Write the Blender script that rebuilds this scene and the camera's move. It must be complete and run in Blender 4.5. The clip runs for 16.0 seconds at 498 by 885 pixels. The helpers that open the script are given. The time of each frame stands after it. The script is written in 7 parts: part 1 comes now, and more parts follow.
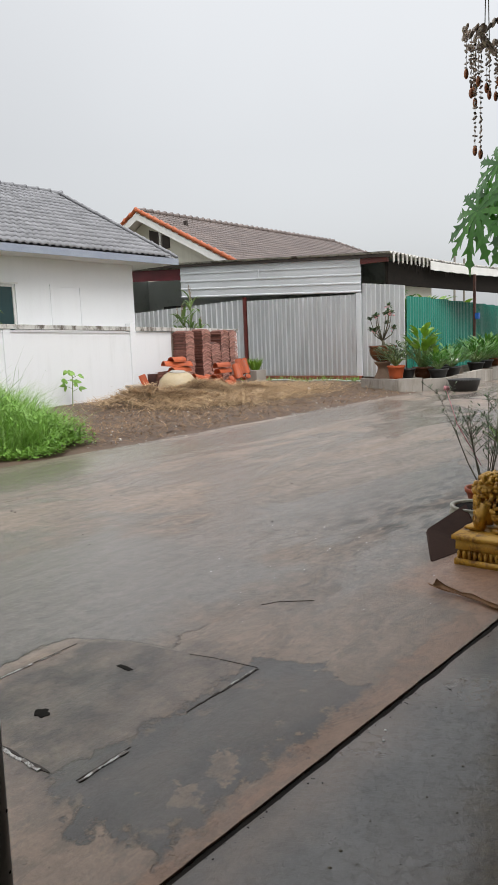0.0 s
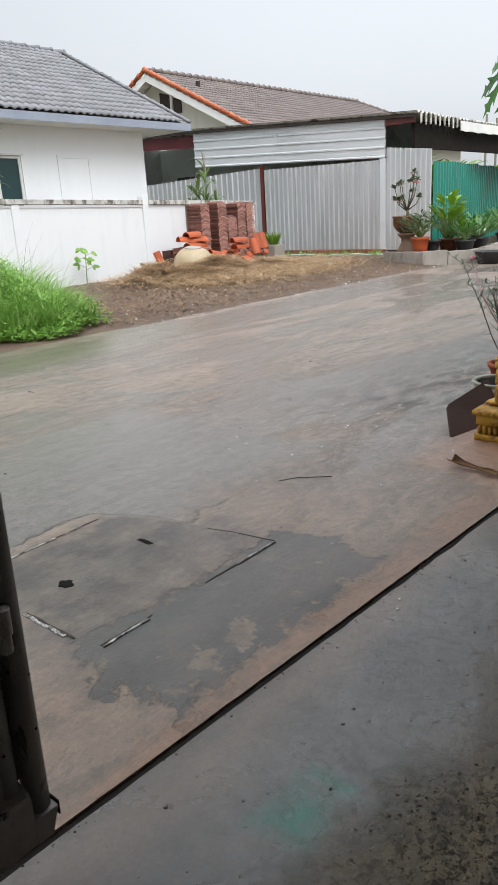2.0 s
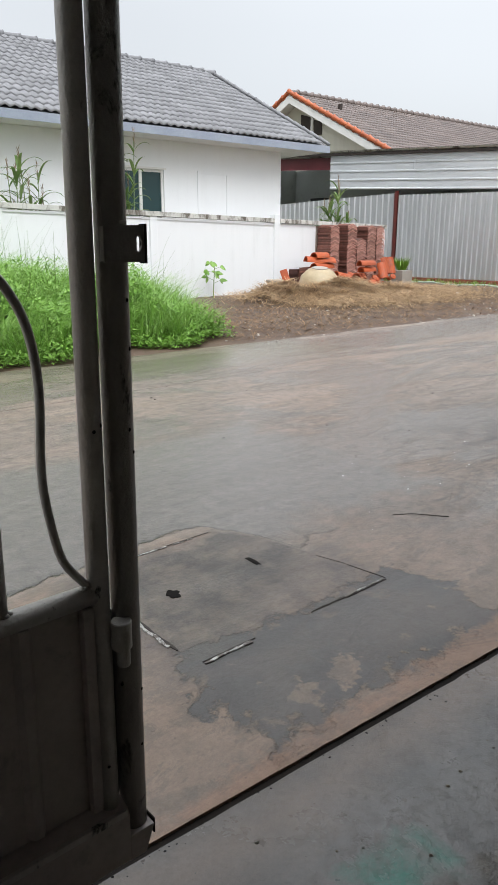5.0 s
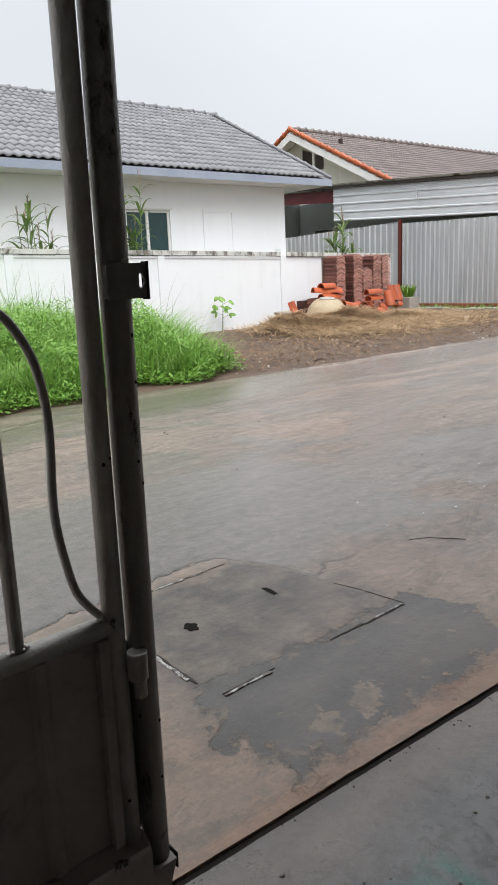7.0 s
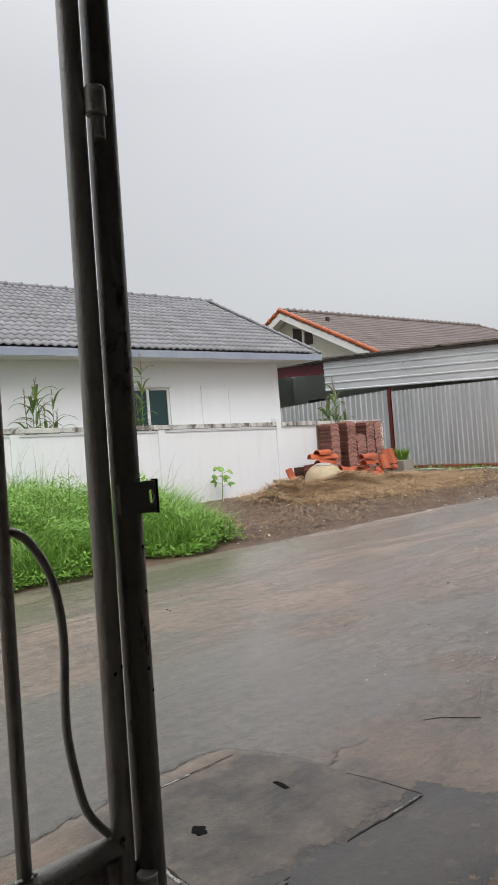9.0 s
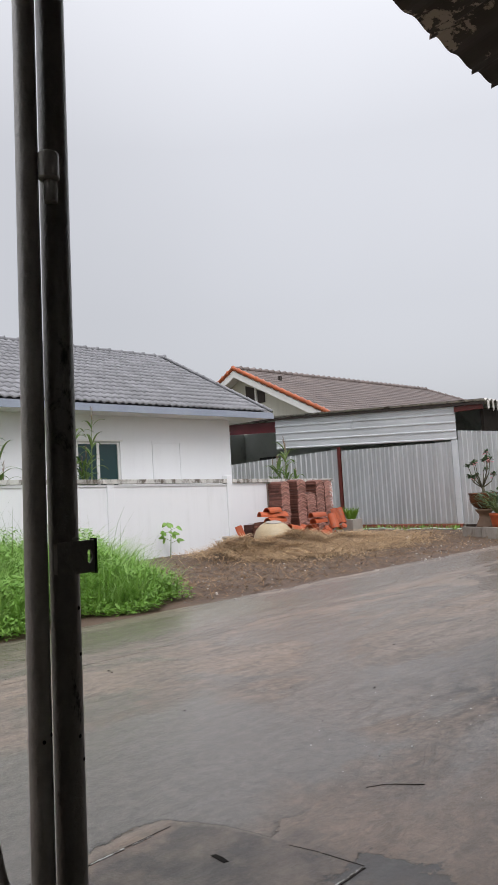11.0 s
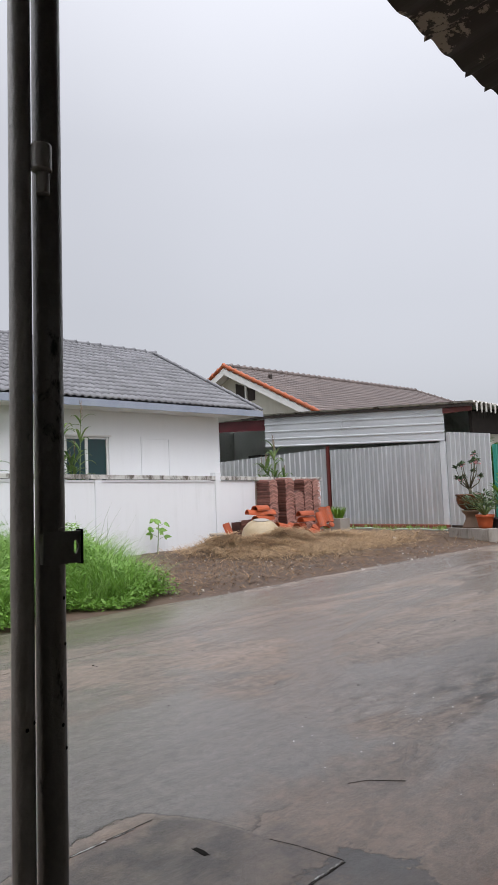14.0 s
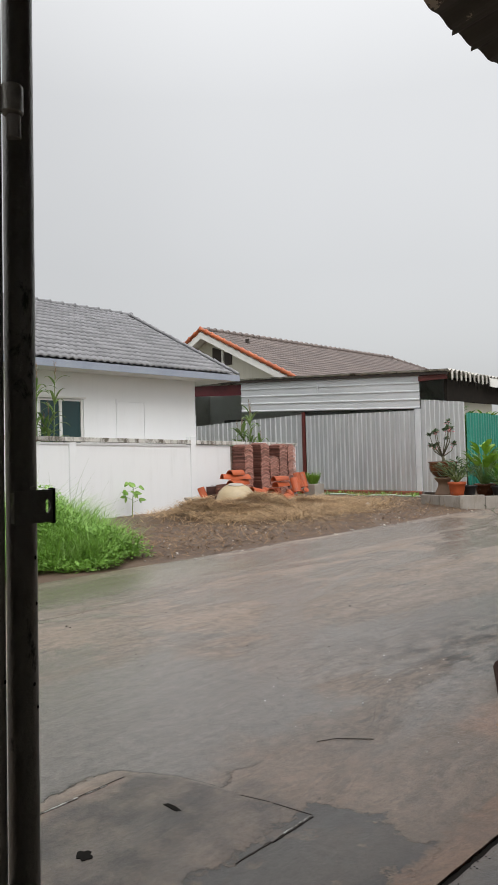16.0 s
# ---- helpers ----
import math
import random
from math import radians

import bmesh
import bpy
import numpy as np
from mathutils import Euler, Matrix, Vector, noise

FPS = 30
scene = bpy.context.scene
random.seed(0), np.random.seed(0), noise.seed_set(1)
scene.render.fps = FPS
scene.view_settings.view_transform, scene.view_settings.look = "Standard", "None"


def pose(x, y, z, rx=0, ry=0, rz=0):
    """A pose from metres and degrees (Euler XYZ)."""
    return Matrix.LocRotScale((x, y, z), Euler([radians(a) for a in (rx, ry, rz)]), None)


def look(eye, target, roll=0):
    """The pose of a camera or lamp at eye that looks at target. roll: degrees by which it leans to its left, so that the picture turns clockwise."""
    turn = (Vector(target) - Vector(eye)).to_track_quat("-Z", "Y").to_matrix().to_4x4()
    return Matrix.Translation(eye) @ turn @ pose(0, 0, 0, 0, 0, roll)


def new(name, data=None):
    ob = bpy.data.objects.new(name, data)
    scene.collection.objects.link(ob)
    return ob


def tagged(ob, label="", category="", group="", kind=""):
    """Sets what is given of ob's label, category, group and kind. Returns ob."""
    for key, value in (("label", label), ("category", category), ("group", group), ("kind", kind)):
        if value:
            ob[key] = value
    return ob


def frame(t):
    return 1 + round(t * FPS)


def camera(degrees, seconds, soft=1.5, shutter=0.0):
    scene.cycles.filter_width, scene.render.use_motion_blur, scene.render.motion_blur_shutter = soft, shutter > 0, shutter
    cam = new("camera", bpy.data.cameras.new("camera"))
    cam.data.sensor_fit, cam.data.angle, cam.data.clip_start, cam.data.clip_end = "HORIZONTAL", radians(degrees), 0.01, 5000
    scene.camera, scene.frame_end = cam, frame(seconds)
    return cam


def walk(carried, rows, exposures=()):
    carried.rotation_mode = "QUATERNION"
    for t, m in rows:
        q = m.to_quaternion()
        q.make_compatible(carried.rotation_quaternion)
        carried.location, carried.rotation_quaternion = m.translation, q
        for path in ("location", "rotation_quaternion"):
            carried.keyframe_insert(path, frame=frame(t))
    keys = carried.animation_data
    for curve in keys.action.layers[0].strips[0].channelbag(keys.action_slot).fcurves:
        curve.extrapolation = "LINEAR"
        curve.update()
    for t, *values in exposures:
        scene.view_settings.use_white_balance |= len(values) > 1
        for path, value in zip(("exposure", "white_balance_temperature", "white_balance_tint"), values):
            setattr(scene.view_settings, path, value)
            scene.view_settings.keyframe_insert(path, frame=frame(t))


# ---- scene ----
cam = camera(38.8, 16.0, soft=0.75)
PATH = [
    (0, (0.047, 0.598, 1.101), (1.593, 1.835, 0.818), -2.3),
    (0.5, (0.067, 0.614, 1.093), (1.619, 1.799, 0.661), -1.8),
    (1, (0.071, 0.607, 1.096), (1.594, 1.799, 0.588), -1.9),
    (1.5, (0.079, 0.614, 1.085), (1.551, 1.846, 0.524), -2.8),
    (2, (0.091, 0.618, 1.075), (1.534, 1.863, 0.466), -3.4),
    (2.5, (0.09, 0.626, 1.077), (1.507, 1.894, 0.458), -2.9),
    (3, (0.09, 0.658, 1.078), (1.417, 2.03, 0.483), -1.3),
    (3.5, (0.083, 0.67, 1.089), (1.354, 2.11, 0.53), -0.3),
    (4, (0.081, 0.674, 1.091), (1.336, 2.129, 0.537), -0.1),
    (4.5, (0.079, 0.676, 1.092), (1.328, 2.135, 0.537), 0.2),
    (7, (0.075, 0.654, 1.088), (1.305, 2.162, 0.625), -2.6),
    (7.5, (0.077, 0.646, 1.09), (1.324, 2.151, 0.665), -3.4),
    (8, (0.07, 0.642, 1.108), (1.342, 2.144, 0.755), -3.4),
    (8.5, (0.049, 0.623, 1.135), (1.331, 2.15, 0.97), -3.9),
    (9, (0.034, 0.605, 1.159), (1.32, 2.137, 1.153), -4.5),
    (9.5, (0.041, 0.603, 1.17), (1.373, 2.094, 1.234), -4.1),
    (12, (0.037, 0.579, 1.163), (1.444, 1.991, 1.326), -3.4),
    (12.5, (0.035, 0.577, 1.163), (1.456, 1.974, 1.334), -3.3),
    (13, (0.033, 0.576, 1.162), (1.45, 1.977, 1.331), -2.8),
    (13.5, (0.034, 0.579, 1.162), (1.447, 1.986, 1.317), -2.5),
    (14, (0.035, 0.58, 1.159), (1.448, 1.988, 1.295), -2.4),
    (14.5, (0.037, 0.584, 1.159), (1.457, 1.988, 1.271), -2.2),
    (15, (0.039, 0.586, 1.158), (1.466, 1.984, 1.253), -2.1),
    (15.5, (0.043, 0.585, 1.156), (1.485, 1.969, 1.222), -2.1),
    (16, (0.046, 0.593, 1.153), (1.508, 1.958, 1.188), -1.6),
]
walk(cam, [(t, look(eye, target, roll)) for t, eye, target, roll in PATH], [(0, -0.02, 6500, 9), (0.4, 0.14, 6400, 9), (1.5, 0.20, 6300, 8), (3.5, 0.22, 6300, 8), (7.0, 0.22, 6350, 9), (8.0, 0.17, 6450, 10), (8.5, 0.14, 6450, 10), (9.0, -0.14, 6500, 10), (12.0, -0.21, 6280, 13), (14.5, -0.21, 6250, 13), (16.0, -0.17, 6600, 9)])

# ---- world and sun: overcast rain sky ----
world = bpy.data.worlds.new("sky")
scene.world = world
world.use_nodes = True
wt = world.node_tree
wt.nodes.clear()
w_out = wt.nodes.new("ShaderNodeOutputWorld")
w_bg = wt.nodes.new("ShaderNodeBackground")
w_sky = wt.nodes.new("ShaderNodeTexSky")
w_sky.sky_type = "NISHITA"
w_sky.sun_disc = False
w_sky.sun_elevation, w_sky.sun_rotation = radians(55), radians(200)
w_sky.dust_density = 5.0
w_hsv = wt.nodes.new("ShaderNodeHueSaturation")
w_hsv.inputs["Saturation"].default_value = 0.15
w_hsv.inputs["Value"].default_value = 0.10
w_geo = wt.nodes.new("ShaderNodeTexCoord")
w_sep = wt.nodes.new("ShaderNodeSeparateXYZ")
w_ramp = wt.nodes.new("ShaderNodeValToRGB")
el = w_ramp.color_ramp.elements
el[0].position, el[0].color = 0.0, (0.53, 0.545, 0.56, 1)
el[1].position, el[1].color = 1.0, (3.3, 3.35, 3.45, 1)
for p, c in ((0.25, (0.575, 0.59, 0.615, 1)), (0.45, (0.70, 0.715, 0.745, 1)), (0.60, (0.97, 0.985, 1.02, 1)), (0.78, (2.15, 2.17, 2.24, 1))):
    e = el.new(p)
    e.color = c
w_noise = wt.nodes.new("ShaderNodeTexNoise")
w_noise.inputs["Scale"].default_value, w_noise.inputs["Detail"].default_value = 1.6, 4
w_map = wt.nodes.new("ShaderNodeMapRange")
w_map.inputs[3].default_value, w_map.inputs[4].default_value = 0.90, 1.10
w_mul = wt.nodes.new("ShaderNodeVectorMath")
w_mul.operation = "SCALE"
w_add = wt.nodes.new("ShaderNodeVectorMath")
w_add.operation = "ADD"
# thinner cloud, and so a brighter sky, on one side
w_dot = wt.nodes.new("ShaderNodeVectorMath")
w_dot.operation = "DOT_PRODUCT"
w_dot.inputs[1].default_value = Vector((0.81, 0.14, 0.57)).normalized()
w_glow = wt.nodes.new("ShaderNodeMapRange")
w_glow.interpolation_type = "SMOOTHSTEP"
w_glow.inputs[1].default_value, w_glow.inputs[2].default_value = 0.62, 1.0
w_glow.inputs[3].default_value, w_glow.inputs[4].default_value = 0.87, 1.20
w_mul2 = wt.nodes.new("ShaderNodeMath")
w_mul2.operation = "MULTIPLY"
for a, b in ((w_geo.outputs["Generated"], w_sep.inputs[0]), (w_sep.outputs[2], w_ramp.inputs[0]), (w_geo.outputs["Generated"], w_noise.inputs["Vector"]),
             (w_noise.outputs[0], w_map.inputs[0]), (w_ramp.outputs[0], w_mul.inputs[0]), (w_geo.outputs["Generated"], w_dot.inputs[0]), (w_dot.outputs["Value"], w_glow.inputs[0]), (w_map.outputs[0], w_mul2.inputs[0]), (w_glow.outputs[0], w_mul2.inputs[1]), (w_mul2.outputs[0], w_mul.inputs["Scale"]),
             (w_sky.outputs[0], w_hsv.inputs["Color"]), (w_mul.outputs[0], w_add.inputs[0]), (w_hsv.outputs[0], w_add.inputs[1]),
             (w_add.outputs[0], w_bg.inputs[0]), (w_bg.outputs[0], w_out.inputs[0])):
    wt.links.new(a, b)
w_bg.inputs[1].default_value = 0.80
sun = new("sun", bpy.data.lights.new("sun", "SUN"))
sun.data.energy, sun.data.angle, sun.data.color = 1.3, radians(35), (1.0, 0.98, 0.95)
sun.matrix_world = look((0, 0, 30), (14, 26, 0))

# ---- materials ----
def nodes_of(name):
    m = bpy.data.materials.new(name)
    m.use_nodes = True
    return m, m.node_tree, m.node_tree.nodes["Principled BSDF"]


def noise_node(nt, scale, detail=6, rough=0.6, vec=None, stretch=None, distort=0.0):
    n = nt.nodes.new("ShaderNodeTexNoise")
    n.inputs["Scale"].default_value, n.inputs["Detail"].default_value = scale, detail
    n.inputs["Roughness"].default_value, n.inputs["Distortion"].default_value = rough, distort
    if vec is None:
        vec = nt.nodes.new("ShaderNodeNewGeometry").outputs["Position"]
    if stretch:
        mp = nt.nodes.new("ShaderNodeMapping")
        mp.inputs["Scale"].default_value = stretch
        nt.links.new(vec, mp.inputs[0])
        vec = mp.outputs[0]
    nt.links.new(vec, n.inputs["Vector"])
    return n.outputs[0]


def ramp_node(nt, fac, stops):
    r = nt.nodes.new("ShaderNodeValToRGB")
    els = r.color_ramp.elements
    while len(els) < len(stops):
        els.new(0.5)
    for i, (p, c) in enumerate(stops):
        els[i].position = p
        els[i].color = (c, c, c, 1) if isinstance(c, (int, float)) else (*c, 1)
    nt.links.new(fac, r.inputs[0])
    return r.outputs[0]


def mix_node(nt, fac, a, b, blend="MIX"):
    m = nt.nodes.new("ShaderNodeMix")
    m.data_type, m.blend_type = "RGBA", blend
    for sock, val in ((0, fac), (6, a), (7, b)):
        if hasattr(val, "links"):
            nt.links.new(val, m.inputs[sock])
        elif isinstance(val, (int, float)):
            m.inputs[sock].default_value = val
        else:
            m.inputs[sock].default_value = (*val, 1)
    return m.outputs[2]


def math_node(nt, op, a, b=0.0):
    m = nt.nodes.new("ShaderNodeMath")
    m.operation = op
    for i, val in enumerate((a, b)):
        if hasattr(val, "links"):
            nt.links.new(val, m.inputs[i])
        else:
            m.inputs[i].default_value = val
    return m.outputs[0]


def bump_node(nt, bsdf, height, strength, distance=0.01, prev=None):
    b = nt.nodes.new("ShaderNodeBump")
    b.inputs["Strength"].default_value, b.inputs["Distance"].default_value = strength, distance
    nt.links.new(height, b.inputs["Height"])
    if prev is not None:
        nt.links.new(prev, b.inputs["Normal"])
    nt.links.new(b.outputs[0], bsdf.inputs["Normal"])
    return b.outputs[0]


def surface(name, c1, c2, scale=4.0, rough=0.6, spread=0.2, bump=0.2, fine=60.0, metal=0.0, dirt=None, dirt_at=(0.55, 0.75), stretch=None, per_object=0.0, dist=0.004):
    """Colour that wanders between c1 and c2, fine grain, uneven gloss, relief, and patches of dirt."""
    m, nt, b = nodes_of(name)
    big = noise_node(nt, scale, 5, 0.6, stretch=stretch)
    small = noise_node(nt, fine, 4, 0.6)
    col = mix_node(nt, ramp_node(nt, big, [(0.3, 0.0), (0.7, 1.0)]), c1, c2)
    col = mix_node(nt, 0.35, col, mix_node(nt, small, (0.25, 0.25, 0.25), (0.75, 0.75, 0.75)), "OVERLAY")
    if dirt:
        d = noise_node(nt, scale * 0.7, 8, 0.7, stretch=stretch, distort=0.4)
        col = mix_node(nt, ramp_node(nt, d, [(dirt_at[0], 0.0), (dirt_at[1], 1.0)]), col, dirt)
    if per_object:
        oi = nt.nodes.new("ShaderNodeObjectInfo")
        gi = nt.nodes.new("ShaderNodeNewGeometry")
        rnd = math_node(nt, "FRACT", math_node(nt, "ADD", oi.outputs["Random"], gi.outputs["Random Per Island"]))
        v = nt.nodes.new("ShaderNodeMapRange")
        v.inputs[3].default_value, v.inputs[4].default_value = 1 - per_object, 1 + per_object
        nt.links.new(rnd, v.inputs[0])
        sc = nt.nodes.new("ShaderNodeVectorMath")
        sc.operation = "SCALE"
        nt.links.new(col, sc.inputs[0])
        nt.links.new(v.outputs[0], sc.inputs["Scale"])
        col = sc.outputs[0]
    nt.links.new(col, b.inputs["Base Color"])
    r = nt.nodes.new("ShaderNodeMapRange")
    r.inputs[3].default_value, r.inputs[4].default_value = max(0.02, rough - spread), min(1, rough + spread)
    nt.links.new(big, r.inputs[0])
    nt.links.new(r.outputs[0], b.inputs["Roughness"])
    b.inputs["Metallic"].default_value = metal
    if bump:
        bump_node(nt, b, mix_node(nt, 0.5, big, small), bump, dist)
    return m


def box_mask(nt, pos, cx, cy, sx, sy, soft, wob):
    """1 inside an uneven rectangle on the ground, 0 outside."""
    sp = nt.nodes.new("ShaderNodeSeparateXYZ")
    nt.links.new(pos, sp.inputs[0])
    dx = math_node(nt, "SUBTRACT", math_node(nt, "ABSOLUTE", math_node(nt, "SUBTRACT", sp.outputs[0], cx)), sx)
    dy = math_node(nt, "SUBTRACT", math_node(nt, "ABSOLUTE", math_node(nt, "SUBTRACT", sp.outputs[1], cy)), sy)
    dd = math_node(nt, "MAXIMUM", dx, dy)
    dd = math_node(nt, "ADD", dd, wob)
    mr = nt.nodes.new("ShaderNodeMapRange")
    mr.inputs[1].default_value, mr.inputs[2].default_value = soft, -soft
    nt.links.new(dd, mr.inputs[0])
    return mr.outputs[0]


def curve_mask(nt, pos, stops, soft, wob):
    """1 on the near side of an uneven line y(x) across the ground, 0 beyond it; stops are (x, y) pairs."""
    sp = nt.nodes.new("ShaderNodeSeparateXYZ")
    nt.links.new(pos, sp.inputs[0])
    x0, x1 = stops[0][0], stops[-1][0]
    line = ramp_node(nt, math_node(nt, "DIVIDE", math_node(nt, "SUBTRACT", sp.outputs[0], x0), x1 - x0), [((x - x0) / (x1 - x0), y / 4.0) for x, y in stops])
    dd = math_node(nt, "ADD", math_node(nt, "SUBTRACT", math_node(nt, "MULTIPLY", line, 4.0), sp.outputs[1]), wob)
    mr = nt.nodes.new("ShaderNodeMapRange")
    mr.inputs[1].default_value, mr.inputs[2].default_value = -soft, soft
    nt.links.new(dd, mr.inputs[0])
    return mr.outputs[0], dd


def times(nt, a, b):
    return math_node(nt, "MULTIPLY", a, b)


def road_material():
    m, nt, b = nodes_of("wet_concrete")
    pos = nt.nodes.new("ShaderNodeNewGeometry").outputs["Position"]
    flow = noise_node(nt, 1.0, 8, 0.64, stretch=(0.5, 1.15, 1), distort=0.7)
    streak = noise_node(nt, 3.0, 8, 0.68, stretch=(0.3, 1.6, 1), distort=0.6)
    mid = noise_node(nt, 7.0, 8, 0.72)
    fine = noise_node(nt, 90.0, 4, 0.7)
    wob_n = noise_node(nt, 4.5, 8, 0.70)
    wob = times(nt, math_node(nt, "SUBTRACT", wob_n, 0.5), 0.55)
    small_wob = times(nt, math_node(nt, "SUBTRACT", noise_node(nt, 11.0, 7, 0.7), 0.5), 0.16)
    # silt washed over the slab in long tongues
    col = mix_node(nt, ramp_node(nt, flow, [(0.40, 0.0), (0.58, 1.0)]), (0.190, 0.155, 0.130), (0.240, 0.182, 0.142))
    col = mix_node(nt, ramp_node(nt, streak, [(0.46, 0.0), (0.60, 0.5)]), col, (0.245, 0.188, 0.148))
    crisp = ramp_node(nt, noise_node(nt, 2.4, 10, 0.74, stretch=(0.6, 1.3, 1), distort=1.0), [(0.50, 0.0), (0.525, 1.0)])
    col = mix_node(nt, times(nt, crisp, 0.30), col, (0.120, 0.095, 0.078))
    # standing water
    pud = ramp_node(nt, noise_node(nt, 0.9, 10, 0.68, stretch=(0.45, 1.15, 1), distort=0.8), [(0.48, 0.0), (0.53, 1.0)])
    pond = box_mask(nt, pos, 1.3, 3.2, 1.5, 0.75, 0.10, wob)
    mound, rim_d = curve_mask(nt, pos, [(-0.5, 2.5), (0.5, 2.68), (1.0, 2.74), (1.45, 2.80), (1.62, 2.77), (1.73, 2.56), (1.77, 2.37), (1.90, 2.43), (2.10, 2.41), (2.25, 2.28), (2.42, 2.02), (2.9, 1.90), (3.35, 2.02), (3.9, 1.5)], 0.006, small_wob)
    # the rim is crisp round the cover and melts away further along
    left_end = box_mask(nt, pos, 0.4, 2.5, 1.55, 2.0, 0.22, times(nt, wob, 0.6))
    soft_edge = nt.nodes.new("ShaderNodeMapRange")
    soft_edge.inputs[1].default_value, soft_edge.inputs[2].default_value = -0.28, 0.28
    nt.links.new(math_node(nt, "ADD", rim_d, times(nt, wob, 1.2)), soft_edge.inputs[0])
    mound = math_node(nt, "ADD", times(nt, mound, left_end), times(nt, soft_edge.outputs[0], math_node(nt, "SUBTRACT", 1.0, left_end)))
    open_road = math_node(nt, "SUBTRACT", 1.0, mound)
    edge_pool = box_mask(nt, pos, 7.0, 5.95, 4.2, 0.45, 0.12, wob)
    pud = times(nt, math_node(nt, "MAXIMUM", math_node(nt, "MAXIMUM", pud, edge_pool), pond), open_road)
    calm = math_node(nt, "SUBTRACT", 1.0, times(nt, pond, 0.85))
    col = mix_node(nt, times(nt, pud, math_node(nt, "ADD", 0.5, times(nt, pond, 0.38))), col, (0.142, 0.126, 0.110))
    # choppy dark dashes where thin water runs over the ridges: ripple shading put into the colour
    dash_n = noise_node(nt, 13.0, 8, 0.76, stretch=(0.40, 1.5, 1), distort=0.9)
    dash_on = ramp_node(nt, noise_node(nt, 1.1, 5, 0.6), [(0.42, 0.1), (0.58, 1.0)])
    dash = times(nt, times(nt, ramp_node(nt, dash_n, [(0.53, 0.0), (0.57, 1.0)]), dash_on), times(nt, open_road, calm))
    col = mix_node(nt, times(nt, dash, 0.60), col, (0.062, 0.058, 0.050))
    lines = ramp_node(nt, noise_node(nt, 1.5, 10, 0.68, stretch=(0.5, 1.3, 1), distort=1.3), [(0.490, 0.0), (0.5, 1.0), (0.510, 0.0)])
    col = mix_node(nt, times(nt, times(nt, lines, times(nt, open_road, calm)), 0.6), col, (0.062, 0.050, 0.043))
    # crust of silt that has risen round the inspection cover, with a paler band along its rim
    crust = mix_node(nt, ramp_node(nt, mid, [(0.36, 0.0), (0.64, 1.0)]), (0.215, 0.160, 0.124), (0.275, 0.200, 0.150))
    scum = ramp_node(nt, noise_node(nt, 13.0, 9, 0.78, stretch=(0.6, 1.3, 1), distort=0.6), [(0.52, 0.0), (0.56, 1.0)])
    crust = mix_node(nt, times(nt, scum, 0.38), crust, (0.120, 0.098, 0.082))
    cover = box_mask(nt, pos, 1.42, 2.36, 0.42, 0.36, 0.10, wob)
    crust = mix_node(nt, times(nt, cover, 0.9), crust, mix_node(nt, ramp_node(nt, wob_n, [(0.42, 0.0), (0.60, 1.0)]), (0.060, 0.055, 0.051), (0.150, 0.120, 0.098)))
    grey = box_mask(nt, pos, 1.46, 1.86, 0.47, 0.21, 0.012, wob)
    spot = ramp_node(nt, noise_node(nt, 5.5, 7, 0.66), [(0.57, 0.0), (0.60, 1.0)])
    crust = mix_node(nt, times(nt, grey, math_node(nt, "SUBTRACT", 0.94, times(nt, spot, 0.75))), crust, (0.090, 0.086, 0.082))
    strip = box_mask(nt, pos, 1.5, 1.58, 6.0, 0.06, 0.012, times(nt, small_wob, 1.1))
    crust = mix_node(nt, times(nt, strip, 0.9), crust, (0.285, 0.180, 0.125))
    rim = nt.nodes.new("ShaderNodeMapRange")
    rim.inputs[1].default_value, rim.inputs[2].default_value = 0.0, 0.07
    rim.inputs[3].default_value, rim.inputs[4].default_value = 0.7, 0.0
    nt.links.new(rim_d, rim.inputs[0])
    tan = box_mask(nt, pos, 3.2, 1.75, 0.45, 0.28, 0.06, times(nt, wob, 0.7))
    crust = mix_node(nt, times(nt, tan, 0.8), crust, (0.34, 0.195, 0.120))
    crust = mix_node(nt, times(nt, rim.outputs[0], left_end), crust, (0.285, 0.235, 0.195))
    # dark line outside the rim: the crust edge's shadow painted into the colour
    lip = ramp_node(nt, math_node(nt, "ADD", math_node(nt, "MULTIPLY", rim_d, 8.0), 0.5), [(0.28, 0.0), (0.47, 0.75), (0.53, 0.0)])
    col = mix_node(nt, mound, col, crust)
    col = mix_node(nt, times(nt, lip, left_end), col, (0.052, 0.045, 0.040))
    wet_crust = times(nt, mound, ramp_node(nt, noise_node(nt, 3.2, 9, 0.72, stretch=(0.6, 1.3, 1), distort=0.8), [(0.47, 0.0), (0.52, 1.0)]))
    col = mix_node(nt, times(nt, wet_crust, 0.30), col, (0.120, 0.096, 0.080))
    # dark pitted wet concrete by the statue, the ripples' dark reflections put into its colour
    wet = box_mask(nt, pos, 4.5, 2.50, 1.1, 0.42, 0.30, times(nt, wob, 1.6))
    wet_f = times(nt, wet, ramp_node(nt, noise_node(nt, 8.0, 8, 0.75, stretch=(0.6, 1.4, 1)), [(0.48, 0.05), (0.53, 0.85)]))
    col = mix_node(nt, wet_f, col, (0.036, 0.033, 0.030))
    pad = box_mask(nt, pos, 3.2, 1.80, 0.36, 0.20, 0.05, times(nt, wob, 0.6))
    col = mix_node(nt, times(nt, pad, 0.65), col, (0.33, 0.185, 0.120))
    pits = ramp_node(nt, noise_node(nt, 38.0, 3, 0.6), [(0.67, 0.0), (0.72, 1.0)])
    col = mix_node(nt, times(nt, pits, 0.5), col, (0.06, 0.05, 0.043))
    mott = noise_node(nt, 17.0, 9, 0.80)
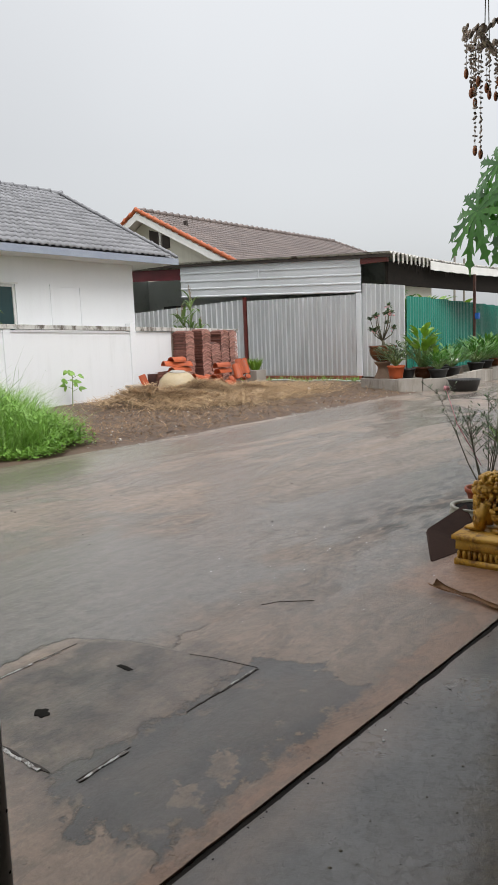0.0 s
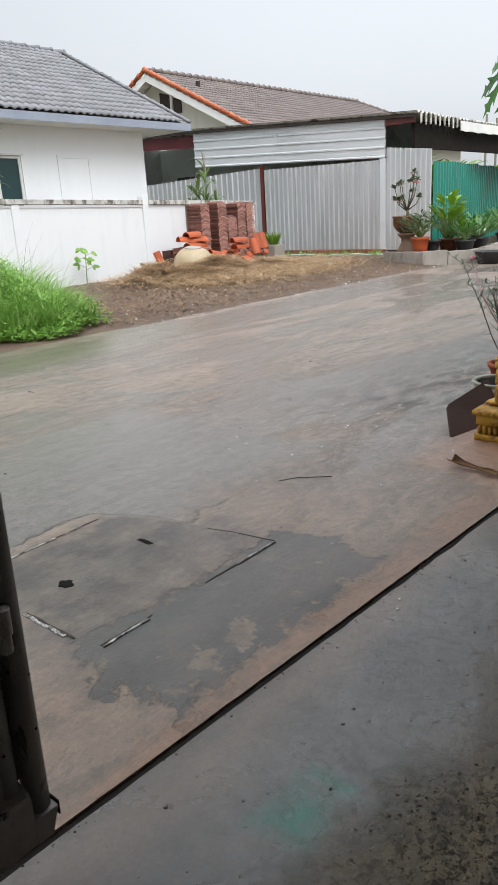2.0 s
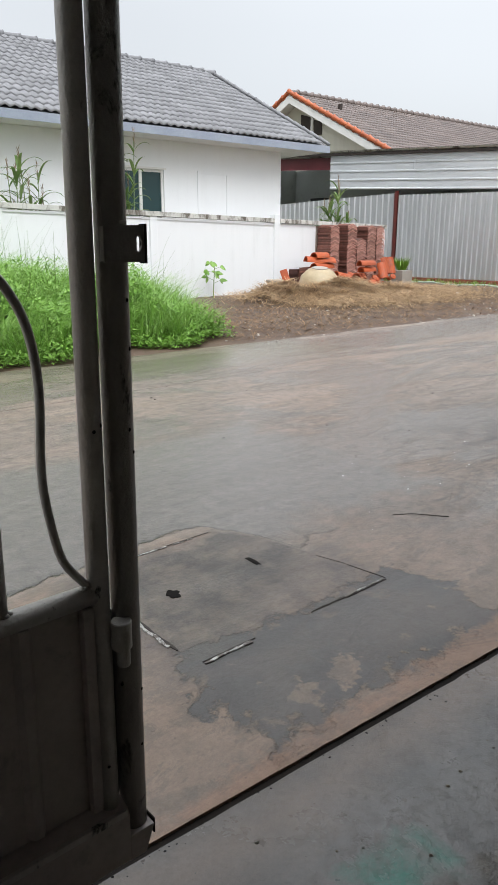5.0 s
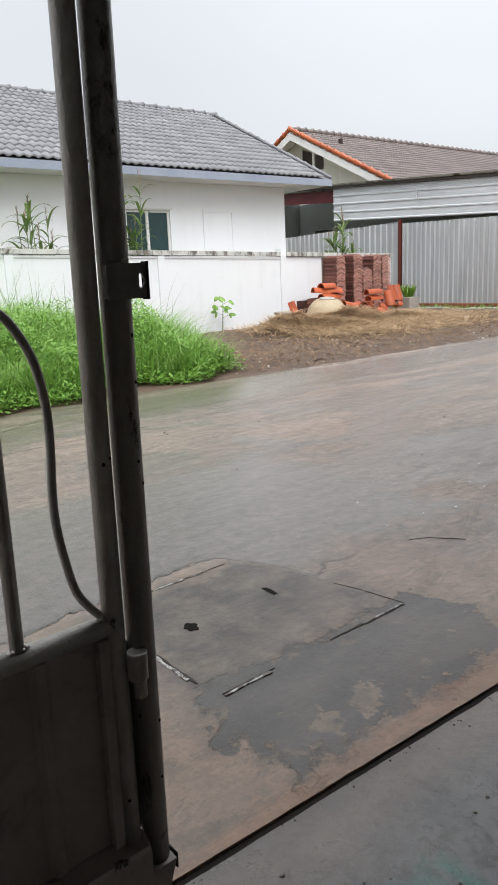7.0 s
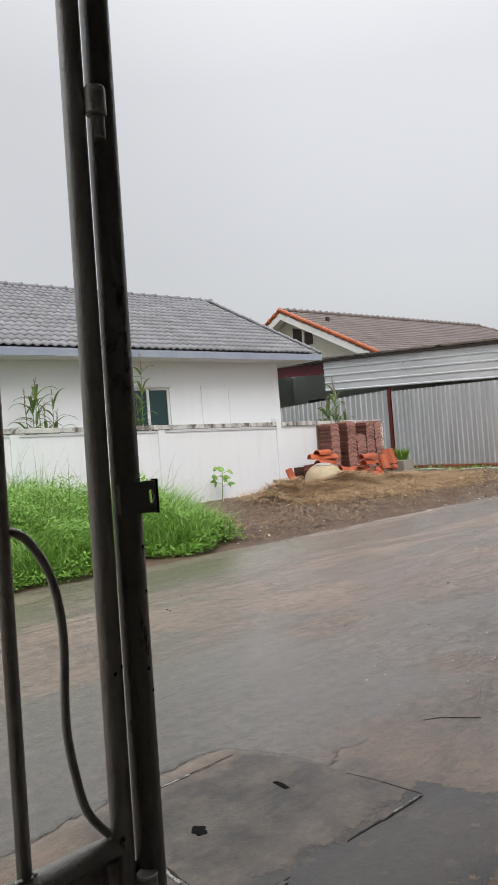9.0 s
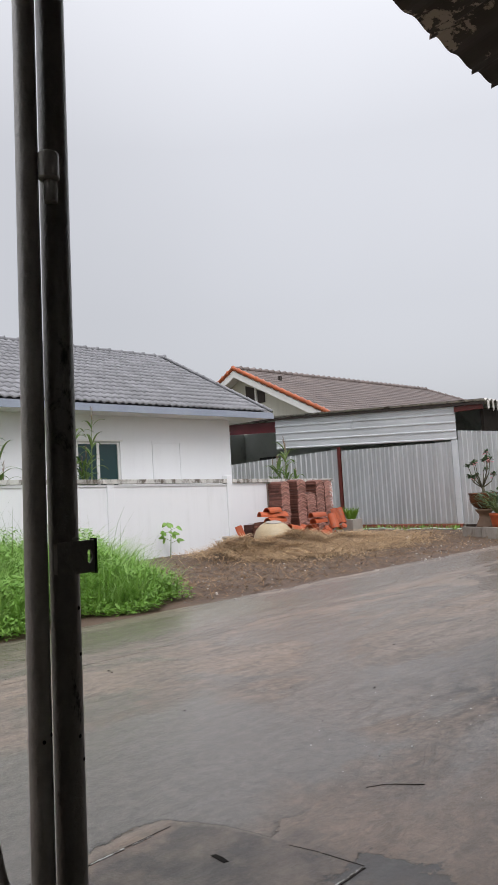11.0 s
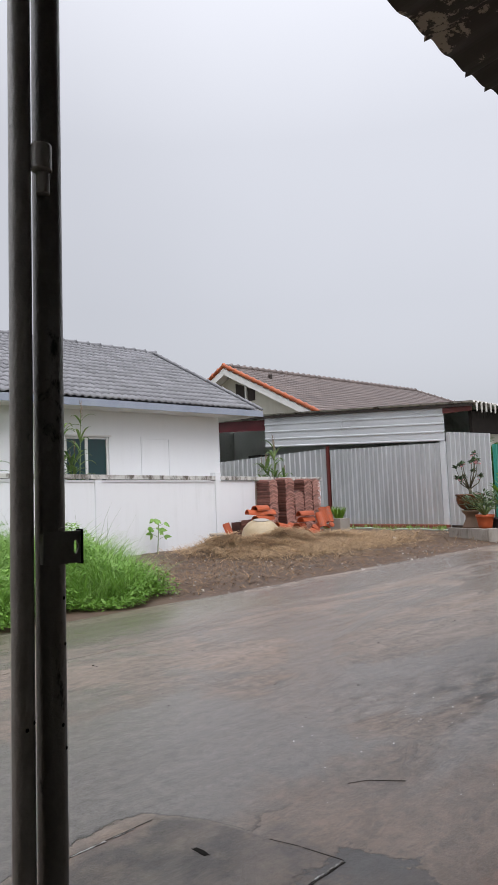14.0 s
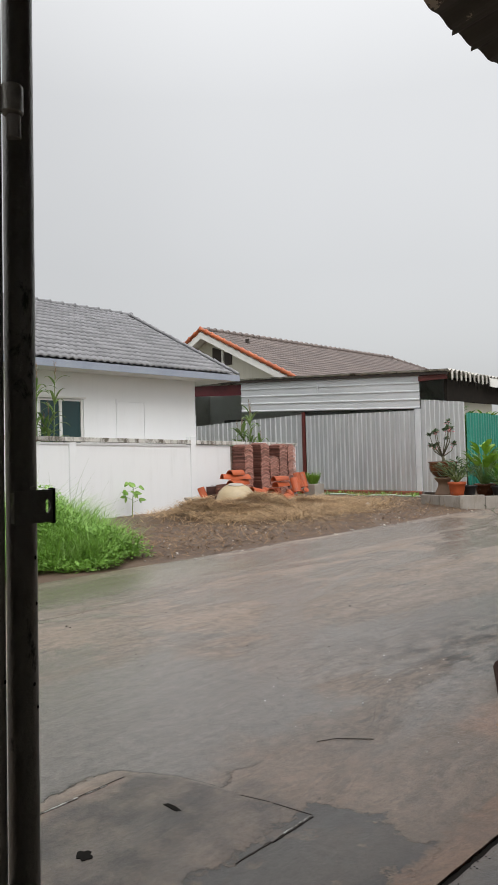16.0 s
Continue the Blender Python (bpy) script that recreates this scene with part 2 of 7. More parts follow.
    col = mix_node(nt, math_node(nt, "SUBTRACT", 0.75, times(nt, mound, 0.42)), col, mix_node(nt, ramp_node(nt, mott, [(0.35, 0.0), (0.65, 1.0)]), (0.26, 0.26, 0.26), (0.74, 0.74, 0.74)), "OVERLAY")
    weed = box_mask(nt, pos, 3.2, 6.3, 2.4, 0.6, 0.3, wob)
    col = mix_node(nt, times(nt, weed, 0.35), col, (0.10, 0.11, 0.045))
    col = mix_node(nt, 0.5, col, mix_node(nt, fine, (0.22, 0.22, 0.22), (0.78, 0.78, 0.78)), "OVERLAY")
    nt.links.new(col, b.inputs["Base Color"])
    rough = math_node(nt, "SUBTRACT", ramp_node(nt, streak, [(0.38, 0.56), (0.62, 0.42)]), times(nt, pud, 0.10))
    nt.links.new(math_node(nt, "ADD", rough, times(nt, mound, 0.04)), b.inputs["Roughness"])
    b.inputs["IOR"].default_value = 1.4
    film = math_node(nt, "ADD", math_node(nt, "ADD", 0.52, times(nt, wet_crust, 0.40)), times(nt, pud, 0.46))
    film = math_node(nt, "SUBTRACT", math_node(nt, "SUBTRACT", film, times(nt, dash, 0.28)), times(nt, wet_f, 0.50))
    sheen = box_mask(nt, pos, 2.6, 1.98, 0.75, 0.34, 0.25, times(nt, wob, 1.2))
    film = math_node(nt, "MINIMUM", math_node(nt, "ADD", film, times(nt, sheen, 0.45)), 1.0)
    nt.links.new(film, b.inputs["Coat Weight"])
    nt.links.new(math_node(nt, "SUBTRACT", 0.21, times(nt, math_node(nt, "MAXIMUM", pud, wet_crust), 0.14)), b.inputs["Coat Roughness"])
    b.inputs["Coat IOR"].default_value = 1.38
    chop = mix_node(nt, 0.55, noise_node(nt, 9.0, 7, 0.66, stretch=(0.45, 1.3, 1)), noise_node(nt, 34.0, 6, 0.72, stretch=(0.6, 1.3, 1)))
    chop = math_node(nt, "SUBTRACT", chop, times(nt, math_node(nt, "ADD", dash, times(nt, wet_f, 1.2)), 0.20))
    cb = nt.nodes.new("ShaderNodeBump")
    chop = times(nt, chop, math_node(nt, "SUBTRACT", 1.0, times(nt, pud, 0.72)))
    cb.inputs["Strength"].default_value, cb.inputs["Distance"].default_value = 0.85, 0.018
    nt.links.new(chop, cb.inputs["Height"])
    nt.links.new(cb.outputs[0], b.inputs["Coat Normal"])
    n1 = bump_node(nt, b, mix_node(nt, 0.5, streak, mid), 0.35, 0.03)
    n2 = bump_node(nt, b, math_node(nt, "SUBTRACT", mound, times(nt, grey, 0.35)), 0.8, 0.012, n1)
    n3 = bump_node(nt, b, mott, 0.35, 0.010, n2)
    bump_node(nt, b, fine, 0.4, 0.004, n3)
    return m


def floor_material():
    m, nt, b = nodes_of("carport_floor")
    pos = nt.nodes.new("ShaderNodeNewGeometry").outputs["Position"]
    big = noise_node(nt, 2.2, 7, 0.65, distort=0.5)
    mid = noise_node(nt, 9.0, 7, 0.7)
    fine = noise_node(nt, 110.0, 4, 0.65)
    wob = math_node(nt, "MULTIPLY", math_node(nt, "SUBTRACT", noise_node(nt, 5.0, 7, 0.7), 0.5), 0.5)
    col = mix_node(nt, ramp_node(nt, big, [(0.35, 0.0), (0.65, 1.0)]), (0.050, 0.048, 0.045), (0.100, 0.090, 0.080))
    moss, moss_d = curve_mask(nt, pos, [(-1.0, 0.90), (0.5, 1.05), (0.82, 1.14), (1.1, 1.09), (1.33, 1.05), (1.65, 1.12), (2.0, 1.20), (2.2, 1.26), (3.5, 1.28)], 0.10, times(nt, wob, 0.5))
    deep = ramp_node(nt, math_node(nt, "MULTIPLY", moss_d, 2.0), [(0.0, 0.0), (0.9, 1.0)])
    lump_n = noise_node(nt, 44.0, 8, 0.76, distort=0.5)
    crumbs = ramp_node(nt, math_node(nt, "ADD", lump_n, times(nt, deep, 0.10)), [(0.53, 0.0), (0.58, 1.0)])
    col = mix_node(nt, times(nt, moss, ramp_node(nt, mid, [(0.38, 0.15), (0.62, 0.85)])), col, (0.225, 0.172, 0.098))
    col = mix_node(nt, times(nt, times(nt, moss, crumbs), 0.80), col, (0.020, 0.017, 0.013))
    specks = ramp_node(nt, noise_node(nt, 26.0, 3, 0.55), [(0.70, 0.0), (0.72, 1.0)])
    col = mix_node(nt, times(nt, specks, 0.8), col, (0.018, 0.015, 0.012))
    paint = math_node(nt, "MAXIMUM", box_mask(nt, pos, 0.93, 1.262, 0.045, 0.035, 0.045, times(nt, wob, 0.45)), box_mask(nt, pos, 1.02, 1.26, 0.008, 0.04, 0.025, times(nt, wob, 0.2)))
    col = mix_node(nt, times(nt, paint, ramp_node(nt, mid, [(0.40, 0.7), (0.55, 1.0)])), col, (0.0, 0.135, 0.092))
    brown = box_mask(nt, pos, 1.2, 1.5, 1.6, 0.06, 0.06, math_node(nt, "MULTIPLY", wob, 0.4))
    col = mix_node(nt, math_node(nt, "MULTIPLY", brown, 0.5), col, (0.20, 0.14, 0.10))
    col = mix_node(nt, 0.4, col, mix_node(nt, fine, (0.25, 0.25, 0.25), (0.75, 0.75, 0.75)), "OVERLAY")
    nt.links.new(col, b.inputs["Base Color"])
    rough = math_node(nt, "ADD", ramp_node(nt, big, [(0.35, 0.16), (0.6, 0.05)]), math_node(nt, "MULTIPLY", moss, 0.2))
    nt.links.new(math_node(nt, "ADD", rough, 0.2), b.inputs["Roughness"])
    pool = box_mask(nt, pos, 2.15, 1.34, 1.20, 0.18, 0.22, times(nt, wob, 0.8))
    coat = math_node(nt, "SUBTRACT", math_node(nt, "ADD", 0.32, times(nt, pool, 0.68)), math_node(nt, "MAXIMUM", times(nt, times(nt, moss, crumbs), 0.30), times(nt, paint, 0.30)))
    nt.links.new(coat, b.inputs["Coat Weight"])
    nt.links.new(math_node(nt, "SUBTRACT", 0.45, times(nt, moss, 0.30)), b.inputs["Specular IOR Level"])
    nt.links.new(rough, b.inputs["Coat Roughness"])
    b.inputs["Coat IOR"].default_value = 1.38
    cb = nt.nodes.new("ShaderNodeBump")
    cb.inputs["Strength"].default_value, cb.inputs["Distance"].default_value = 0.9, 0.03
    nt.links.new(math_node(nt, "MULTIPLY", mix_node(nt, 0.6, noise_node(nt, 38.0, 6, 0.68), crumbs), math_node(nt, "ADD", moss, 0.05)), cb.inputs["Height"])
    nt.links.new(cb.outputs[0], b.inputs["Coat Normal"])
    n1 = bump_node(nt, b, mid, 0.12, 0.01)
    grit = math_node(nt, "MULTIPLY", noise_node(nt, 60.0, 5, 0.7), math_node(nt, "ADD", moss, 0.25))
    bump_node(nt, b, grit, 0.7, 0.015, n1)
    return m


def wall_material(name, base, stain, amount):
    """Painted masonry with rain streaks that run down it."""
    m, nt, b = nodes_of(name)
    runs = noise_node(nt, 3.0, 6, 0.65, stretch=(2.2, 2.2, 0.16))
    blot = noise_node(nt, 1.1, 7, 0.65)
    fine = noise_node(nt, 45.0, 5, 0.6)
    f = math_node(nt, "MULTIPLY", ramp_node(nt, runs, [(0.50, 0.0), (0.78, 1.0)]), ramp_node(nt, blot, [(0.40, 0.0), (0.65, 1.0)]))
    col = mix_node(nt, math_node(nt, "MULTIPLY", f, amount), base, stain)
    col = mix_node(nt, math_node(nt, "MULTIPLY", ramp_node(nt, fine, [(0.55, 0.0), (0.8, 1.0)]), 0.12), col, stain)
    nt.links.new(col, b.inputs["Base Color"])
    b.inputs["Roughness"].default_value = 0.62
    bump_node(nt, b, fine, 0.15, 0.004)
    return m


def leaf_material(name, c1, c2, rough=0.4):
    m, nt, b = nodes_of(name)
    gi = nt.nodes.new("ShaderNodeNewGeometry")
    col = mix_node(nt, gi.outputs["Random Per Island"], c1, c2)
    col = mix_node(nt, ramp_node(nt, noise_node(nt, 9.0, 4, 0.6), [(0.4, 0.0), (0.7, 0.6)]), col, tuple(0.55 * c for c in c1))
    nt.links.new(col, b.inputs["Base Color"])
    b.inputs["Roughness"].default_value = rough
    tr = nt.nodes.new("ShaderNodeBsdfTranslucent")
    nt.links.new(col, tr.inputs[0])
    mx = nt.nodes.new("ShaderNodeMixShader")
    mx.inputs[0].default_value = 0.28
    nt.links.new(b.outputs[0], mx.inputs[1])
    nt.links.new(tr.outputs[0], mx.inputs[2])
    nt.links.new(mx.outputs[0], nt.nodes["Material Output"].inputs[0])
    return m


def glass_material():
    m, nt, b = nodes_of("window_glass")
    b.inputs["Base Color"].default_value = (0.018, 0.050, 0.052, 1)
    b.inputs["Roughness"].default_value = 0.04
    b.inputs["IOR"].default_value = 1.5
    bump_node(nt, b, noise_node(nt, 2.0, 2), 0.03, 0.01)
    return m


ROAD = road_material()
FLOOR = floor_material()
SOIL = surface("dark_soil", (0.062, 0.037, 0.024), (0.115, 0.072, 0.046), 3.0, 0.72, 0.2, 1.0, 40, dirt=(0.15, 0.12, 0.095), dist=0.02)
FARGROUND = surface("far_ground", (0.10, 0.09, 0.06), (0.09, 0.11, 0.045), 0.3, 0.8, 0.1, 0.3, 12)
WHITE = wall_material("white_paint", (0.84, 0.845, 0.855), (0.46, 0.45, 0.43), 0.14)
FENCE = wall_material("fence_paint", (0.735, 0.745, 0.76), (0.34, 0.34, 0.32), 0.26)
CAP = surface("mouldy_cap", (0.60, 0.59, 0.56), (0.46, 0.45, 0.42), 5.0, 0.75, 0.1, 0.3, 50, dirt=(0.11, 0.095, 0.075), dirt_at=(0.49, 0.60), stretch=(1, 1, 0.5))
BRICKY = surface("bare_block", (0.30, 0.24, 0.20), (0.20, 0.15, 0.12), 6.0, 0.85, 0.1, 0.5, 40, dirt=(0.40, 0.37, 0.34))
CREAM = wall_material("cream_paint", (0.62, 0.60, 0.52), (0.30, 0.29, 0.24), 0.35)
TRIM = surface("white_board", (0.78, 0.77, 0.74), (0.70, 0.69, 0.66), 3.0, 0.5, 0.1, 0.05, 60)
FASCIA = surface("grey_blue_fascia", (0.24, 0.27, 0.34), (0.30, 0.33, 0.39), 2.0, 0.4, 0.1, 0.05, 50)
TILE_GREY = surface("grey_tile", (0.145, 0.145, 0.155), (0.195, 0.195, 0.205), 2.0, 0.55, 0.12, 0.15, 70, per_object=0.16)
TILE_BROWN = surface("brown_tile", (0.105, 0.080, 0.072), (0.15, 0.116, 0.104), 1.5, 0.42, 0.12, 0.15, 60, dirt=(0.10, 0.085, 0.08), per_object=0.16)
TILE_ORANGE = surface("orange_ridge_tile", (0.30, 0.060, 0.018), (0.42, 0.11, 0.034), 3.0, 0.4, 0.12, 0.15, 60, dirt=(0.25, 0.08, 0.045), dirt_at=(0.6, 0.8), per_object=0.15)
TILE_OLD = surface("weathered_clay_tile", (0.24, 0.085, 0.062), (0.42, 0.25, 0.21), 9.0, 0.7, 0.12, 0.3, 60, dirt=(0.13, 0.075, 0.062), dirt_at=(0.55, 0.70), per_object=0.35)
TILE_EDGE = surface("pale_tile_edge", (0.46, 0.27, 0.22), (0.27, 0.105, 0.080), 16.0, 0.75, 0.12, 0.3, 60, dirt=(0.10, 0.05, 0.042), dirt_at=(0.58, 0.70), per_object=0.35)
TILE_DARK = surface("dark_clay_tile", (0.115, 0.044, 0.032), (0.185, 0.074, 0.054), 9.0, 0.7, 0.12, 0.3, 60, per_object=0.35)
TERRACOTTA = surface("wet_terracotta", (0.30, 0.052, 0.012), (0.42, 0.085, 0.022), 6.0, 0.62, 0.15, 0.2, 60, dirt=(0.2, 0.09, 0.06), dirt_at=(0.58, 0.72), per_object=0.2)
ZINC = surface("zinc_sheet", (0.50, 0.515, 0.52), (0.64, 0.65, 0.66), 2.6, 0.40, 0.12, 0.06, 60, metal=0.50, dirt=(0.33, 0.33, 0.32), dirt_at=(0.56, 0.80), stretch=(1, 1.6, 0.16))
ZINC_LIGHT = surface("light_zinc_sheet", (0.66, 0.68, 0.70), (0.75, 0.77, 0.79), 1.4, 0.4, 0.1, 0.06, 60, metal=0.35, dirt=(0.52, 0.53, 0.54), stretch=(0.4, 0.4, 1))
GREEN_SHEET = surface("green_sheet", (0.012, 0.165, 0.120), (0.018, 0.22, 0.165), 1.6, 0.4, 0.1, 0.06, 60, dirt=(0.02, 0.12, 0.095), stretch=(1, 1, 0.2))
ROOF_OLD = surface("stained_roof_sheet", (0.42, 0.40, 0.36), (0.62, 0.60, 0.56), 5.0, 0.7, 0.15, 0.3, 50, dirt=(0.10, 0.08, 0.065), dirt_at=(0.50, 0.62))
RUST = surface("red_painted_steel", (0.13, 0.022, 0.018), (0.10, 0.024, 0.018), 7.0, 0.5, 0.15, 0.2, 60, dirt=(0.09, 0.04, 0.03))
DARKRED = surface("dark_red_fascia", (0.16, 0.020, 0.026), (0.11, 0.016, 0.020), 3.0, 0.45, 0.1, 0.1, 60)
DARKWOOD = surface("dark_timber", (0.026, 0.019, 0.016), (0.046, 0.033, 0.027), 8.0, 0.7, 0.1, 0.3, 60, stretch=(0.3, 1, 1))
GREYWALL = surface("grey_green_wall", (0.50, 0.54, 0.51), (0.58, 0.62, 0.59), 1.5, 0.7, 0.1, 0.15, 40, dirt=(0.17, 0.18, 0.17))
BRICK = surface("red_brick", (0.19, 0.050, 0.028), (0.26, 0.080, 0.046), 9.0, 0.75, 0.1, 0.4, 50, dirt=(0.14, 0.08, 0.06), per_object=0.3)
BLOCK = surface("cement_block", (0.24, 0.215, 0.185), (0.34, 0.31, 0.275), 4.0, 0.75, 0.12, 0.3, 60, dirt=(0.16, 0.13, 0.10), dirt_at=(0.54, 0.72), stretch=(1, 1, 0.4), per_object=0.15)
PIPE = surface("worn_steel_pipe", (0.40, 0.38, 0.35), (0.58, 0.55, 0.51), 22.0, 0.38, 0.14, 0.8, 110, metal=0.25, dirt=(0.050, 0.046, 0.043), dirt_at=(0.60, 0.66), stretch=(1, 1, 0.5))
# PIPE again, darker: the post's weaker light is put into the colour
PIPE_SHADED = surface("shaded_steel_pipe", (0.24, 0.225, 0.21), (0.33, 0.31, 0.285), 22.0, 0.38, 0.14, 0.8, 110, metal=0.25, dirt=(0.040, 0.037, 0.034), dirt_at=(0.60, 0.66), stretch=(1, 1, 0.5))
# near-black for black parts and for the shade painted under the eave
BLACK_AND_SHADE = surface("black_and_shade", (0.010, 0.008, 0.007), (0.020, 0.016, 0.013), 8.0, 0.8, 0.1, 0.3, 60)
BLACK_AND_SHADE.node_tree.nodes["Principled BSDF"].inputs["Specular IOR Level"].default_value = 0.12
SHEET_DARK = surface("painted_gate_sheet", (0.40, 0.355, 0.33), (0.50, 0.445, 0.41), 6.0, 0.55, 0.12, 0.2, 80, dirt=(0.13, 0.115, 0.10))
STEEL = surface("bare_steel_edge", (0.40, 0.39, 0.37), (0.58, 0.57, 0.54), 30.0, 0.5, 0.15, 0.4, 120, dirt=(0.11, 0.09, 0.075), dirt_at=(0.47, 0.54))
# black for grit and for hole insides, whose shade is in the colour
HOLE_AND_GRIT = surface("hole_and_grit_black", (0.010, 0.009, 0.008), (0.016, 0.014, 0.012), 20.0, 0.95, 0.1, 0.4, 90)
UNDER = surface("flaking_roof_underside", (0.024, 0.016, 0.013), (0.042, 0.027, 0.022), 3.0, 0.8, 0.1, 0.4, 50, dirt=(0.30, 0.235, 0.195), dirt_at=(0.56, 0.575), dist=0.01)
# tone of the unseen carport walls, set for the light they bounce
PLASTER = surface("grey_plaster", (0.50, 0.49, 0.46), (0.58, 0.57, 0.54), 1.5, 0.85, 0.1, 0.2, 40)
# brown dirt patches also carry the dark shade of the carved recesses
GOLD = surface("gold_painted_cement", (0.43, 0.225, 0.022), (0.55, 0.31, 0.042), 22.0, 0.38, 0.12, 0.6, 90, metal=0.15, dirt=(0.16, 0.062, 0.008), dirt_at=(0.48, 0.62))
BOARD = surface("dark_brown_board", (0.042, 0.024, 0.019), (0.062, 0.036, 0.028), 5.0, 0.85, 0.12, 0.15, 80)
GLAZE = surface("pale_glazed_clay", (0.27, 0.25, 0.19), (0.36, 0.34, 0.27), 8.0, 0.3, 0.1, 0.15, 60, dirt=(0.22, 0.22, 0.17))
BROWNGLAZE = surface("brown_glazed_clay", (0.085, 0.030, 0.014), (0.15, 0.058, 0.026), 8.0, 0.25, 0.1, 0.15, 60, dirt=(0.09, 0.04, 0.025))
HOLE_AND_GRIT.node_tree.nodes["Principled BSDF"].inputs["Specular IOR Level"].default_value = 0.1
CRACK = surface("damp_crack", (0.030, 0.024, 0.020), (0.055, 0.044, 0.036), 40.0, 0.9, 0.1, 0.2, 90)
BOARD.node_tree.nodes["Principled BSDF"].inputs["Specular IOR Level"].default_value = 0.2
BLACKPOT = surface("black_plastic", (0.02, 0.02, 0.02), (0.032, 0.032, 0.032), 6.0, 0.45, 0.1, 0.1, 60)
OCHRE = surface("ochre_jar_clay", (0.33, 0.26, 0.155), (0.43, 0.345, 0.22), 5.0, 0.45, 0.12, 0.2, 60, dirt=(0.34, 0.25, 0.13))
YELLOW = surface("yellow_paint", (0.70, 0.42, 0.02), (0.62, 0.36, 0.03), 8.0, 0.5, 0.1, 0.1, 60)
BLUE = surface("blue_plastic", (0.02, 0.09, 0.36), (0.03, 0.12, 0.42), 5.0, 0.4, 0.1, 0.05, 60)
STRAW = leaf_material("dry_straw", (0.70, 0.50, 0.29), (0.15, 0.088, 0.050), 0.75)
GRASS = leaf_material("fresh_grass", (0.19, 0.37, 0.055), (0.32, 0.50, 0.13), 0.45)
HERB = leaf_material("low_weeds", (0.17, 0.34, 0.045), (0.28, 0.47, 0.10), 0.45)
REED = leaf_material("reed_leaf", (0.12, 0.22, 0.05), (0.24, 0.32, 0.11), 0.5)
PLUME = leaf_material("reed_plume", (0.34, 0.26, 0.19), (0.26, 0.19, 0.13), 0.8)
GREENLEAF = leaf_material("glossy_leaf", (0.045, 0.150, 0.022), (0.10, 0.235, 0.035), 0.3)
LIMELEAF = leaf_material("lime_leaf", (0.14, 0.28, 0.025), (0.22, 0.36, 0.04), 0.32)
DULLLEAF = leaf_material("dull_leaf", (0.060, 0.105, 0.045), (0.11, 0.16, 0.075), 0.45)
PAPAYA = leaf_material("papaya_leaf", (0.030, 0.125, 0.013), (0.085, 0.245, 0.032), 0.3)
LITTER = leaf_material("rotting_clippings", (0.40, 0.26, 0.15), (0.045, 0.028, 0.019), 0.8)
TWIG = surface("dark_twig", (0.075, 0.072, 0.042), (0.12, 0.105, 0.065), 20.0, 0.6, 0.1, 0.3, 90)
STEM = surface("green_stem", (0.13, 0.20, 0.06), (0.19, 0.25, 0.10), 10.0, 0.5, 0.1, 0.1, 60)
BARK = surface("grey_bark", (0.20, 0.18, 0.15), (0.28, 0.25, 0.21), 10.0, 0.8, 0.1, 0.4, 60)
PINK = surface("pink_petal", (0.72, 0.26, 0.30), (0.78, 0.42, 0.44), 20.0, 0.5, 0.1, 0.0, 60)
SHELL = surface("seashell", (0.42, 0.35, 0.29), (0.56, 0.49, 0.42), 30.0, 0.5, 0.1, 0.2, 120, dirt=(0.22, 0.15, 0.11), per_object=0.3)
SHELL_ORANGE = surface("orange_shell", (0.50, 0.16, 0.055), (0.42, 0.20, 0.11), 30.0, 0.45, 0.1, 0.2, 120)
DRYLEAF = surface("dry_sheath", (0.24, 0.115, 0.045), (0.36, 0.20, 0.09), 12.0, 0.55, 0.12, 0.3, 60, dirt=(0.13, 0.065, 0.03), stretch=(1, 0.3, 1))
STONE = surface("pale_stone", (0.46, 0.43, 0.39), (0.20, 0.17, 0.14), 20.0, 0.6, 0.2, 0.2, 60, per_object=0.5)
GLASS = glass_material()
DARKROOM = surface("unlit_room", (0.05, 0.055, 0.055), (0.07, 0.075, 0.075), 2.0, 0.8, 0.1, 0.0, 30)
CURTAIN = surface("patterned_curtain", (0.12, 0.17, 0.17), (0.22, 0.27, 0.27), 9.0, 0.8, 0.1, 0.1, 40)

# ---- mesh helpers ----
ORIGIN = {}
rnd = random.Random(7)


def thing(name, at, label, category, group="", kind=""):
    ob = new(name)
    ob.location = at
    ob.empty_display_size = 0.2
    ORIGIN[ob] = Vector(at)
    return tagged(ob, label, category, group, kind)


def link_mesh(name, me, material, parent, label, smooth):
    if material is not None:
        me.materials.append(material)
    if smooth:
        me.polygons.foreach_set("use_smooth", [True] * len(me.polygons))
    ob = new(name, me)
    if parent is not None:
        ob.parent = parent
        ORIGIN[ob] = ORIGIN[parent]
    else:
        ORIGIN[ob] = Vector((0, 0, 0))
    return tagged(ob, label)


def part(name, bm, material, parent, label="", smooth=False, bevel=0.0):
    """Links a bmesh, given in world places, as one mesh under its thing."""
    if bevel:
        bmesh.ops.bevel(bm, geom=list(bm.edges), offset=bevel, segments=2, affect="EDGES", profile=0.6)
    if parent is not None:
        bmesh.ops.translate(bm, verts=bm.verts, vec=-ORIGIN[parent])
    bm.normal_update()
    me = bpy.data.meshes.new(name)
    bm.to_mesh(me)
    bm.free()
    return link_mesh(name, me, material, parent, label, smooth)


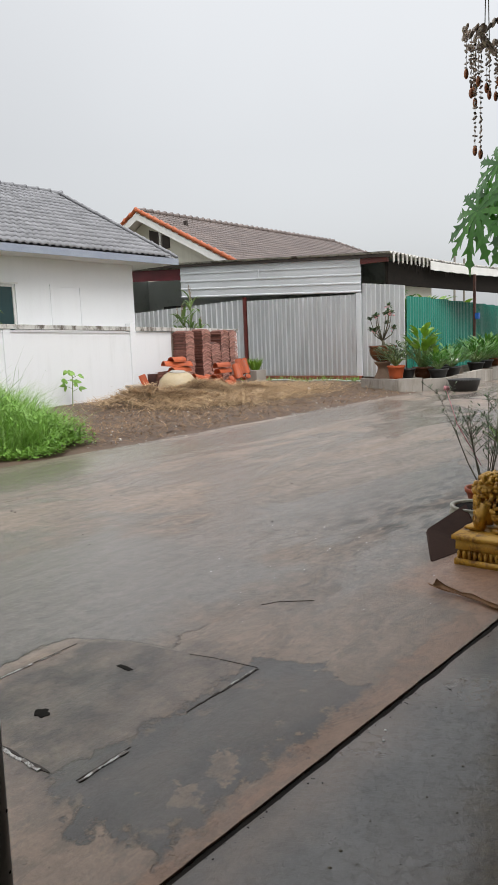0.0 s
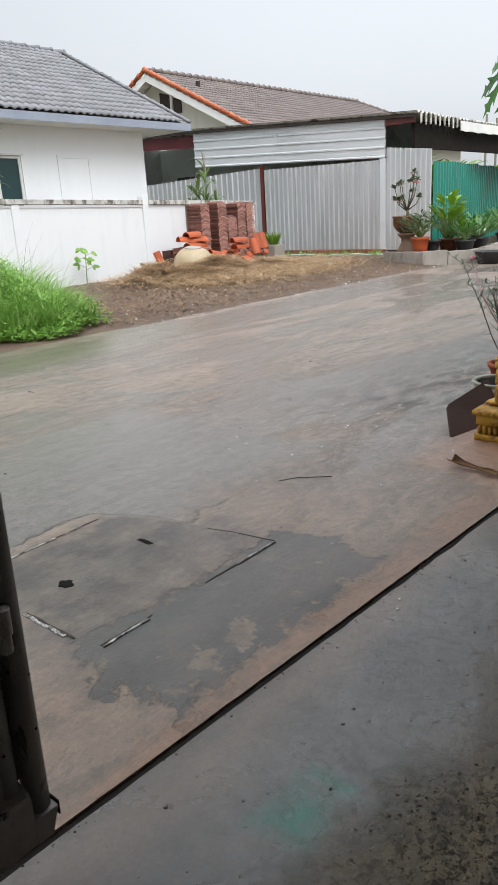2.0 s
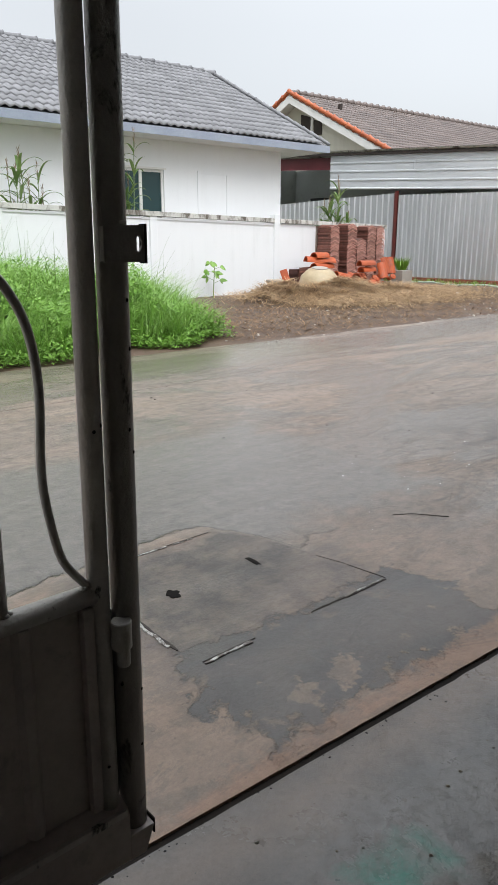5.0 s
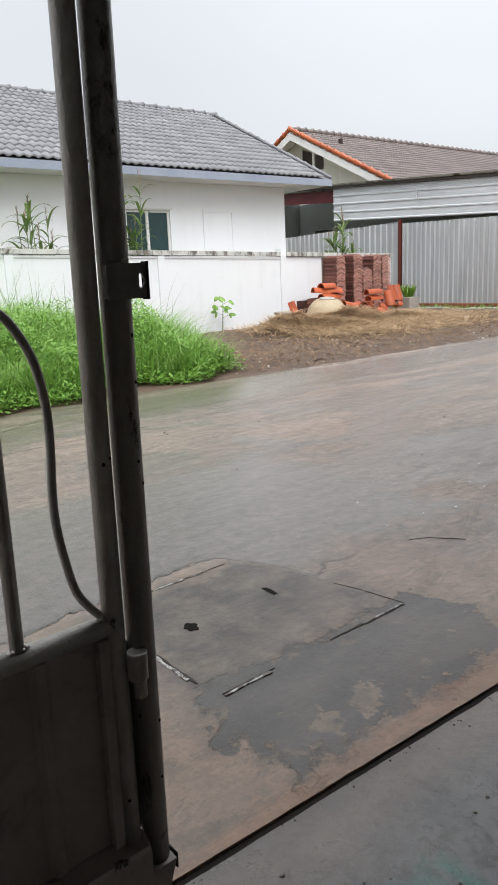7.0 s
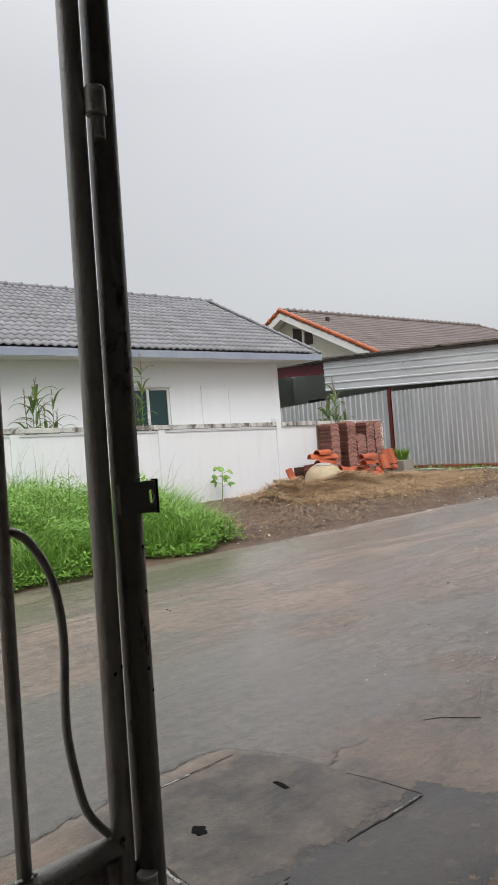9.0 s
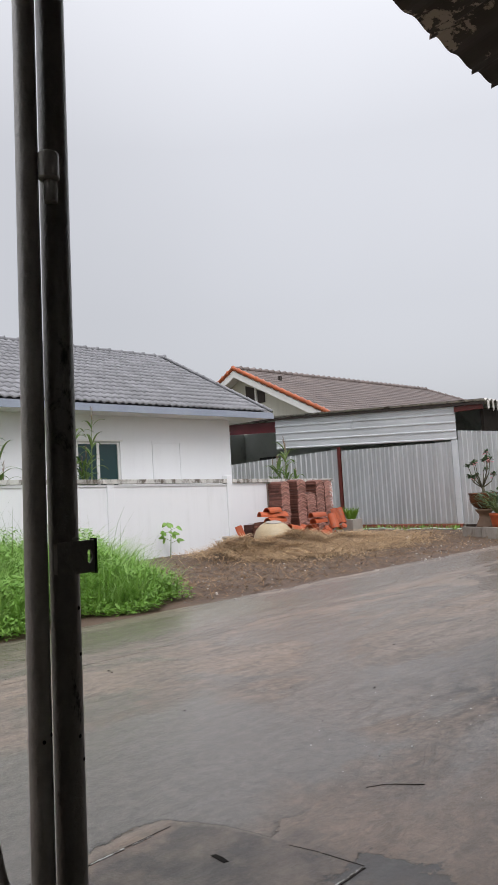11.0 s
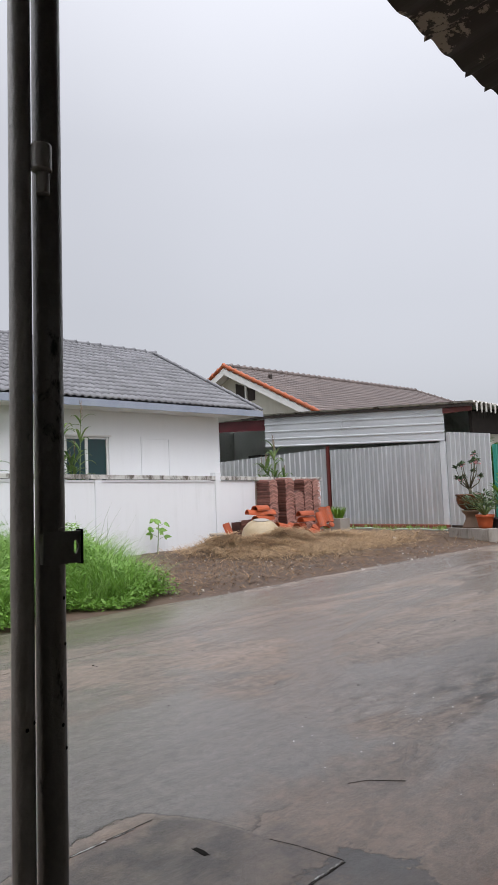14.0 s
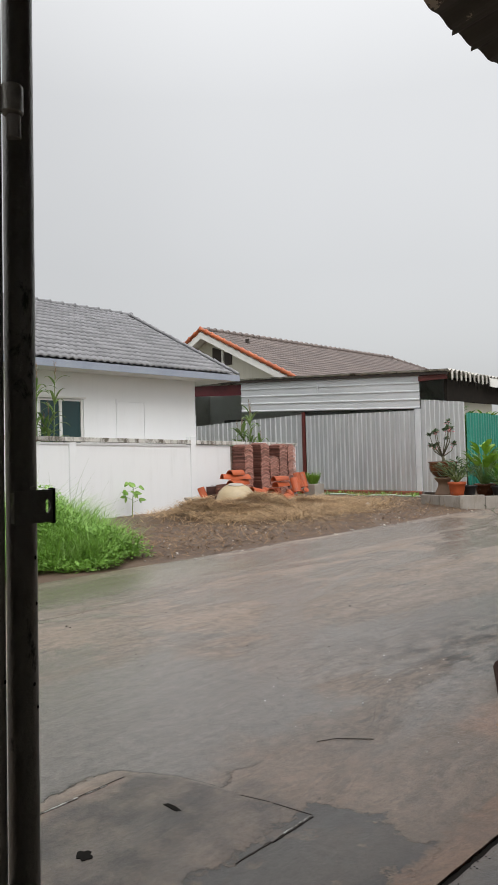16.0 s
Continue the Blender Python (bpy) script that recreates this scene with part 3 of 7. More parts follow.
def piece(name, verts, faces, material, parent, label="", smooth=False):
    """The same from lists of places and faces."""
    o = ORIGIN[parent] if parent is not None else Vector((0, 0, 0))
    v = np.asarray(verts, dtype=float) - np.array(o)
    me = bpy.data.meshes.new(name)
    me.from_pydata(v.tolist(), [], faces if isinstance(faces, list) else faces.tolist())
    me.update()
    return link_mesh(name, me, material, parent, label, smooth)


def solo(name, bm, material, label, category, kind="", group="", smooth=False, bevel=0.0):
    return tagged(part(name, bm, material, None, label, smooth, bevel), label, category, group, kind)


def box(bm, lo, hi):
    vs = [bm.verts.new((x, y, z)) for z in (lo[2], hi[2]) for y in (lo[1], hi[1]) for x in (lo[0], hi[0])]
    for f in ((0, 2, 3, 1), (4, 5, 7, 6), (0, 1, 5, 4), (2, 6, 7, 3), (0, 4, 6, 2), (1, 3, 7, 5)):
        bm.faces.new([vs[i] for i in f])
    return vs


def boxed(lo, hi):
    bm = bmesh.new()
    box(bm, lo, hi)
    return bm


def tube(bm, pts, radii, seg=12, cap=True):
    """A round bar through points; radii: one, or one a point."""
    pts = [Vector(p) for p in pts]
    if isinstance(radii, (int, float)):
        radii = [radii] * len(pts)
    rings, side = [], None
    for i, p in enumerate(pts):
        d = (pts[min(i + 1, len(pts) - 1)] - pts[max(i - 1, 0)]).normalized()
        if side is None:
            side = d.orthogonal().normalized()
        side = (side - d * side.dot(d)).normalized()
        up = d.cross(side)
        rings.append([bm.verts.new(p + radii[i] * (math.cos(a) * side + math.sin(a) * up)) for a in (2 * math.pi * k / seg for k in range(seg))])
    for a, b in zip(rings, rings[1:]):
        for k in range(seg):
            bm.faces.new((a[k], a[(k + 1) % seg], b[(k + 1) % seg], b[k]))
    if cap:
        bm.faces.new(rings[0][::-1])
        bm.faces.new(rings[-1])


def lathe(bm, at, profile, seg=24, lean=None):
    """Turns (radius, height) pairs round the upright through at."""
    rings = []
    for r, h in profile:
        ring = []
        for k in range(seg):
            a = 2 * math.pi * k / seg
            v = Vector((r * math.cos(a), r * math.sin(a), h))
            if lean is not None:
                v = lean @ v
            ring.append(bm.verts.new(Vector(at) + v))
        rings.append(ring)
    for a, b in zip(rings, rings[1:]):
        for k in range(seg):
            bm.faces.new((a[k], a[(k + 1) % seg], b[(k + 1) % seg], b[k]))
    bm.faces.new(rings[0][::-1])
    bm.faces.new(rings[-1])


def ball(bm, at, r, squash=(1, 1, 1), sub=2, turn=None):
    m = Matrix.Translation(at) @ (turn if turn is not None else Matrix.Identity(4)) @ Matrix.Diagonal((r * squash[0], r * squash[1], r * squash[2], 1))
    bmesh.ops.create_icosphere(bm, subdivisions=sub, radius=1, matrix=m)


def leaf(bm, base, way, length, width, droop=0.3, fold=0.25, steps=4, up=Vector((0, 0, 1))):
    """A blade that tapers to both ends, folded along its rib and drooping."""
    way = Vector(way).normalized()
    side = way.cross(up)
    side = side.normalized() if side.length > 1e-3 else Vector((1, 0, 0))
    prev, p, d = None, Vector(base), way.copy()
    for i in range(steps + 1):
        s = i / steps
        w = width * 0.5 * max(0.06, math.sin(math.pi * min(0.98, 0.12 + 0.86 * s)) ** 0.8)
        nrm = side.cross(d)
        row = [bm.verts.new(p - side * w + nrm * w * fold), bm.verts.new(p), bm.verts.new(p + side * w + nrm * w * fold)]
        if prev:
            bm.faces.new((prev[0], prev[1], row[1], row[0]))
            bm.faces.new((prev[1], prev[2], row[2], row[1]))
        prev = row
        p = p + d * (length / steps)
        d = (d - Vector((0, 0, droop / steps * (0.6 + s)))).normalized()


def ribbed(origin, along, up_l, up_r, length, pitch=0.19, depth=0.022, normal=(-1, 0, 0), z0_l=0.0, z0_r=0.0, thick=0.004, rib=0.3):
    """A trapezoid-ribbed sheet with upright ribs: verts and faces; bottom and top run straight from one end to the other."""
    along, normal, origin = Vector(along), Vector(normal), Vector(origin)
    us = []
    n = max(1, round(length / pitch))
    for i in range(n):
        for f, d in ((0.0, 0), (1 - rib - 0.14, 0), (1 - rib - 0.04, 1), (0.94 - 0.04, 1)):
            us.append(((i + f) * length / n, d))
    us.append((length, 0))
    verts, faces = [], []
    for back in (0, 1):
        for u, d in us:
            s = u / length
            p = origin + along * u + normal * (d * depth - back * thick)
            verts.append(p + Vector((0, 0, z0_l + (z0_r - z0_l) * s)))
            verts.append(p + Vector((0, 0, up_l + (up_r - up_l) * s)))
    m = len(us)
    for i in range(m - 1):
        a, b = 2 * i, 2 * i + 2
        faces.append((a, b, b + 1, a + 1))
        a, b = 2 * (m + i), 2 * (m + i) + 2
        faces.append((b, a, a + 1, b + 1))
        faces.append((2 * i + 1, 2 * i + 3, 2 * (m + i) + 3, 2 * (m + i) + 1))
        faces.append((2 * i, 2 * (m + i), 2 * (m + i) + 2, 2 * i + 2))
    return verts, faces


# ---- ground ----
bm = bmesh.new()
vs = [bm.verts.new(p) for p in ((-300, -300, -0.16), (300, -300, -0.16), (300, 500, -0.16), (-300, 500, -0.16))]
bm.faces.new(vs)
solo("ground", bm, FARGROUND, "flat damp earth reaching to the horizon", "ground", "structure")
road = thing("road", (2, 4, 0), "wet grey-brown concrete road under puddles", "road", kind="structure")
JOINT = 5.20


def seam(x):
    """The threshold gap runs slightly askew to the road."""
    return 1.634 - 0.0567 * x


def slab(lo, hi, step, name, parent, material, wave, skew=0):
    nx, ny = max(1, int((hi[0] - lo[0]) / step)), max(1, int((hi[1] - lo[1]) / step))
    bm = bmesh.new()
    rows = []
    for j in range(ny + 1):
        rows.append([bm.verts.new((lo[0] + (hi[0] - lo[0]) * i / nx, lo[1] + (hi[1] - lo[1]) * j / ny, hi[2])) for i in range(nx + 1)])
    for v in bm.verts:
        edge = min(v.co.x - lo[0], hi[0] - v.co.x, v.co.y - lo[1], hi[1] - v.co.y)
        if edge > 0.01:
            v.co.z += wave * noise.noise(v.co * 0.9)
    if skew:
        for v in rows[0 if skew > 0 else -1]:
            ragged = 0.004 if skew > 0 else 0.020 * max(0.0, noise.noise(Vector((v.co.x * 2.3, 5, 0))) + 0.4)
            v.co.y = seam(v.co.x) + skew * (0.012 + ragged * abs(noise.noise(Vector((v.co.x * 17, skew, 0)))))
    for j in range(ny):
        for i in range(nx):
            bm.faces.new((rows[j][i], rows[j][i + 1], rows[j + 1][i + 1], rows[j + 1][i]))
    rim = rows[0] + [r[-1] for r in rows[1:]] + rows[-1][-2::-1] + [r[0] for r in rows[-2:0:-1]]
    low = [bm.verts.new((v.co.x, v.co.y, lo[2])) for v in rim]
    for k in range(len(rim)):
        bm.faces.new((rim[k], low[k], low[(k + 1) % len(rim)], rim[(k + 1) % len(rim)]))
    return part(name, bm, material, parent)


slab((-4, 1.9, -0.15), (6, JOINT - 0.008, 0.0), 0.04, "slab", road, ROAD, 0.002, skew=1)
slab((-14, 1.5, -0.15), (-4.006, JOINT - 0.008, 0.0), 0.35, "slab", road, ROAD, 0.002)
slab((6.006, 1.0, -0.15), (44, JOINT - 0.008, 0.0), 0.35, "slab", road, ROAD, 0.002)
slab((-14, JOINT + 0.008, -0.15), (44, 6.62, -0.002), 0.35, "slab", road, ROAD, 0.002)
part("road_bed", boxed((-14, 1.0, -0.158), (44, 6.7, -0.10)), HOLE_AND_GRIT, road)
# frame of the inspection cover: lengths of worn steel beside the open gap
def cover_strip(name, a, b, w, z, material, label):
    """A strip a little ragged along both sides."""
    bm = bmesh.new()
    a, b = Vector((*a, 0)), Vector((*b, 0))
    n = max(3, int((b - a).length / 0.018))
    side = Vector((-(b - a).y, (b - a).x, 0)).normalized()
    rows = []
    for i in range(n + 1):
        p = a + (b - a) * (i / n)
        lo, hi = (w * (0.5 + 0.35 * rnd.uniform(-1, 1)) for k in (0, 1))
        rows.append([bm.verts.new(p - side * lo + Vector((0, 0, z))), bm.verts.new(p + side * hi + Vector((0, 0, z))),
                     bm.verts.new(p + side * hi + Vector((0, 0, -0.02))), bm.verts.new(p - side * lo + Vector((0, 0, -0.02)))])
    for r, s in zip(rows, rows[1:]):
        for k in range(4):
            bm.faces.new((r[k], s[k], s[(k + 1) % 4], r[(k + 1) % 4]))
    bm.faces.new(rows[0])
    bm.faces.new(rows[-1][::-1])
    part(name, bm, material, road, label)


for a, b, w in (((1.06, 2.012), (1.225, 2.012), 0.010), ((1.62, 2.018), (1.72, 2.018), 0.007), ((1.735, 2.018), (1.812, 2.020), 0.009), ((1.03, 2.14), (1.03, 2.34), 0.010), ((1.15, 2.70), (1.40, 2.70), 0.008), ((1.43, 2.70), (1.52, 2.70), 0.005)):
    cover_strip("cover_edge", a, b, w, 0.0035, STEEL, "worn steel edge of the cover")
for a, b, w in (((1.06, 2.021), (1.245, 2.021), 0.004), ((1.47, 2.020), (1.62, 2.019), 0.007), ((1.62, 2.010), (1.815, 2.011), 0.0025), ((1.040, 2.11), (1.040, 2.34), 0.006), ((1.10, 2.707), (1.60, 2.708), 0.003), ((1.822, 2.02), (1.80, 2.17), 0.0022), ((1.80, 2.18), (1.77, 2.29), 0.0015),
                ((2.29, 2.36), (2.36, 2.32), 0.0015), ((2.36, 2.32), (2.45, 2.20), 0.0022)):
    cover_strip("crack", a, b, w, 0.0022, CRACK, "dark open joint")
# lifting holes as flat black patches, their inner shade put into the colour
for cx, cy, rx, ry in ((1.213, 2.385, 0.022, 0.032), (1.565, 2.405, 0.010, 0.040)):
    bm = bmesh.new()
    ring = []
    for k in range(17):
        u, q = 2 * math.pi * k / 17, rnd.uniform(0.72, 1.22)
        ring.append(bm.verts.new((cx + rx * q * math.cos(u), cy + ry * q * math.sin(u), 0.0028)))
    bm.faces.new(ring)
    low = [bm.verts.new((v.co.x * 0.97 + cx * 0.03, v.co.y * 0.97 + cy * 0.03, -0.004)) for v in ring]
    for k in range(17):
        bm.faces.new((ring[k], low[k], low[(k + 1) % 17], ring[(k + 1) % 17]))
    part("lifting_hole", bm, HOLE_AND_GRIT, road, "lifting hole of the cover, drawn as a dark patch")

# added strip whose black stands for the shade inside the open gap
cover_strip("joint_filler", (-3.9, seam(-3.9)), (5.9, seam(5.9)), 0.034, -0.007, BLACK_AND_SHADE, "black strip added in the threshold gap to darken it")

floor = thing("floor", (1, 0, 0), "damp grey concrete carport floor with green paint stains", "floor", kind="structure")
slab((-4, -1.0, -0.15), (6, 1.25, 0.004), 0.05, "slab", floor, FLOOR, 0.0, skew=-1)
slab((-4, -5, -0.15), (6, -1.004, 0.004), 0.3, "slab", floor, FLOOR, 0.0)

# ---- verge: soil bank between the road and the fence ----
def bank(x, y):
    s = min(1.0, max(0.0, (y - 6.45) / 0.8))
    e = 1.0 if x > 4.8 else 0.7
    h = s * (0.05 + 0.03 * noise.noise(Vector((x * 1.3, y * 1.3, 0))) + 0.02 * noise.noise(Vector((x * 5, y * 5, 3)))) * e
    if x > 12.3:
        h += 0.03 * min(1, x - 12.3) * s
    heap = math.exp(-((x - 9.3) / 1.0) ** 2 - ((y - 10.1) / 0.65) ** 2) * 0.13 + math.exp(-((x - 11.3) / 1.3) ** 2 - ((y - 10.05) / 0.6) ** 2) * 0.07
    return h + heap * (1 + 0.25 * noise.noise(Vector((x * 3, y * 3, 9)))) - 0.012


nx, ny = 190, 84
xs, ys = np.linspace(-6, 15.3, nx), np.linspace(6.40, 12.9, ny)
verts = []
for j, y in enumerate(ys):
    for i, x in enumerate(xs):
        yy = y - (0.12 * noise.noise(Vector((x * 0.9, 0, 5))) + 0.04 * noise.noise(Vector((x * 4, 0, 5)))) * (1 if j == 0 else 0)
        verts.append((x, yy, bank(x, y) if j else -0.03))
faces = [(j * nx + i, j * nx + i + 1, (j + 1) * nx + i + 1, (j + 1) * nx + i) for j in range(ny - 1) for i in range(nx - 1)]
tagged(piece("soil_verge", verts, faces, SOIL, None, smooth=True), "dark bare soil strewn with clippings beside the road", "soil", kind="structure")
back_yard = bmesh.new()
box(back_yard, (15.31, 6.62, -0.15), (44, 40, 0.02))
solo("yard_ground", back_yard, SOIL, "bare earth of the yard behind the sheet fence", "ground", "structure")

# ---- white boundary fence ----
FY = 11.80


def ftop(x):
    return 1.64 - 0.0245 * (x - 4.5)


fence = thing("boundary_wall", (7, FY, 0), "white-painted precast boundary wall with mouldy cap", "wall", kind="structure")
posts = [-4.6, -1.55, 1.47, 4.49, 7.30, 10.28]
for i, x in enumerate(posts):
    last = x > 10
    bm = boxed((x - 0.075, FY - 0.03, -0.1), (x + 0.075, FY + 0.13, ftop(x) + (0.075 if last else -0.085)))
    part("fence_post", bm, FENCE, fence, bevel=0.008)
for a, b in zip(posts, posts[1:] + [13.72]):
    if b < 13:
        bm = bmesh.new()
        vs = box(bm, (a + 0.077, FY, -0.1), (b - 0.077, FY + 0.09, 1.0))
        for v in vs[4:]:
            v.co.z = ftop(v.co.x) - 0.1
        part("fence_panel", bm, FENCE, fence)
        # narrow rail under the cap
        bm = bmesh.new()
        vs = box(bm, (a + 0.077, FY - 0.018, 1.0), (b - 0.077, FY, 1.1))
        for k, v in enumerate(vs):
            v.co.z = ftop(v.co.x) - (0.135 if k < 4 else 0.10)
        part("rail", bm, FENCE, fence)
    else:
        bm = bmesh.new()
        vs = box(bm, (a + 0.077, FY, -0.1), (11.42, FY + 0.09, 1.0))
        for v in vs[4:]:
            v.co.z = ftop(v.co.x) - 0.1
        part("fence_panel", bm, FENCE, fence)
        bm = bmesh.new()
        vs = box(bm, (11.424, FY + 0.01, -0.1), (13.60, FY + 0.09, 1.0))
        for v in vs[4:]:
            v.co.z = ftop(v.co.x) - 0.1
        part("bare_panel", bm, BRICKY, fence, "unpainted block end of the wall")
        part("end_strip", boxed((13.604, FY - 0.02, 0.75), (13.72, FY + 0.10, ftop(13.7) - 0.1)), WHITE, fence)
caps = [-6.0, -1.55, 1.47, 4.49, 5.9, 7.30, 9.1, 10.20]
for a, b in zip(caps, caps[1:]):
    bm = bmesh.new()
    vs = box(bm, (a + 0.003, FY - 0.045, 0), (b - 0.003, FY + 0.135, 0.1))
    for k, v in enumerate(vs):
        v.co.z = ftop(v.co.x) - (0.083 if k < 4 else 0)
    part("cap", bm, CAP, fence, "mould-streaked concrete cap", bevel=0.007)
bm = bmesh.new()
vs = box(bm, (10.36, FY - 0.045, 0), (13.74, FY + 0.135, 0.1))
for k, v in enumerate(vs):
    v.co.z = ftop(v.co.x) - (0.083 if k < 4 else 0)
part("cap", bm, CAP, fence, "mould-streaked concrete cap", bevel=0.007)

# ---- white house ----
HY, HX = 12.92, 11.42
house = thing("white_house", (6, 16, 0), "white single-storey house with grey tiled gable roof", "house")
bm = bmesh.new()
WX0, WX1, WZ0, WZ1 = 7.30, 8.32, 1.42, 2.39
box(bm, (-5, HY, -0.15), (WX0, HY + 0.16, 3.0))
box(bm, (WX1, HY, -0.15), (HX, HY + 0.16, 3.0))
box(bm, (WX0, HY, -0.15), (WX1, HY + 0.16, WZ0))
box(bm, (WX0, HY, WZ1), (WX1, HY + 0.16, 3.0))
part("wall", bm, WHITE, house)
bm = bmesh.new()
box(bm, (HX - 0.16, HY + 0.162, -0.15), (HX, 20.6, 3.0))
tri = [bm.verts.new(p) for p in ((HX, 12.95, 3.002), (HX, 20.0, 3.002), (HX, 16.45, 4.9), (HX - 0.16, 12.95, 3.002), (HX - 0.16, 20.0, 3.002), (HX - 0.16, 16.45, 4.9))]
for f in ((0, 1, 2), (5, 4, 3), (0, 3, 4, 1), (1, 4, 5, 2), (2, 5, 3, 0)):
    bm.faces.new([tri[i] for i in f])
part("gable_wall", bm, WHITE, house)
part("back_wall", boxed((-5, 20.4, -0.15), (HX - 0.17, 20.56, 3.0)), WHITE, house)
part("room_partition", boxed((5.5, HY + 1.6, 0), (10.5, HY + 1.7, 2.9)), DARKROOM, house)
part("soffit", boxed((-5, 12.28, 2.925), (12.22, HY - 0.002, 2.945)), TRIM, house)
part("soffit", boxed((HX + 0.002, HY, 2.925), (12.22, 20.4, 2.945)), TRIM, house)
part("fascia", boxed((-5, 12.252, 2.915), (12.27, 12.276, 3.058)), FASCIA, house, "grey-blue fascia board")
window = part("window", boxed((WX0 - 0.05, HY - 0.02, WZ1), (WX1 + 0.05, HY + 0.02, WZ1 + 0.035)), TRIM, house, "sliding two-pane window with white frame")
for lo, hi in (((WX0, HY + 0.03, WZ0), (WX0 + 0.05, HY + 0.09, WZ1)), ((WX1 - 0.05, HY + 0.03, WZ0), (WX1, HY + 0.09, WZ1)), ((7.77, HY + 0.025, WZ0), (7.83, HY + 0.085, WZ1)),
               ((WX0 + 0.05, HY + 0.03, WZ1 - 0.05), (WX1 - 0.05, HY + 0.09, WZ1)), ((WX0 + 0.05, HY + 0.03, WZ0), (WX1 - 0.05, HY + 0.09, WZ0 + 0.05))):
    part("window_frame", boxed(lo, hi), TRIM, window)
for x0, x1 in ((WX0 + 0.05, 7.77), (7.83, WX1 - 0.05)):
    part("pane", boxed((x0, HY + 0.055, WZ0 + 0.05), (x1, HY + 0.062, WZ1 - 0.05)), GLASS, window, "dark glass pane")
hatch = part("hatch", boxed((9.16, HY - 0.012, 1.2), (9.87, HY - 0.002, 2.36)), WHITE, house, "white blind shutter set in the wall")
for lo, hi in (((9.125, HY - 0.018, 1.2), (9.155, HY - 0.002, 2.415)), ((9.875, HY - 0.018, 1.2), (9.905, HY - 0.002, 2.415)), ((9.155, HY - 0.018, 2.365), (9.875, HY - 0.002, 2.415))):
    part("shutter_frame", boxed(lo, hi), WHITE, hatch)


def tile_shape(w, ln, amp, seg=8, waves=1):
    """One wavy roof tile, lying along y with its front lip at y = 0."""
    v, f = [], []
    for y, dz in ((ln, 0.0), (0.0, 0.026), (0.0, -0.006)):
        for k in range(seg + 1):
            s = k / seg
            v.append((s * w, y, dz + amp * (0.5 - 0.5 * math.cos(2 * math.pi * s * waves))))
    n = seg + 1
    for r in (0, 1):
        for k in range(seg):
            f.append((r * n + k, (r + 1) * n + k, (r + 1) * n + k + 1, r * n + k + 1))
    return np.array(v), f


def tiled_slope(parent, material, x0, x1, eave, ridge, w, course, amp, single=None, clip=None):
    """Courses of tiles from the eave (y, z) up to the ridge (y, z); tiles inside the stretch single are objects of their own."""
    tv, tf = tile_shape(w * 1.02, course * 1.12, amp, 12, 2)
    dy, dz = ridge[0] - eave[0], ridge[1] - eave[1]
    ln = math.hypot(dy, dz)
    turn = Matrix.Rotation(math.atan2(dz, dy), 3, "X")
    tm = np.array(turn)
    tv = tv @ tm.T
    rows, cols = int(ln / course + 0.6), int((x1 - x0) / w)
    shared, av, af = None, [], []
    for r in range(rows):
        s = r * course / ln
        for c in range(cols):
            at = np.array((x0 + c * w + rnd.uniform(-0.006, 0.006), eave[0] + dy * s, eave[1] + dz * s + rnd.uniform(-0.003, 0.003)))
            if clip and not clip(at):
                continue
            if single and single[0] <= at[0] <= single[1]:
                if shared is None:
                    shared = bpy.data.meshes.new("tile")
                    shared.from_pydata(tv.tolist(), [], tf)
                    shared.materials.append(material)
                    shared.polygons.foreach_set("use_smooth", [True] * len(shared.polygons))
                t = new("tile", shared)
                t.parent = parent
                t.location = Vector(at) - ORIGIN[parent]
            else:
                k = len(av) * len(tv)
                af += [tuple(i + k for i in q) for q in tf]
                av.append(tv + at)
    if av:
        tagged(piece("tiles", np.concatenate(av), af, material, parent, smooth=True), kind="stuff")


def cap_run(parent, material, a, b, r, step, name):
    a, b = Vector(a), Vector(b)
    n = int((b - a).length / step)
    d = (b - a) / n
    shared = None
    for i in range(n):
        if shared is None:
            bm = bmesh.new()
            tube(bm, [(0, 0, 0), d * 0.15, d * 0.85, d * 1.08], [r * 0.82, r * 0.92, r * 1.15, r * 1.50], 10)
            shared = bpy.data.meshes.new(name)
            bm.to_mesh(shared)
            bm.free()
            shared.materials.append(material)
            shared.polygons.foreach_set("use_smooth", [True] * len(shared.polygons))
        o = new(name, shared)
        o.parent = parent
        o.location = a + d * i - ORIGIN[parent]


def roof_deck(parent, material, x0, x1, eave, ridge, back, thick=0.06, name="roof"):
    bm = bmesh.new()
    prof = [(eave[0], eave[1] - 0.035), (ridge[0], ridge[1] - 0.035), (back[0], back[1] - 0.035), (back[0], back[1] - 0.035 - thick), (ridge[0], ridge[1] - 0.035 - thick), (eave[0], eave[1] - 0.035 - thick)]
    rings = [[bm.verts.new((x, y, z)) for y, z in prof] for x in (x0, x1)]
    for k in range(6):
        bm.faces.new((rings[0][k], rings[1][k], rings[1][(k + 1) % 6], rings[0][(k + 1) % 6]))
    for r in rings:
        bm.faces.new((r[0], r[1], r[4], r[5]))
        bm.faces.new((r[1], r[2], r[3], r[4]))
    return part(name, bm, material, parent)


E1, R1 = (12.28, 3.085), (16.45, 5.15)
roof = roof_deck(house, TILE_GREY, -5, 12.24, E1, R1, (20.6, 3.085))
tiled_slope(roof, TILE_GREY, -5, 12.32, E1, R1, 0.335, 0.29, 0.034, single=(6.6, 12.4))
cap_run(roof, TILE_GREY, (2.0, 16.45, 5.17), (12.3, 16.45, 5.16), 0.062, 0.36, "ridge_tile")
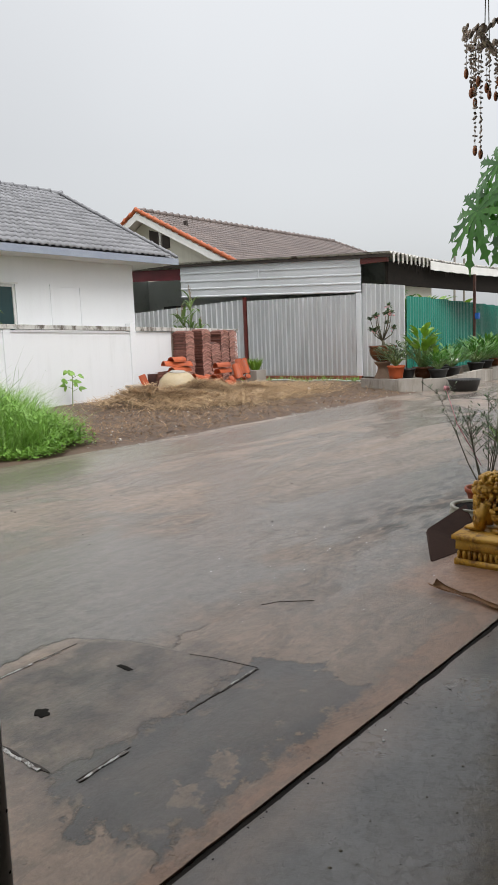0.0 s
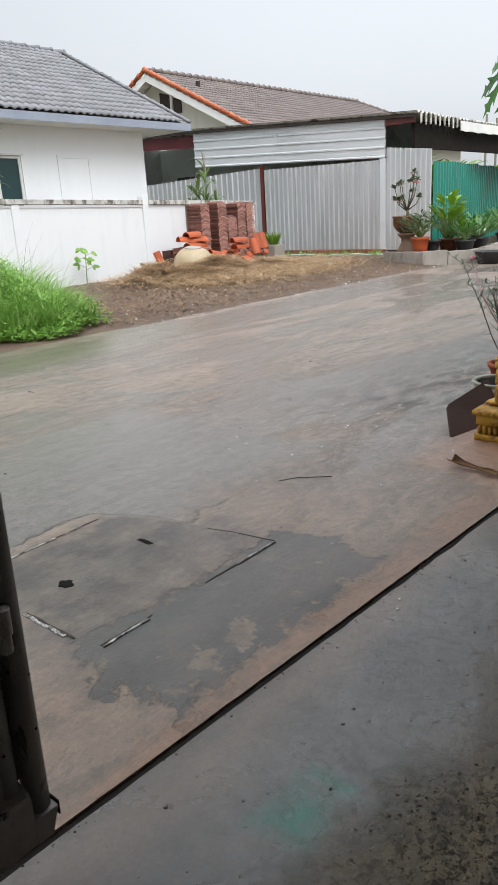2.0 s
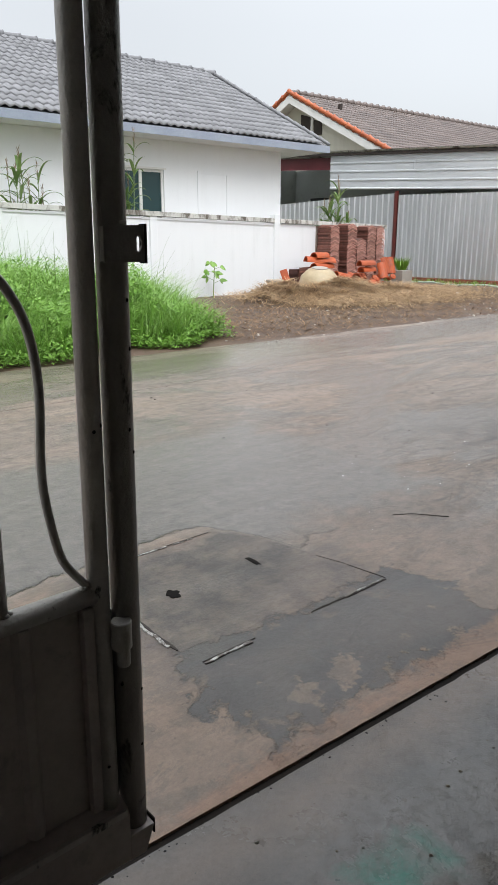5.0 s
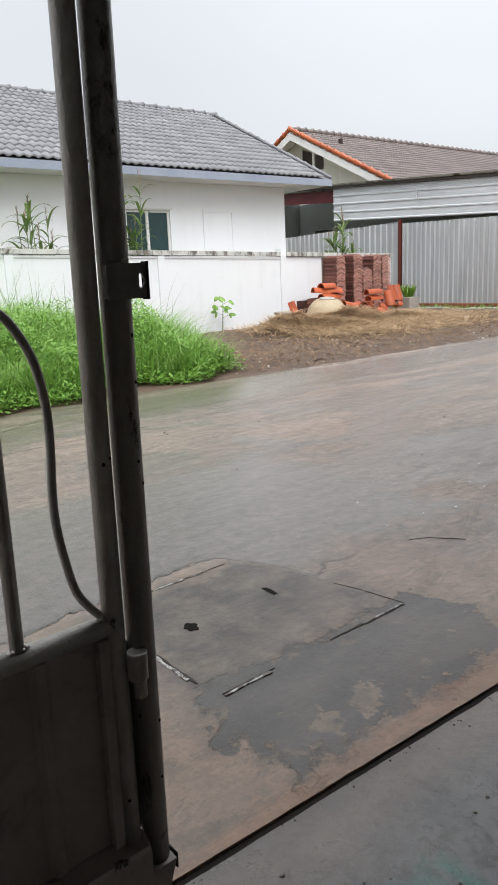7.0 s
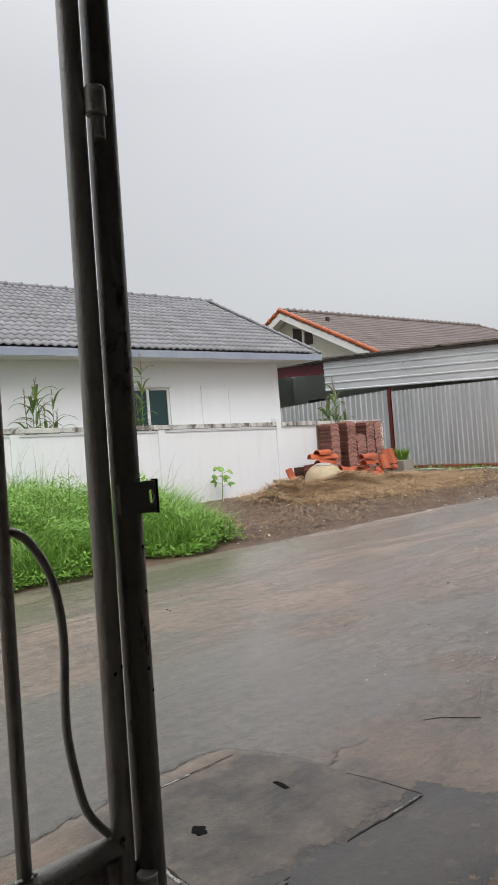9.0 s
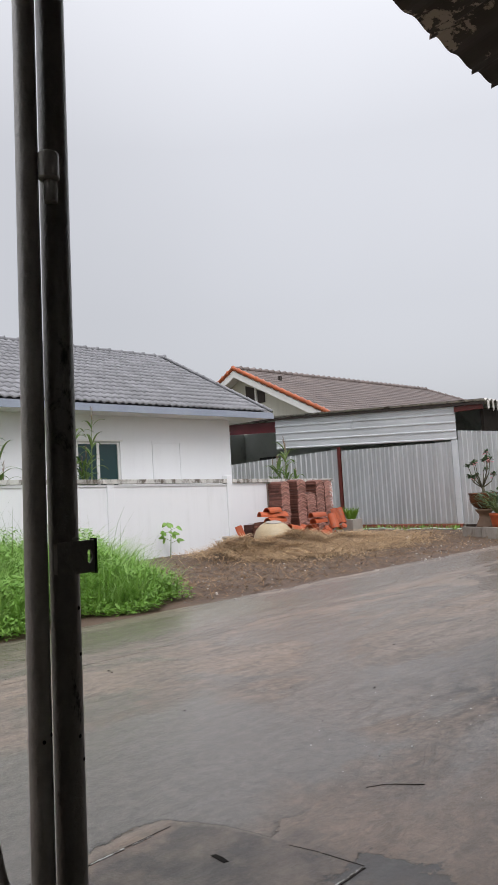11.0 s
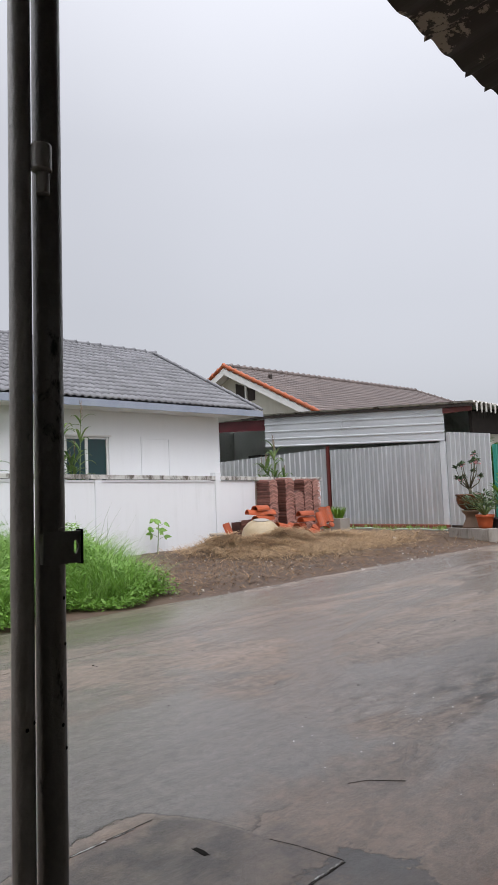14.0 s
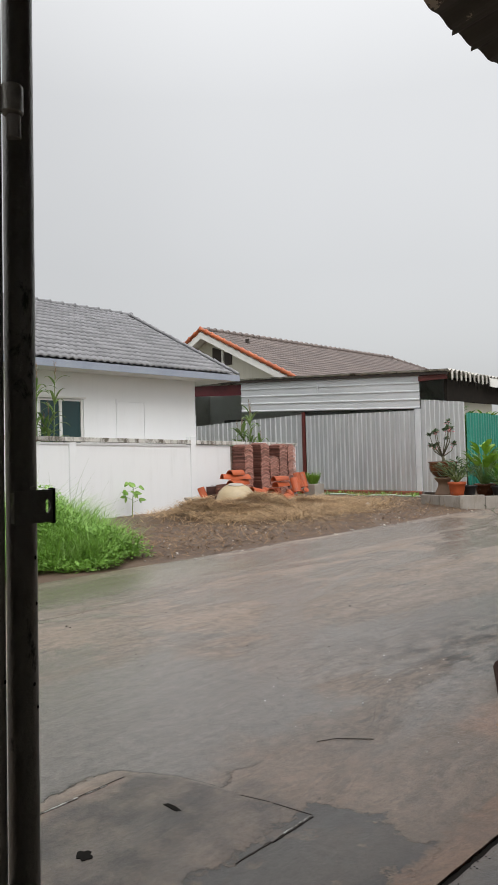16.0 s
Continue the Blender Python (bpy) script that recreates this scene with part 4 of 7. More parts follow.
cap_run(roof, TILE_GREY, (12.29, 12.3, 3.10), (12.29, 16.4, 5.14), 0.038, 0.30, "verge_tile")
bm = boxed((-5, 16.46, 4.9), (12.3, 16.5, 5.1))
part("ridge_board", bm, TRIM, roof)

# ---- brown-roofed house behind ----
house2 = thing("cream_house", (26, 22, 0), "cream gabled house with brown tiles and orange verge tiles", "house")
GX, GE, GR = 20.0, (16.75, 3.86), (21.75, 6.33)
bm = bmesh.new()
prof = [(17.5, 0.0), (26.0, 0.0), (26.0, 4.1), (21.75, 6.2), (17.5, 4.1)]
rings = [[bm.verts.new((x, y, z)) for y, z in prof] for x in (GX + 0.7, GX + 0.9)]
bm.faces.new(rings[0])
bm.faces.new(rings[1][::-1])
for k in range(5):
    bm.faces.new((rings[0][k], rings[1][k], rings[1][(k + 1) % 5], rings[0][(k + 1) % 5]))
part("gable_wall", bm, CREAM, house2)
part("wall", boxed((GX + 0.91, 17.5, 0), (38, 17.7, 4.1)), CREAM, house2)
for y0, y1, ztop in ((20.70, 21.10, 5.36), (21.29, 21.80, 5.60)):
    bm = bmesh.new()
    sl = -0.3 if y0 > 21.4 else 0.3
    vs = box(bm, (GX + 0.665, y0, 4.86), (GX + 0.698, y1, ztop))
    for v in vs[4:]:
        v.co.z = ztop + sl * (v.co.y - (y0 + y1) / 2)
    part("gable_vent", bm, DARKWOOD, house2, "dark louvred gable vent")
part("vent_bar", boxed((GX + 0.64, 21.14, 4.8), (GX + 0.698, 21.25, 5.65)), TRIM, house2)
RX = 34.6
roof2 = roof_deck(house2, TRIM, GX + 0.03, RX, GE, GR, (26.75, 3.86))
hip = lambda at: at[0] < RX or (at[1] - GE[0]) / (GR[0] - GE[0]) < 1 - (at[0] - RX) / (GR[0] - GE[0])
tiled_slope(roof2, TILE_BROWN, GX, RX + 5.0, GE, GR, 0.335, 0.31, 0.036, clip=hip)
bm = bmesh.new()
v = [bm.verts.new(p) for p in ((RX, 21.75, 6.29), (RX + 5.0, 16.75, 3.82), (RX + 5.0, 26.75, 3.82), (RX, 16.75, 3.82), (RX, 26.75, 3.82))]
for f in ((0, 1, 2), (0, 3, 1), (0, 2, 4), (1, 3, 4, 2)):
    bm.faces.new([v[i] for i in f])
part("hip_end", bm, TILE_BROWN, roof2)
cap_run(roof2, TILE_BROWN, (GX, 21.75, 6.37), (RX, 21.75, 6.37), 0.10, 0.38, "ridge_tile")
cap_run(roof2, TILE_BROWN, (RX + 4.9, 16.85, 3.92), (RX, 21.75, 6.36), 0.09, 0.38, "hip_tile")
cap_run(roof2, TILE_ORANGE, (GX - 0.02, 16.75, 3.90), (GX - 0.02, 21.75, 6.38), 0.074, 0.36, "verge_tile")
cap_run(roof2, TILE_ORANGE, (GX - 0.02, 26.4, 4.05), (GX - 0.02, 21.75, 6.38), 0.074, 0.36, "verge_tile")
for ys_ in (((16.75, 3.78), (21.75, 6.25)), ((26.75, 3.78), (21.75, 6.25))):
    (ya, za), (yb, zb) = ys_
    bm = bmesh.new()
    v = [bm.verts.new((x, y, z + dz)) for x in (GX - 0.03, GX + 0.025) for (y, z, dz) in ((ya, za, 0), (yb, zb, 0), (yb, zb, -0.26), (ya, za, -0.26))]
    for f in ((0, 1, 2, 3), (7, 6, 5, 4), (0, 4, 5, 1), (1, 5, 6, 2), (2, 6, 7, 3), (3, 7, 4, 0)):
        bm.faces.new([v[i] for i in f])
    part("bargeboard", bm, TRIM, roof2, "white bargeboard")
part("roof_vent", boxed((21.5, 20.55, 5.55), (21.62, 20.67, 5.98)), DARKWOOD, roof2, "small dark vent pipe on the roof")

# ---- metal shed and sheet gate ----
SX = 15.10
shed = thing("metal_shed", (SX, 12, 0), "open-sided shed of zinc sheets under a sagging roof", "shed")


def rise(y):
    """Height of the shed's roof edge."""
    return 2.93 + (y - 8.25) * 0.0575


# horizontal light sheets of the upper front
for k in range(4):
    a, b = k / 4, (k + 1) / 4
    verts, faces = [], []
    y0, y1 = 9.03, 14.85
    lo = lambda y: 2.13 + (y - y0) * 0.046
    hi = lambda y: rise(y) - 0.06
    nseg = 12
    prof = ((a, -0.004), (a + 0.018, 0.030), (a + 0.05, 0.030), (a + 0.07, 0.004), (a + 0.16, 0.008), (b + 0.004, 0.004))
    for i in range(nseg + 1):
        y = y0 + (y1 - y0) * i / nseg
        for s, d in prof:
            verts.append((SX - 0.05 - d + 0.004 * math.sin(i * 1.7 + k), y, lo(y) + (hi(y) - lo(y)) * s))
    m = len(prof)
    for i in range(nseg):
        for j in range(m - 1):
            faces.append((i * m + j, i * m + j + 1, (i + 1) * m + j + 1, (i + 1) * m + j))
    piece("cladding_sheet", verts, faces, ZINC_LIGHT, shed, "pale horizontal metal sheet")
part("seam_cover", boxed((SX - 0.10, 12.02, 2.72), (SX - 0.085, 12.045, 2.95)), ZINC_LIGHT, shed)
v, f = ribbed((SX - 0.03, 9.02, 0), (0, -1, 0), 2.35, 2.22, 1.09, 0.12, 0.018, (-1, 0, 0), 0.16, 0.16)
piece("side_sheet", v, f, ZINC, shed, "upright ribbed zinc sheet")
part("corner_board", boxed((SX - 0.09, 9.03, 0.14), (SX - 0.03, 9.16, 2.13)), ZINC_LIGHT, shed)
part("red_beam", boxed((SX - 0.10, 8.32, 2.78), (SX - 0.02, 9.03, 2.90)), RUST, shed, "red-painted steel beam")
bm = bmesh.new()
vs = box(bm, (SX - 0.16, 8.25, 0), (SX - 0.08, 18.4, 0.06))
for k, q in enumerate(vs):
    q.co.z = rise(q.co.y) - (0.055 if k < 4 else 0.0)
part("roof_edge", bm, DARKWOOD, shed, "dark timber roof edge")
# wavy roof sheet
verts, faces = [], []
n = 420
for i in range(n + 1):
    x = SX - 0.2 + 16.2 * i / n
    w = 0.028 * math.sin(2 * math.pi * x / 0.19)
    for y in ((8.2, 12.0, 18.4) if x < 17.4 else (8.2, 8.8, 9.4)):
        for t in (0.0, -0.012):
            verts.append((x, y, rise(y) + 0.05 + w + t - (0.04 * math.sin((x - 15) * 0.5) if y < 9 else 0)))
for i in range(n):
    a, b = i * 6, (i + 1) * 6
    faces += [(a, b, b + 2, a + 2), (a + 2, b + 2, b + 4, a + 4), (a + 1, a + 3, b + 3, b + 1), (a + 3, a + 5, b + 5, b + 3), (a, a + 1, b + 1, b)]
piece("roof_sheet", verts, faces, ROOF_OLD, shed, "stained wavy roof sheet", smooth=True)
verts, faces = [], []
for i in range(121):
    x = 17.0 + 13.8 * i / 120
    e = 0.04 * math.sin((x - 15) * 0.5)
    verts += [(x, 8.16, 2.93 - e + 0.0), (x, 8.16, 2.72 - e + 0.012 * math.sin(x * 9)), (x, 8.18, 2.93 - e), (x, 8.18, 2.72 - e)]
for i in range(120):
    a, b = 4 * i, 4 * i + 4
    faces += [(a, a + 1, b + 1, b), (a + 2, b + 2, b + 3, a + 3), (a + 1, a + 3, b + 3, b + 1)]
piece("eave_fascia", verts, faces, TRIM, shed, "white metal eave fascia")
for i in range(9):
    x = SX - 0.08 + i * 0.225
    verts = [(x, 8.185, 2.96), (x + 0.09, 8.185, 2.96), (x + 0.085, 8.185, 2.79 - rnd.uniform(0, 0.06)), (x + 0.02, 8.185, 2.77 - rnd.uniform(0, 0.06)),
             (x, 8.20, 2.96), (x + 0.09, 8.20, 2.96), (x + 0.085, 8.20, 2.75), (x + 0.02, 8.20, 2.74)]
    piece("fascia_scrap", verts, [(0, 3, 2, 1), (4, 5, 6, 7), (0, 4, 7, 3), (1, 2, 6, 5), (3, 7, 6, 2)], ROOF_OLD, shed, "broken end of the fascia")
# roof shade put into near-black colour: this beam and the ragged fringe below
part("eave_beam", boxed((SX + 0.02, 8.36, 2.28), (31, 8.44, 2.78)), BLACK_AND_SHADE, shed, "near-black eave beam standing in for the shade under the roof")
dr = random.Random(31)
for k in range(30):
    x = SX + 0.05 + 0.15 * k + dr.uniform(-0.05, 0.05)
    h = dr.uniform(0.05, 0.22)
    bm = bmesh.new()
    tube(bm, [(x, 8.205, 2.78), (x + dr.uniform(-0.02, 0.02), 8.203, 2.78 - h * 0.6), (x + dr.uniform(-0.03, 0.03), 8.205, 2.76 - h)], [0.022, 0.013, 0.004], 6)
    part("hanging_root", bm, BLACK_AND_SHADE, shed, "ragged dark strip hanging from the eave")
for x in (17.0, 19.2, 21.4, 23.6, 25.8, 28.0):
    bm = bmesh.new()
    vs = box(bm, (x, 8.45, 0), (x + 0.07, 9.38, 0.1))
    for k, q in enumerate(vs):
        q.co.z = rise(q.co.y) - (0.12 if k < 4 else 0.0)
    part("rafter", bm, DARKWOOD, shed)
for x in (23.3, 27.6):
    part("eave_post", boxed((x, 8.30, 0.0), (x + 0.1, 8.355, 2.72)), DARKWOOD, shed)
part("eave_post", boxed((19.80, 8.10, 0.0), (19.865, 8.165, 2.70)), surface("dark_red_timber", (0.10, 0.034, 0.024), (0.035, 0.018, 0.014), 5.0, 0.6, 0.1, 0.2, 50), shed, "dark red-brown timber post")
part("post_box", boxed((19.78, 7.99, 1.47), (19.90, 8.098, 1.64)), BLUE, shed, "small blue plastic box", bevel=0.01)
# back wall and red fascia beside the white house
part("back_wall", boxed((17.2, 14.1, 0), (17.32, 19.5, 3.22)), GREYWALL, shed)
bm = bmesh.new()
for q in box(bm, (17.2, 9.35, 0), (17.32, 14.096, 1.0)):
    q.co.z = q.co.z * (rise(q.co.y) + 0.03)
part("back_wall", bm, GREYWALL, shed, "grey-green plastered wall")
bm = bmesh.new()
vs = box(bm, (SX + 0.05, 14.9, 0), (SX + 0.09, 18.38, 0.1))
for k, q in enumerate(vs):
    q.co.z = rise(q.co.y) - (0.40 if k < 4 else 0.09)
part("red_fascia", bm, DARKRED, shed, "dark red fascia board")
part("end_wall", boxed((SX + 0.2, 18.42, 0), (17.19, 18.5, 3.3)), GREYWALL, shed)
part("wall_unit", boxed((16.8, 16.75, 2.0), (17.19, 17.35, 2.33)), BLACKPOT, shed, "dark air-conditioner unit on the wall", bevel=0.02)

gate2 = thing("sheet_gate", (SX, 10.8, 0), "grey ribbed zinc sliding gate with rust-red post", "gate")
widths = [(12.42, 11.60), (11.605, 10.79), (10.795, 9.98), (9.985, 9.17)]
for y0, y1 in widths:
    zt = lambda y: 2.10 + (y - 9.17) * 0.018
    v, f = ribbed((SX - 0.055 - rnd.uniform(0, 0.012), y0, 0), (0, -1, 0), zt(y0), zt(y1), y0 - y1, 0.136, 0.036, (-1, 0, 0), 0.19, 0.19)
    piece("gate_sheet", v, f, ZINC, gate2)
part("gate_rail", boxed((SX - 0.03, 9.17, 0.19), (SX + 0.02, 12.42, 0.25)), RUST, gate2)
part("gate_rail", boxed((SX - 0.03, 9.17, 2.02), (SX + 0.02, 12.42, 2.07)), RUST, gate2)
part("gate_post", boxed((SX - 0.11, 12.50, 0.1), (SX - 0.04, 12.575, 2.26)), RUST, gate2, "rust-red steel gate post")
part("gate_stile", boxed((SX - 0.085, 12.425, 0.19), (SX - 0.05, 12.46, 2.16)), ZINC, gate2)
sheets = thing("sheet_fence", (SX, 15, 0), "grey ribbed zinc sheet fence behind the wall", "fence")
ys0 = 12.60
while ys0 < 18.5:
    y1 = ys0 + 0.76
    zt = lambda y: 2.21 - (y - 12.6) * 0.03
    v, f = ribbed((SX - 0.03, y1, 0), (0, -1, 0), zt(y1), zt(ys0), 0.755, 0.189, 0.034, (-1, 0, 0), 0.05, 0.05)
    piece("fence_sheet", v, f, ZINC, sheets)
    ys0 = y1
# brick kerb below the gate
kerb = thing("brick_kerb", (SX, 10.8, 0), "low red brick kerb under the gate", "kerb", kind="structure")
kerb_bricks = []
for r in range(2):
    y = 9.1 - 0.1 * r
    while y < 12.75:
        kerb_bricks.append((y, r))
        y += 0.215
bk = bpy.data.meshes.new("brick")
bm = boxed((-0.05, 0.0, 0.0), (0.05, 0.205, 0.072))
bmesh.ops.bevel(bm, geom=list(bm.edges), offset=0.006, segments=1, affect="EDGES")
bm.to_mesh(bk)
bm.free()
bk.materials.append(BRICK)
for y, r in kerb_bricks:
    o = new("brick", bk)
    o.parent = kerb
    o.location = Vector((SX - 0.10 + rnd.uniform(-0.012, 0.012), y, 0.03 + 0.078 * r)) - ORIGIN[kerb]
part("mortar", boxed((SX - 0.135, 9.0, -0.1), (SX - 0.03, 12.8, 0.178)), BLOCK, kerb)

hose = thing("water_hose", (SX - 0.4, 10.6, 0.03), "pale green hose lying along the brick kerb", "hose")
hr = random.Random(8)
bm = bmesh.new()
tube(bm, [(SX - 0.42 + 0.05 * math.sin(1.7 * k), 8.9 + 0.18 * k, bank(SX - 0.42, 8.9 + 0.18 * k) + 0.022) for k in range(19)], 0.018, 8)
part("tube", bm, surface("pale_hose", (0.42, 0.52, 0.44), (0.52, 0.60, 0.52), 6.0, 0.4, 0.1, 0.05), hose, smooth=True)
tuft = bmesh.new()
for k in range(260):
    yy = 9.0 + 3.6 * hr.random() ** 1.4
    xx = SX - 0.22 - 0.30 * hr.random()
    b_ = hr.uniform(0, 6.28)
    leaf(tuft, (xx, yy, bank(xx, yy) + 0.005), (0.6 * math.cos(b_), 0.6 * math.sin(b_), 1), hr.uniform(0.05, 0.16), 0.022, 0.6, steps=2)
solo("kerb_weeds", tuft, HERB, "small green weeds at the foot of the kerb", "weeds", "stuff")

# ---- green sheet fence ----
gfence = thing("green_fence", (20, 9, 0), "teal-green ribbed metal sheet fence", "fence")
ga, gb = Vector((15.16, 7.93, 0)), Vector((29.0, 10.75, 0))
gd = (gb - ga).normalized()
gn = Vector((gd.y, -gd.x, 0))
for i in range(27):
    v, f = ribbed(ga + gd * (i * 0.76), gd, 1.99 + 0.008 * i + 0.012 * ((i * 7) % 3 - 1), 1.998 + 0.008 * i + 0.012 * ((i * 7) % 3 - 1), 0.765, 0.255, 0.040, gn, 0.02, 0.02)
    piece("fence_sheet", v, f, GREEN_SHEET, gfence)

# ---- planter kerb and potted plants ----
planter = thing("block_planter", (13.6, 6.9, 0), "rough cement block planter bed at the road's edge", "planter", kind="structure")
PT = [Vector((13.05, 7.95, 0)), Vector((12.55, 6.85, 0)), Vector((13.35, 6.20, 0)), Vector((22.5, 6.75, 0))]
for a, b in zip(PT, PT[1:]):
    ln = (b - a).length
    nb = max(1, round(ln / 0.62))
    d = (b - a).normalized()
    nrm = Vector((-d.y, d.x, 0))
    for i in range(nb):
        p = a + d * (ln * i / nb)
        h = 0.26 + rnd.uniform(-0.02, 0.02)
        bm = bmesh.new()
        lenb = ln / nb - 0.012
        c = [p, p + d * lenb, p + d * lenb + nrm * 0.10, p + nrm * 0.10]
        lowv = [bm.verts.new(q + Vector((0, 0, -0.05))) for q in c]
        topv = [bm.verts.new(q + Vector((0, 0, h))) for q in c]
        bm.faces.new(lowv[::-1])
        bm.faces.new(topv)
        for k in range(4):
            bm.faces.new((lowv[k], lowv[(k + 1) % 4], topv[(k + 1) % 4], topv[k]))
        part("block", bm, BLOCK, planter, bevel=0.008)
bm = bmesh.new()
sv = [bm.verts.new(p) for p in ((13.15, 7.9, 0.21), (12.68, 6.87, 0.21), (13.40, 6.30, 0.21), (22.4, 6.85, 0.21), (22.4, 8.5, 0.21), (15.0, 7.85, 0.21))]
bm.faces.new(sv)
low = [bm.verts.new(v.co - Vector((0, 0, 0.22))) for v in sv]
for k in range(6):
    bm.faces.new((sv[k], low[k], low[(k + 1) % 6], sv[(k + 1) % 6]))
part("bed_soil", bm, SOIL, planter, "dark wet planting soil")


def pot(parent, at, r, h, material, label="", name="pot"):
    bm = bmesh.new()
    lathe(bm, at, [(r * 0.68, 0), (r * 0.80, h * 0.35), (r * 0.95, h * 0.82), (r * 1.04, h * 0.84), (r * 1.06, h), (r * 0.92, h), (r * 0.88, h * 0.86), (0.01, h * 0.86)], 22)
    return part(name, bm, material, parent, label, smooth=True)


def leafy(parent, at, n, reach, height, length, width, material, name="foliage", droop=0.6, stemmed=True):
    bm, sb = bmesh.new(), bmesh.new()
    for i in range(n):
        a = rnd.uniform(0, 2 * math.pi)
        out = reach * math.sqrt(rnd.random())
        z = height * rnd.uniform(0.35, 1.0) * (1 - 0.35 * out / reach)
        p = Vector(at) + Vector((out * math.cos(a), out * math.sin(a), z))
        if stemmed and i % 3 == 0:
            tube(sb, [at, Vector(at).lerp(p, 0.5) + Vector((0, 0, height * 0.12)), p], [0.008, 0.006, 0.004], 5, cap=False)
        leaf(bm, p, (math.cos(a + rnd.uniform(-.6, .6)), math.sin(a + rnd.uniform(-.6, .6)), rnd.uniform(0.1, 1.1)), length * rnd.uniform(0.7, 1.25), width * rnd.uniform(0.75, 1.2), droop)
    tagged(part(name, bm, material, parent, smooth=True), kind="stuff")
    if stemmed:
        tagged(part("stem_mass", sb, STEM, parent, smooth=True), kind="stuff")
    else:
        sb.free()


# desert rose on a stand
def paddle_plant(x, y, n, reach, height, material, seed, label):
    """Broad upright paddle leaves on stalks out of a brown pot."""
    r = random.Random(seed)
    tp = thing("potted_foliage", (x, y, 0.22), label, "potted plant", group="pots in the planter")
    pot(tp, (x, y, 0.205), 0.21, 0.24, BROWNGLAZE)
    lb, sb = bmesh.new(), bmesh.new()
    for k in range(n):
        a, u = r.uniform(0, 6.28), r.random()
        out = reach * (0.25 + 0.75 * u)
        base = Vector((x + 0.06 * math.cos(a), y + 0.06 * math.sin(a), 0.42))
        top = Vector((x + out * 0.75 * math.cos(a), y + out * 0.75 * math.sin(a), 0.42 + height * r.uniform(0.35, 0.78) * (1.1 - 0.5 * u)))
        tube(sb, [base, base.lerp(top, 0.5) + Vector((0, 0, 0.05)), top], [0.010, 0.008, 0.005], 5, cap=False)
        leaf(lb, top, (0.8 * math.cos(a + r.uniform(-.5, .5)), 0.8 * math.sin(a + r.uniform(-.5, .5)), r.uniform(0.5, 1.6)), r.uniform(0.20, 0.32), r.uniform(0.10, 0.15), 0.9, fold=0.2, steps=5)
    tagged(part("foliage", lb, material, tp, smooth=True), kind="stuff")
    tagged(part("stem_mass", sb, STEM, tp, smooth=True), kind="stuff")


rose = thing("potted_desert_rose", (13.55, 7.70, 0.21), "flowering desert rose in a brown glazed bowl on a stand", "potted plant")
bm = bmesh.new()
lathe(bm, (13.55, 7.70, 0.20), [(0.20, 0), (0.18, 0.05), (0.11, 0.20), (0.11, 0.26), (0.17, 0.33), (0.19, 0.37)], 20)
part("stand", bm, surface("tan_clay", (0.20, 0.12, 0.075), (0.15, 0.09, 0.055), 7, 0.6, 0.1, 0.2), rose, "tan clay pedestal stand", smooth=True)
bm = bmesh.new()
lathe(bm, (13.55, 7.70, 0.57), [(0.12, 0), (0.20, 0.05), (0.265, 0.14), (0.285, 0.23), (0.275, 0.29), (0.30, 0.31), (0.295, 0.335), (0.26, 0.33), (0.25, 0.29), (0.01, 0.29)], 28)
part("bowl", bm, BROWNGLAZE, rose, "brown glazed round bowl", smooth=True)
bm, lb, fb = bmesh.new(), bmesh.new(), bmesh.new()
tube(bm, [(13.55, 7.70, 0.84), (13.57, 7.69, 0.95), (13.54, 7.71, 1.05)], [0.045, 0.032, 0.024], 9)
for k in range(12):
    a = k * 2.4
    tip = Vector((13.55 + 0.36 * math.cos(a) * rnd.uniform(0.3, 1), 7.70 + 0.36 * math.sin(a) * rnd.uniform(0.3, 1), rnd.uniform(1.15, 1.72)))
    mid = Vector((13.55, 7.70, 1.03)).lerp(tip, 0.55) + Vector((0.05 * math.cos(a), 0.05 * math.sin(a), -0.03))
    tube(bm, [(13.55, 7.70, 1.0), mid, tip], [0.014, 0.010, 0.006], 7)
    for j in range(16):
        leaf(lb, tip, (rnd.uniform(-1, 1), rnd.uniform(-1, 1), rnd.uniform(-0.3, 1)), 0.095, 0.060, 0.4, steps=3)
    if k % 3:
        for j in range(5):
            ball(fb, tip + Vector((rnd.uniform(-.06, .06), rnd.uniform(-.06, .06), rnd.uniform(-.06, .02))), 0.021, (1, 1, 0.6), 1)
part("trunk", bm, TWIG, rose, smooth=True)
tagged(part("foliage", lb, DULLLEAF, rose, smooth=True), kind="stuff")
tagged(part("blossom", fb, PINK, rose, "pink blossoms", smooth=True), kind="stuff")
small = thing("potted_shrub", (12.95, 7.10, 0.22), "pale-leaved shrub in a terracotta pot", "potted plant")
pot(small, (12.95, 7.10, 0.21), 0.17, 0.30, TERRACOTTA, "orange terracotta pot")
leafy(small, (12.95, 7.10, 0.48), 150, 0.36, 0.52, 0.15, 0.045, DULLLEAF)
black = thing("black_flowerpot", (13.3, 7.05, 0.22), "empty black plastic flowerpot", "flowerpot")
pot(black, (13.32, 7.02, 0.21), 0.14, 0.22, BLACKPOT)
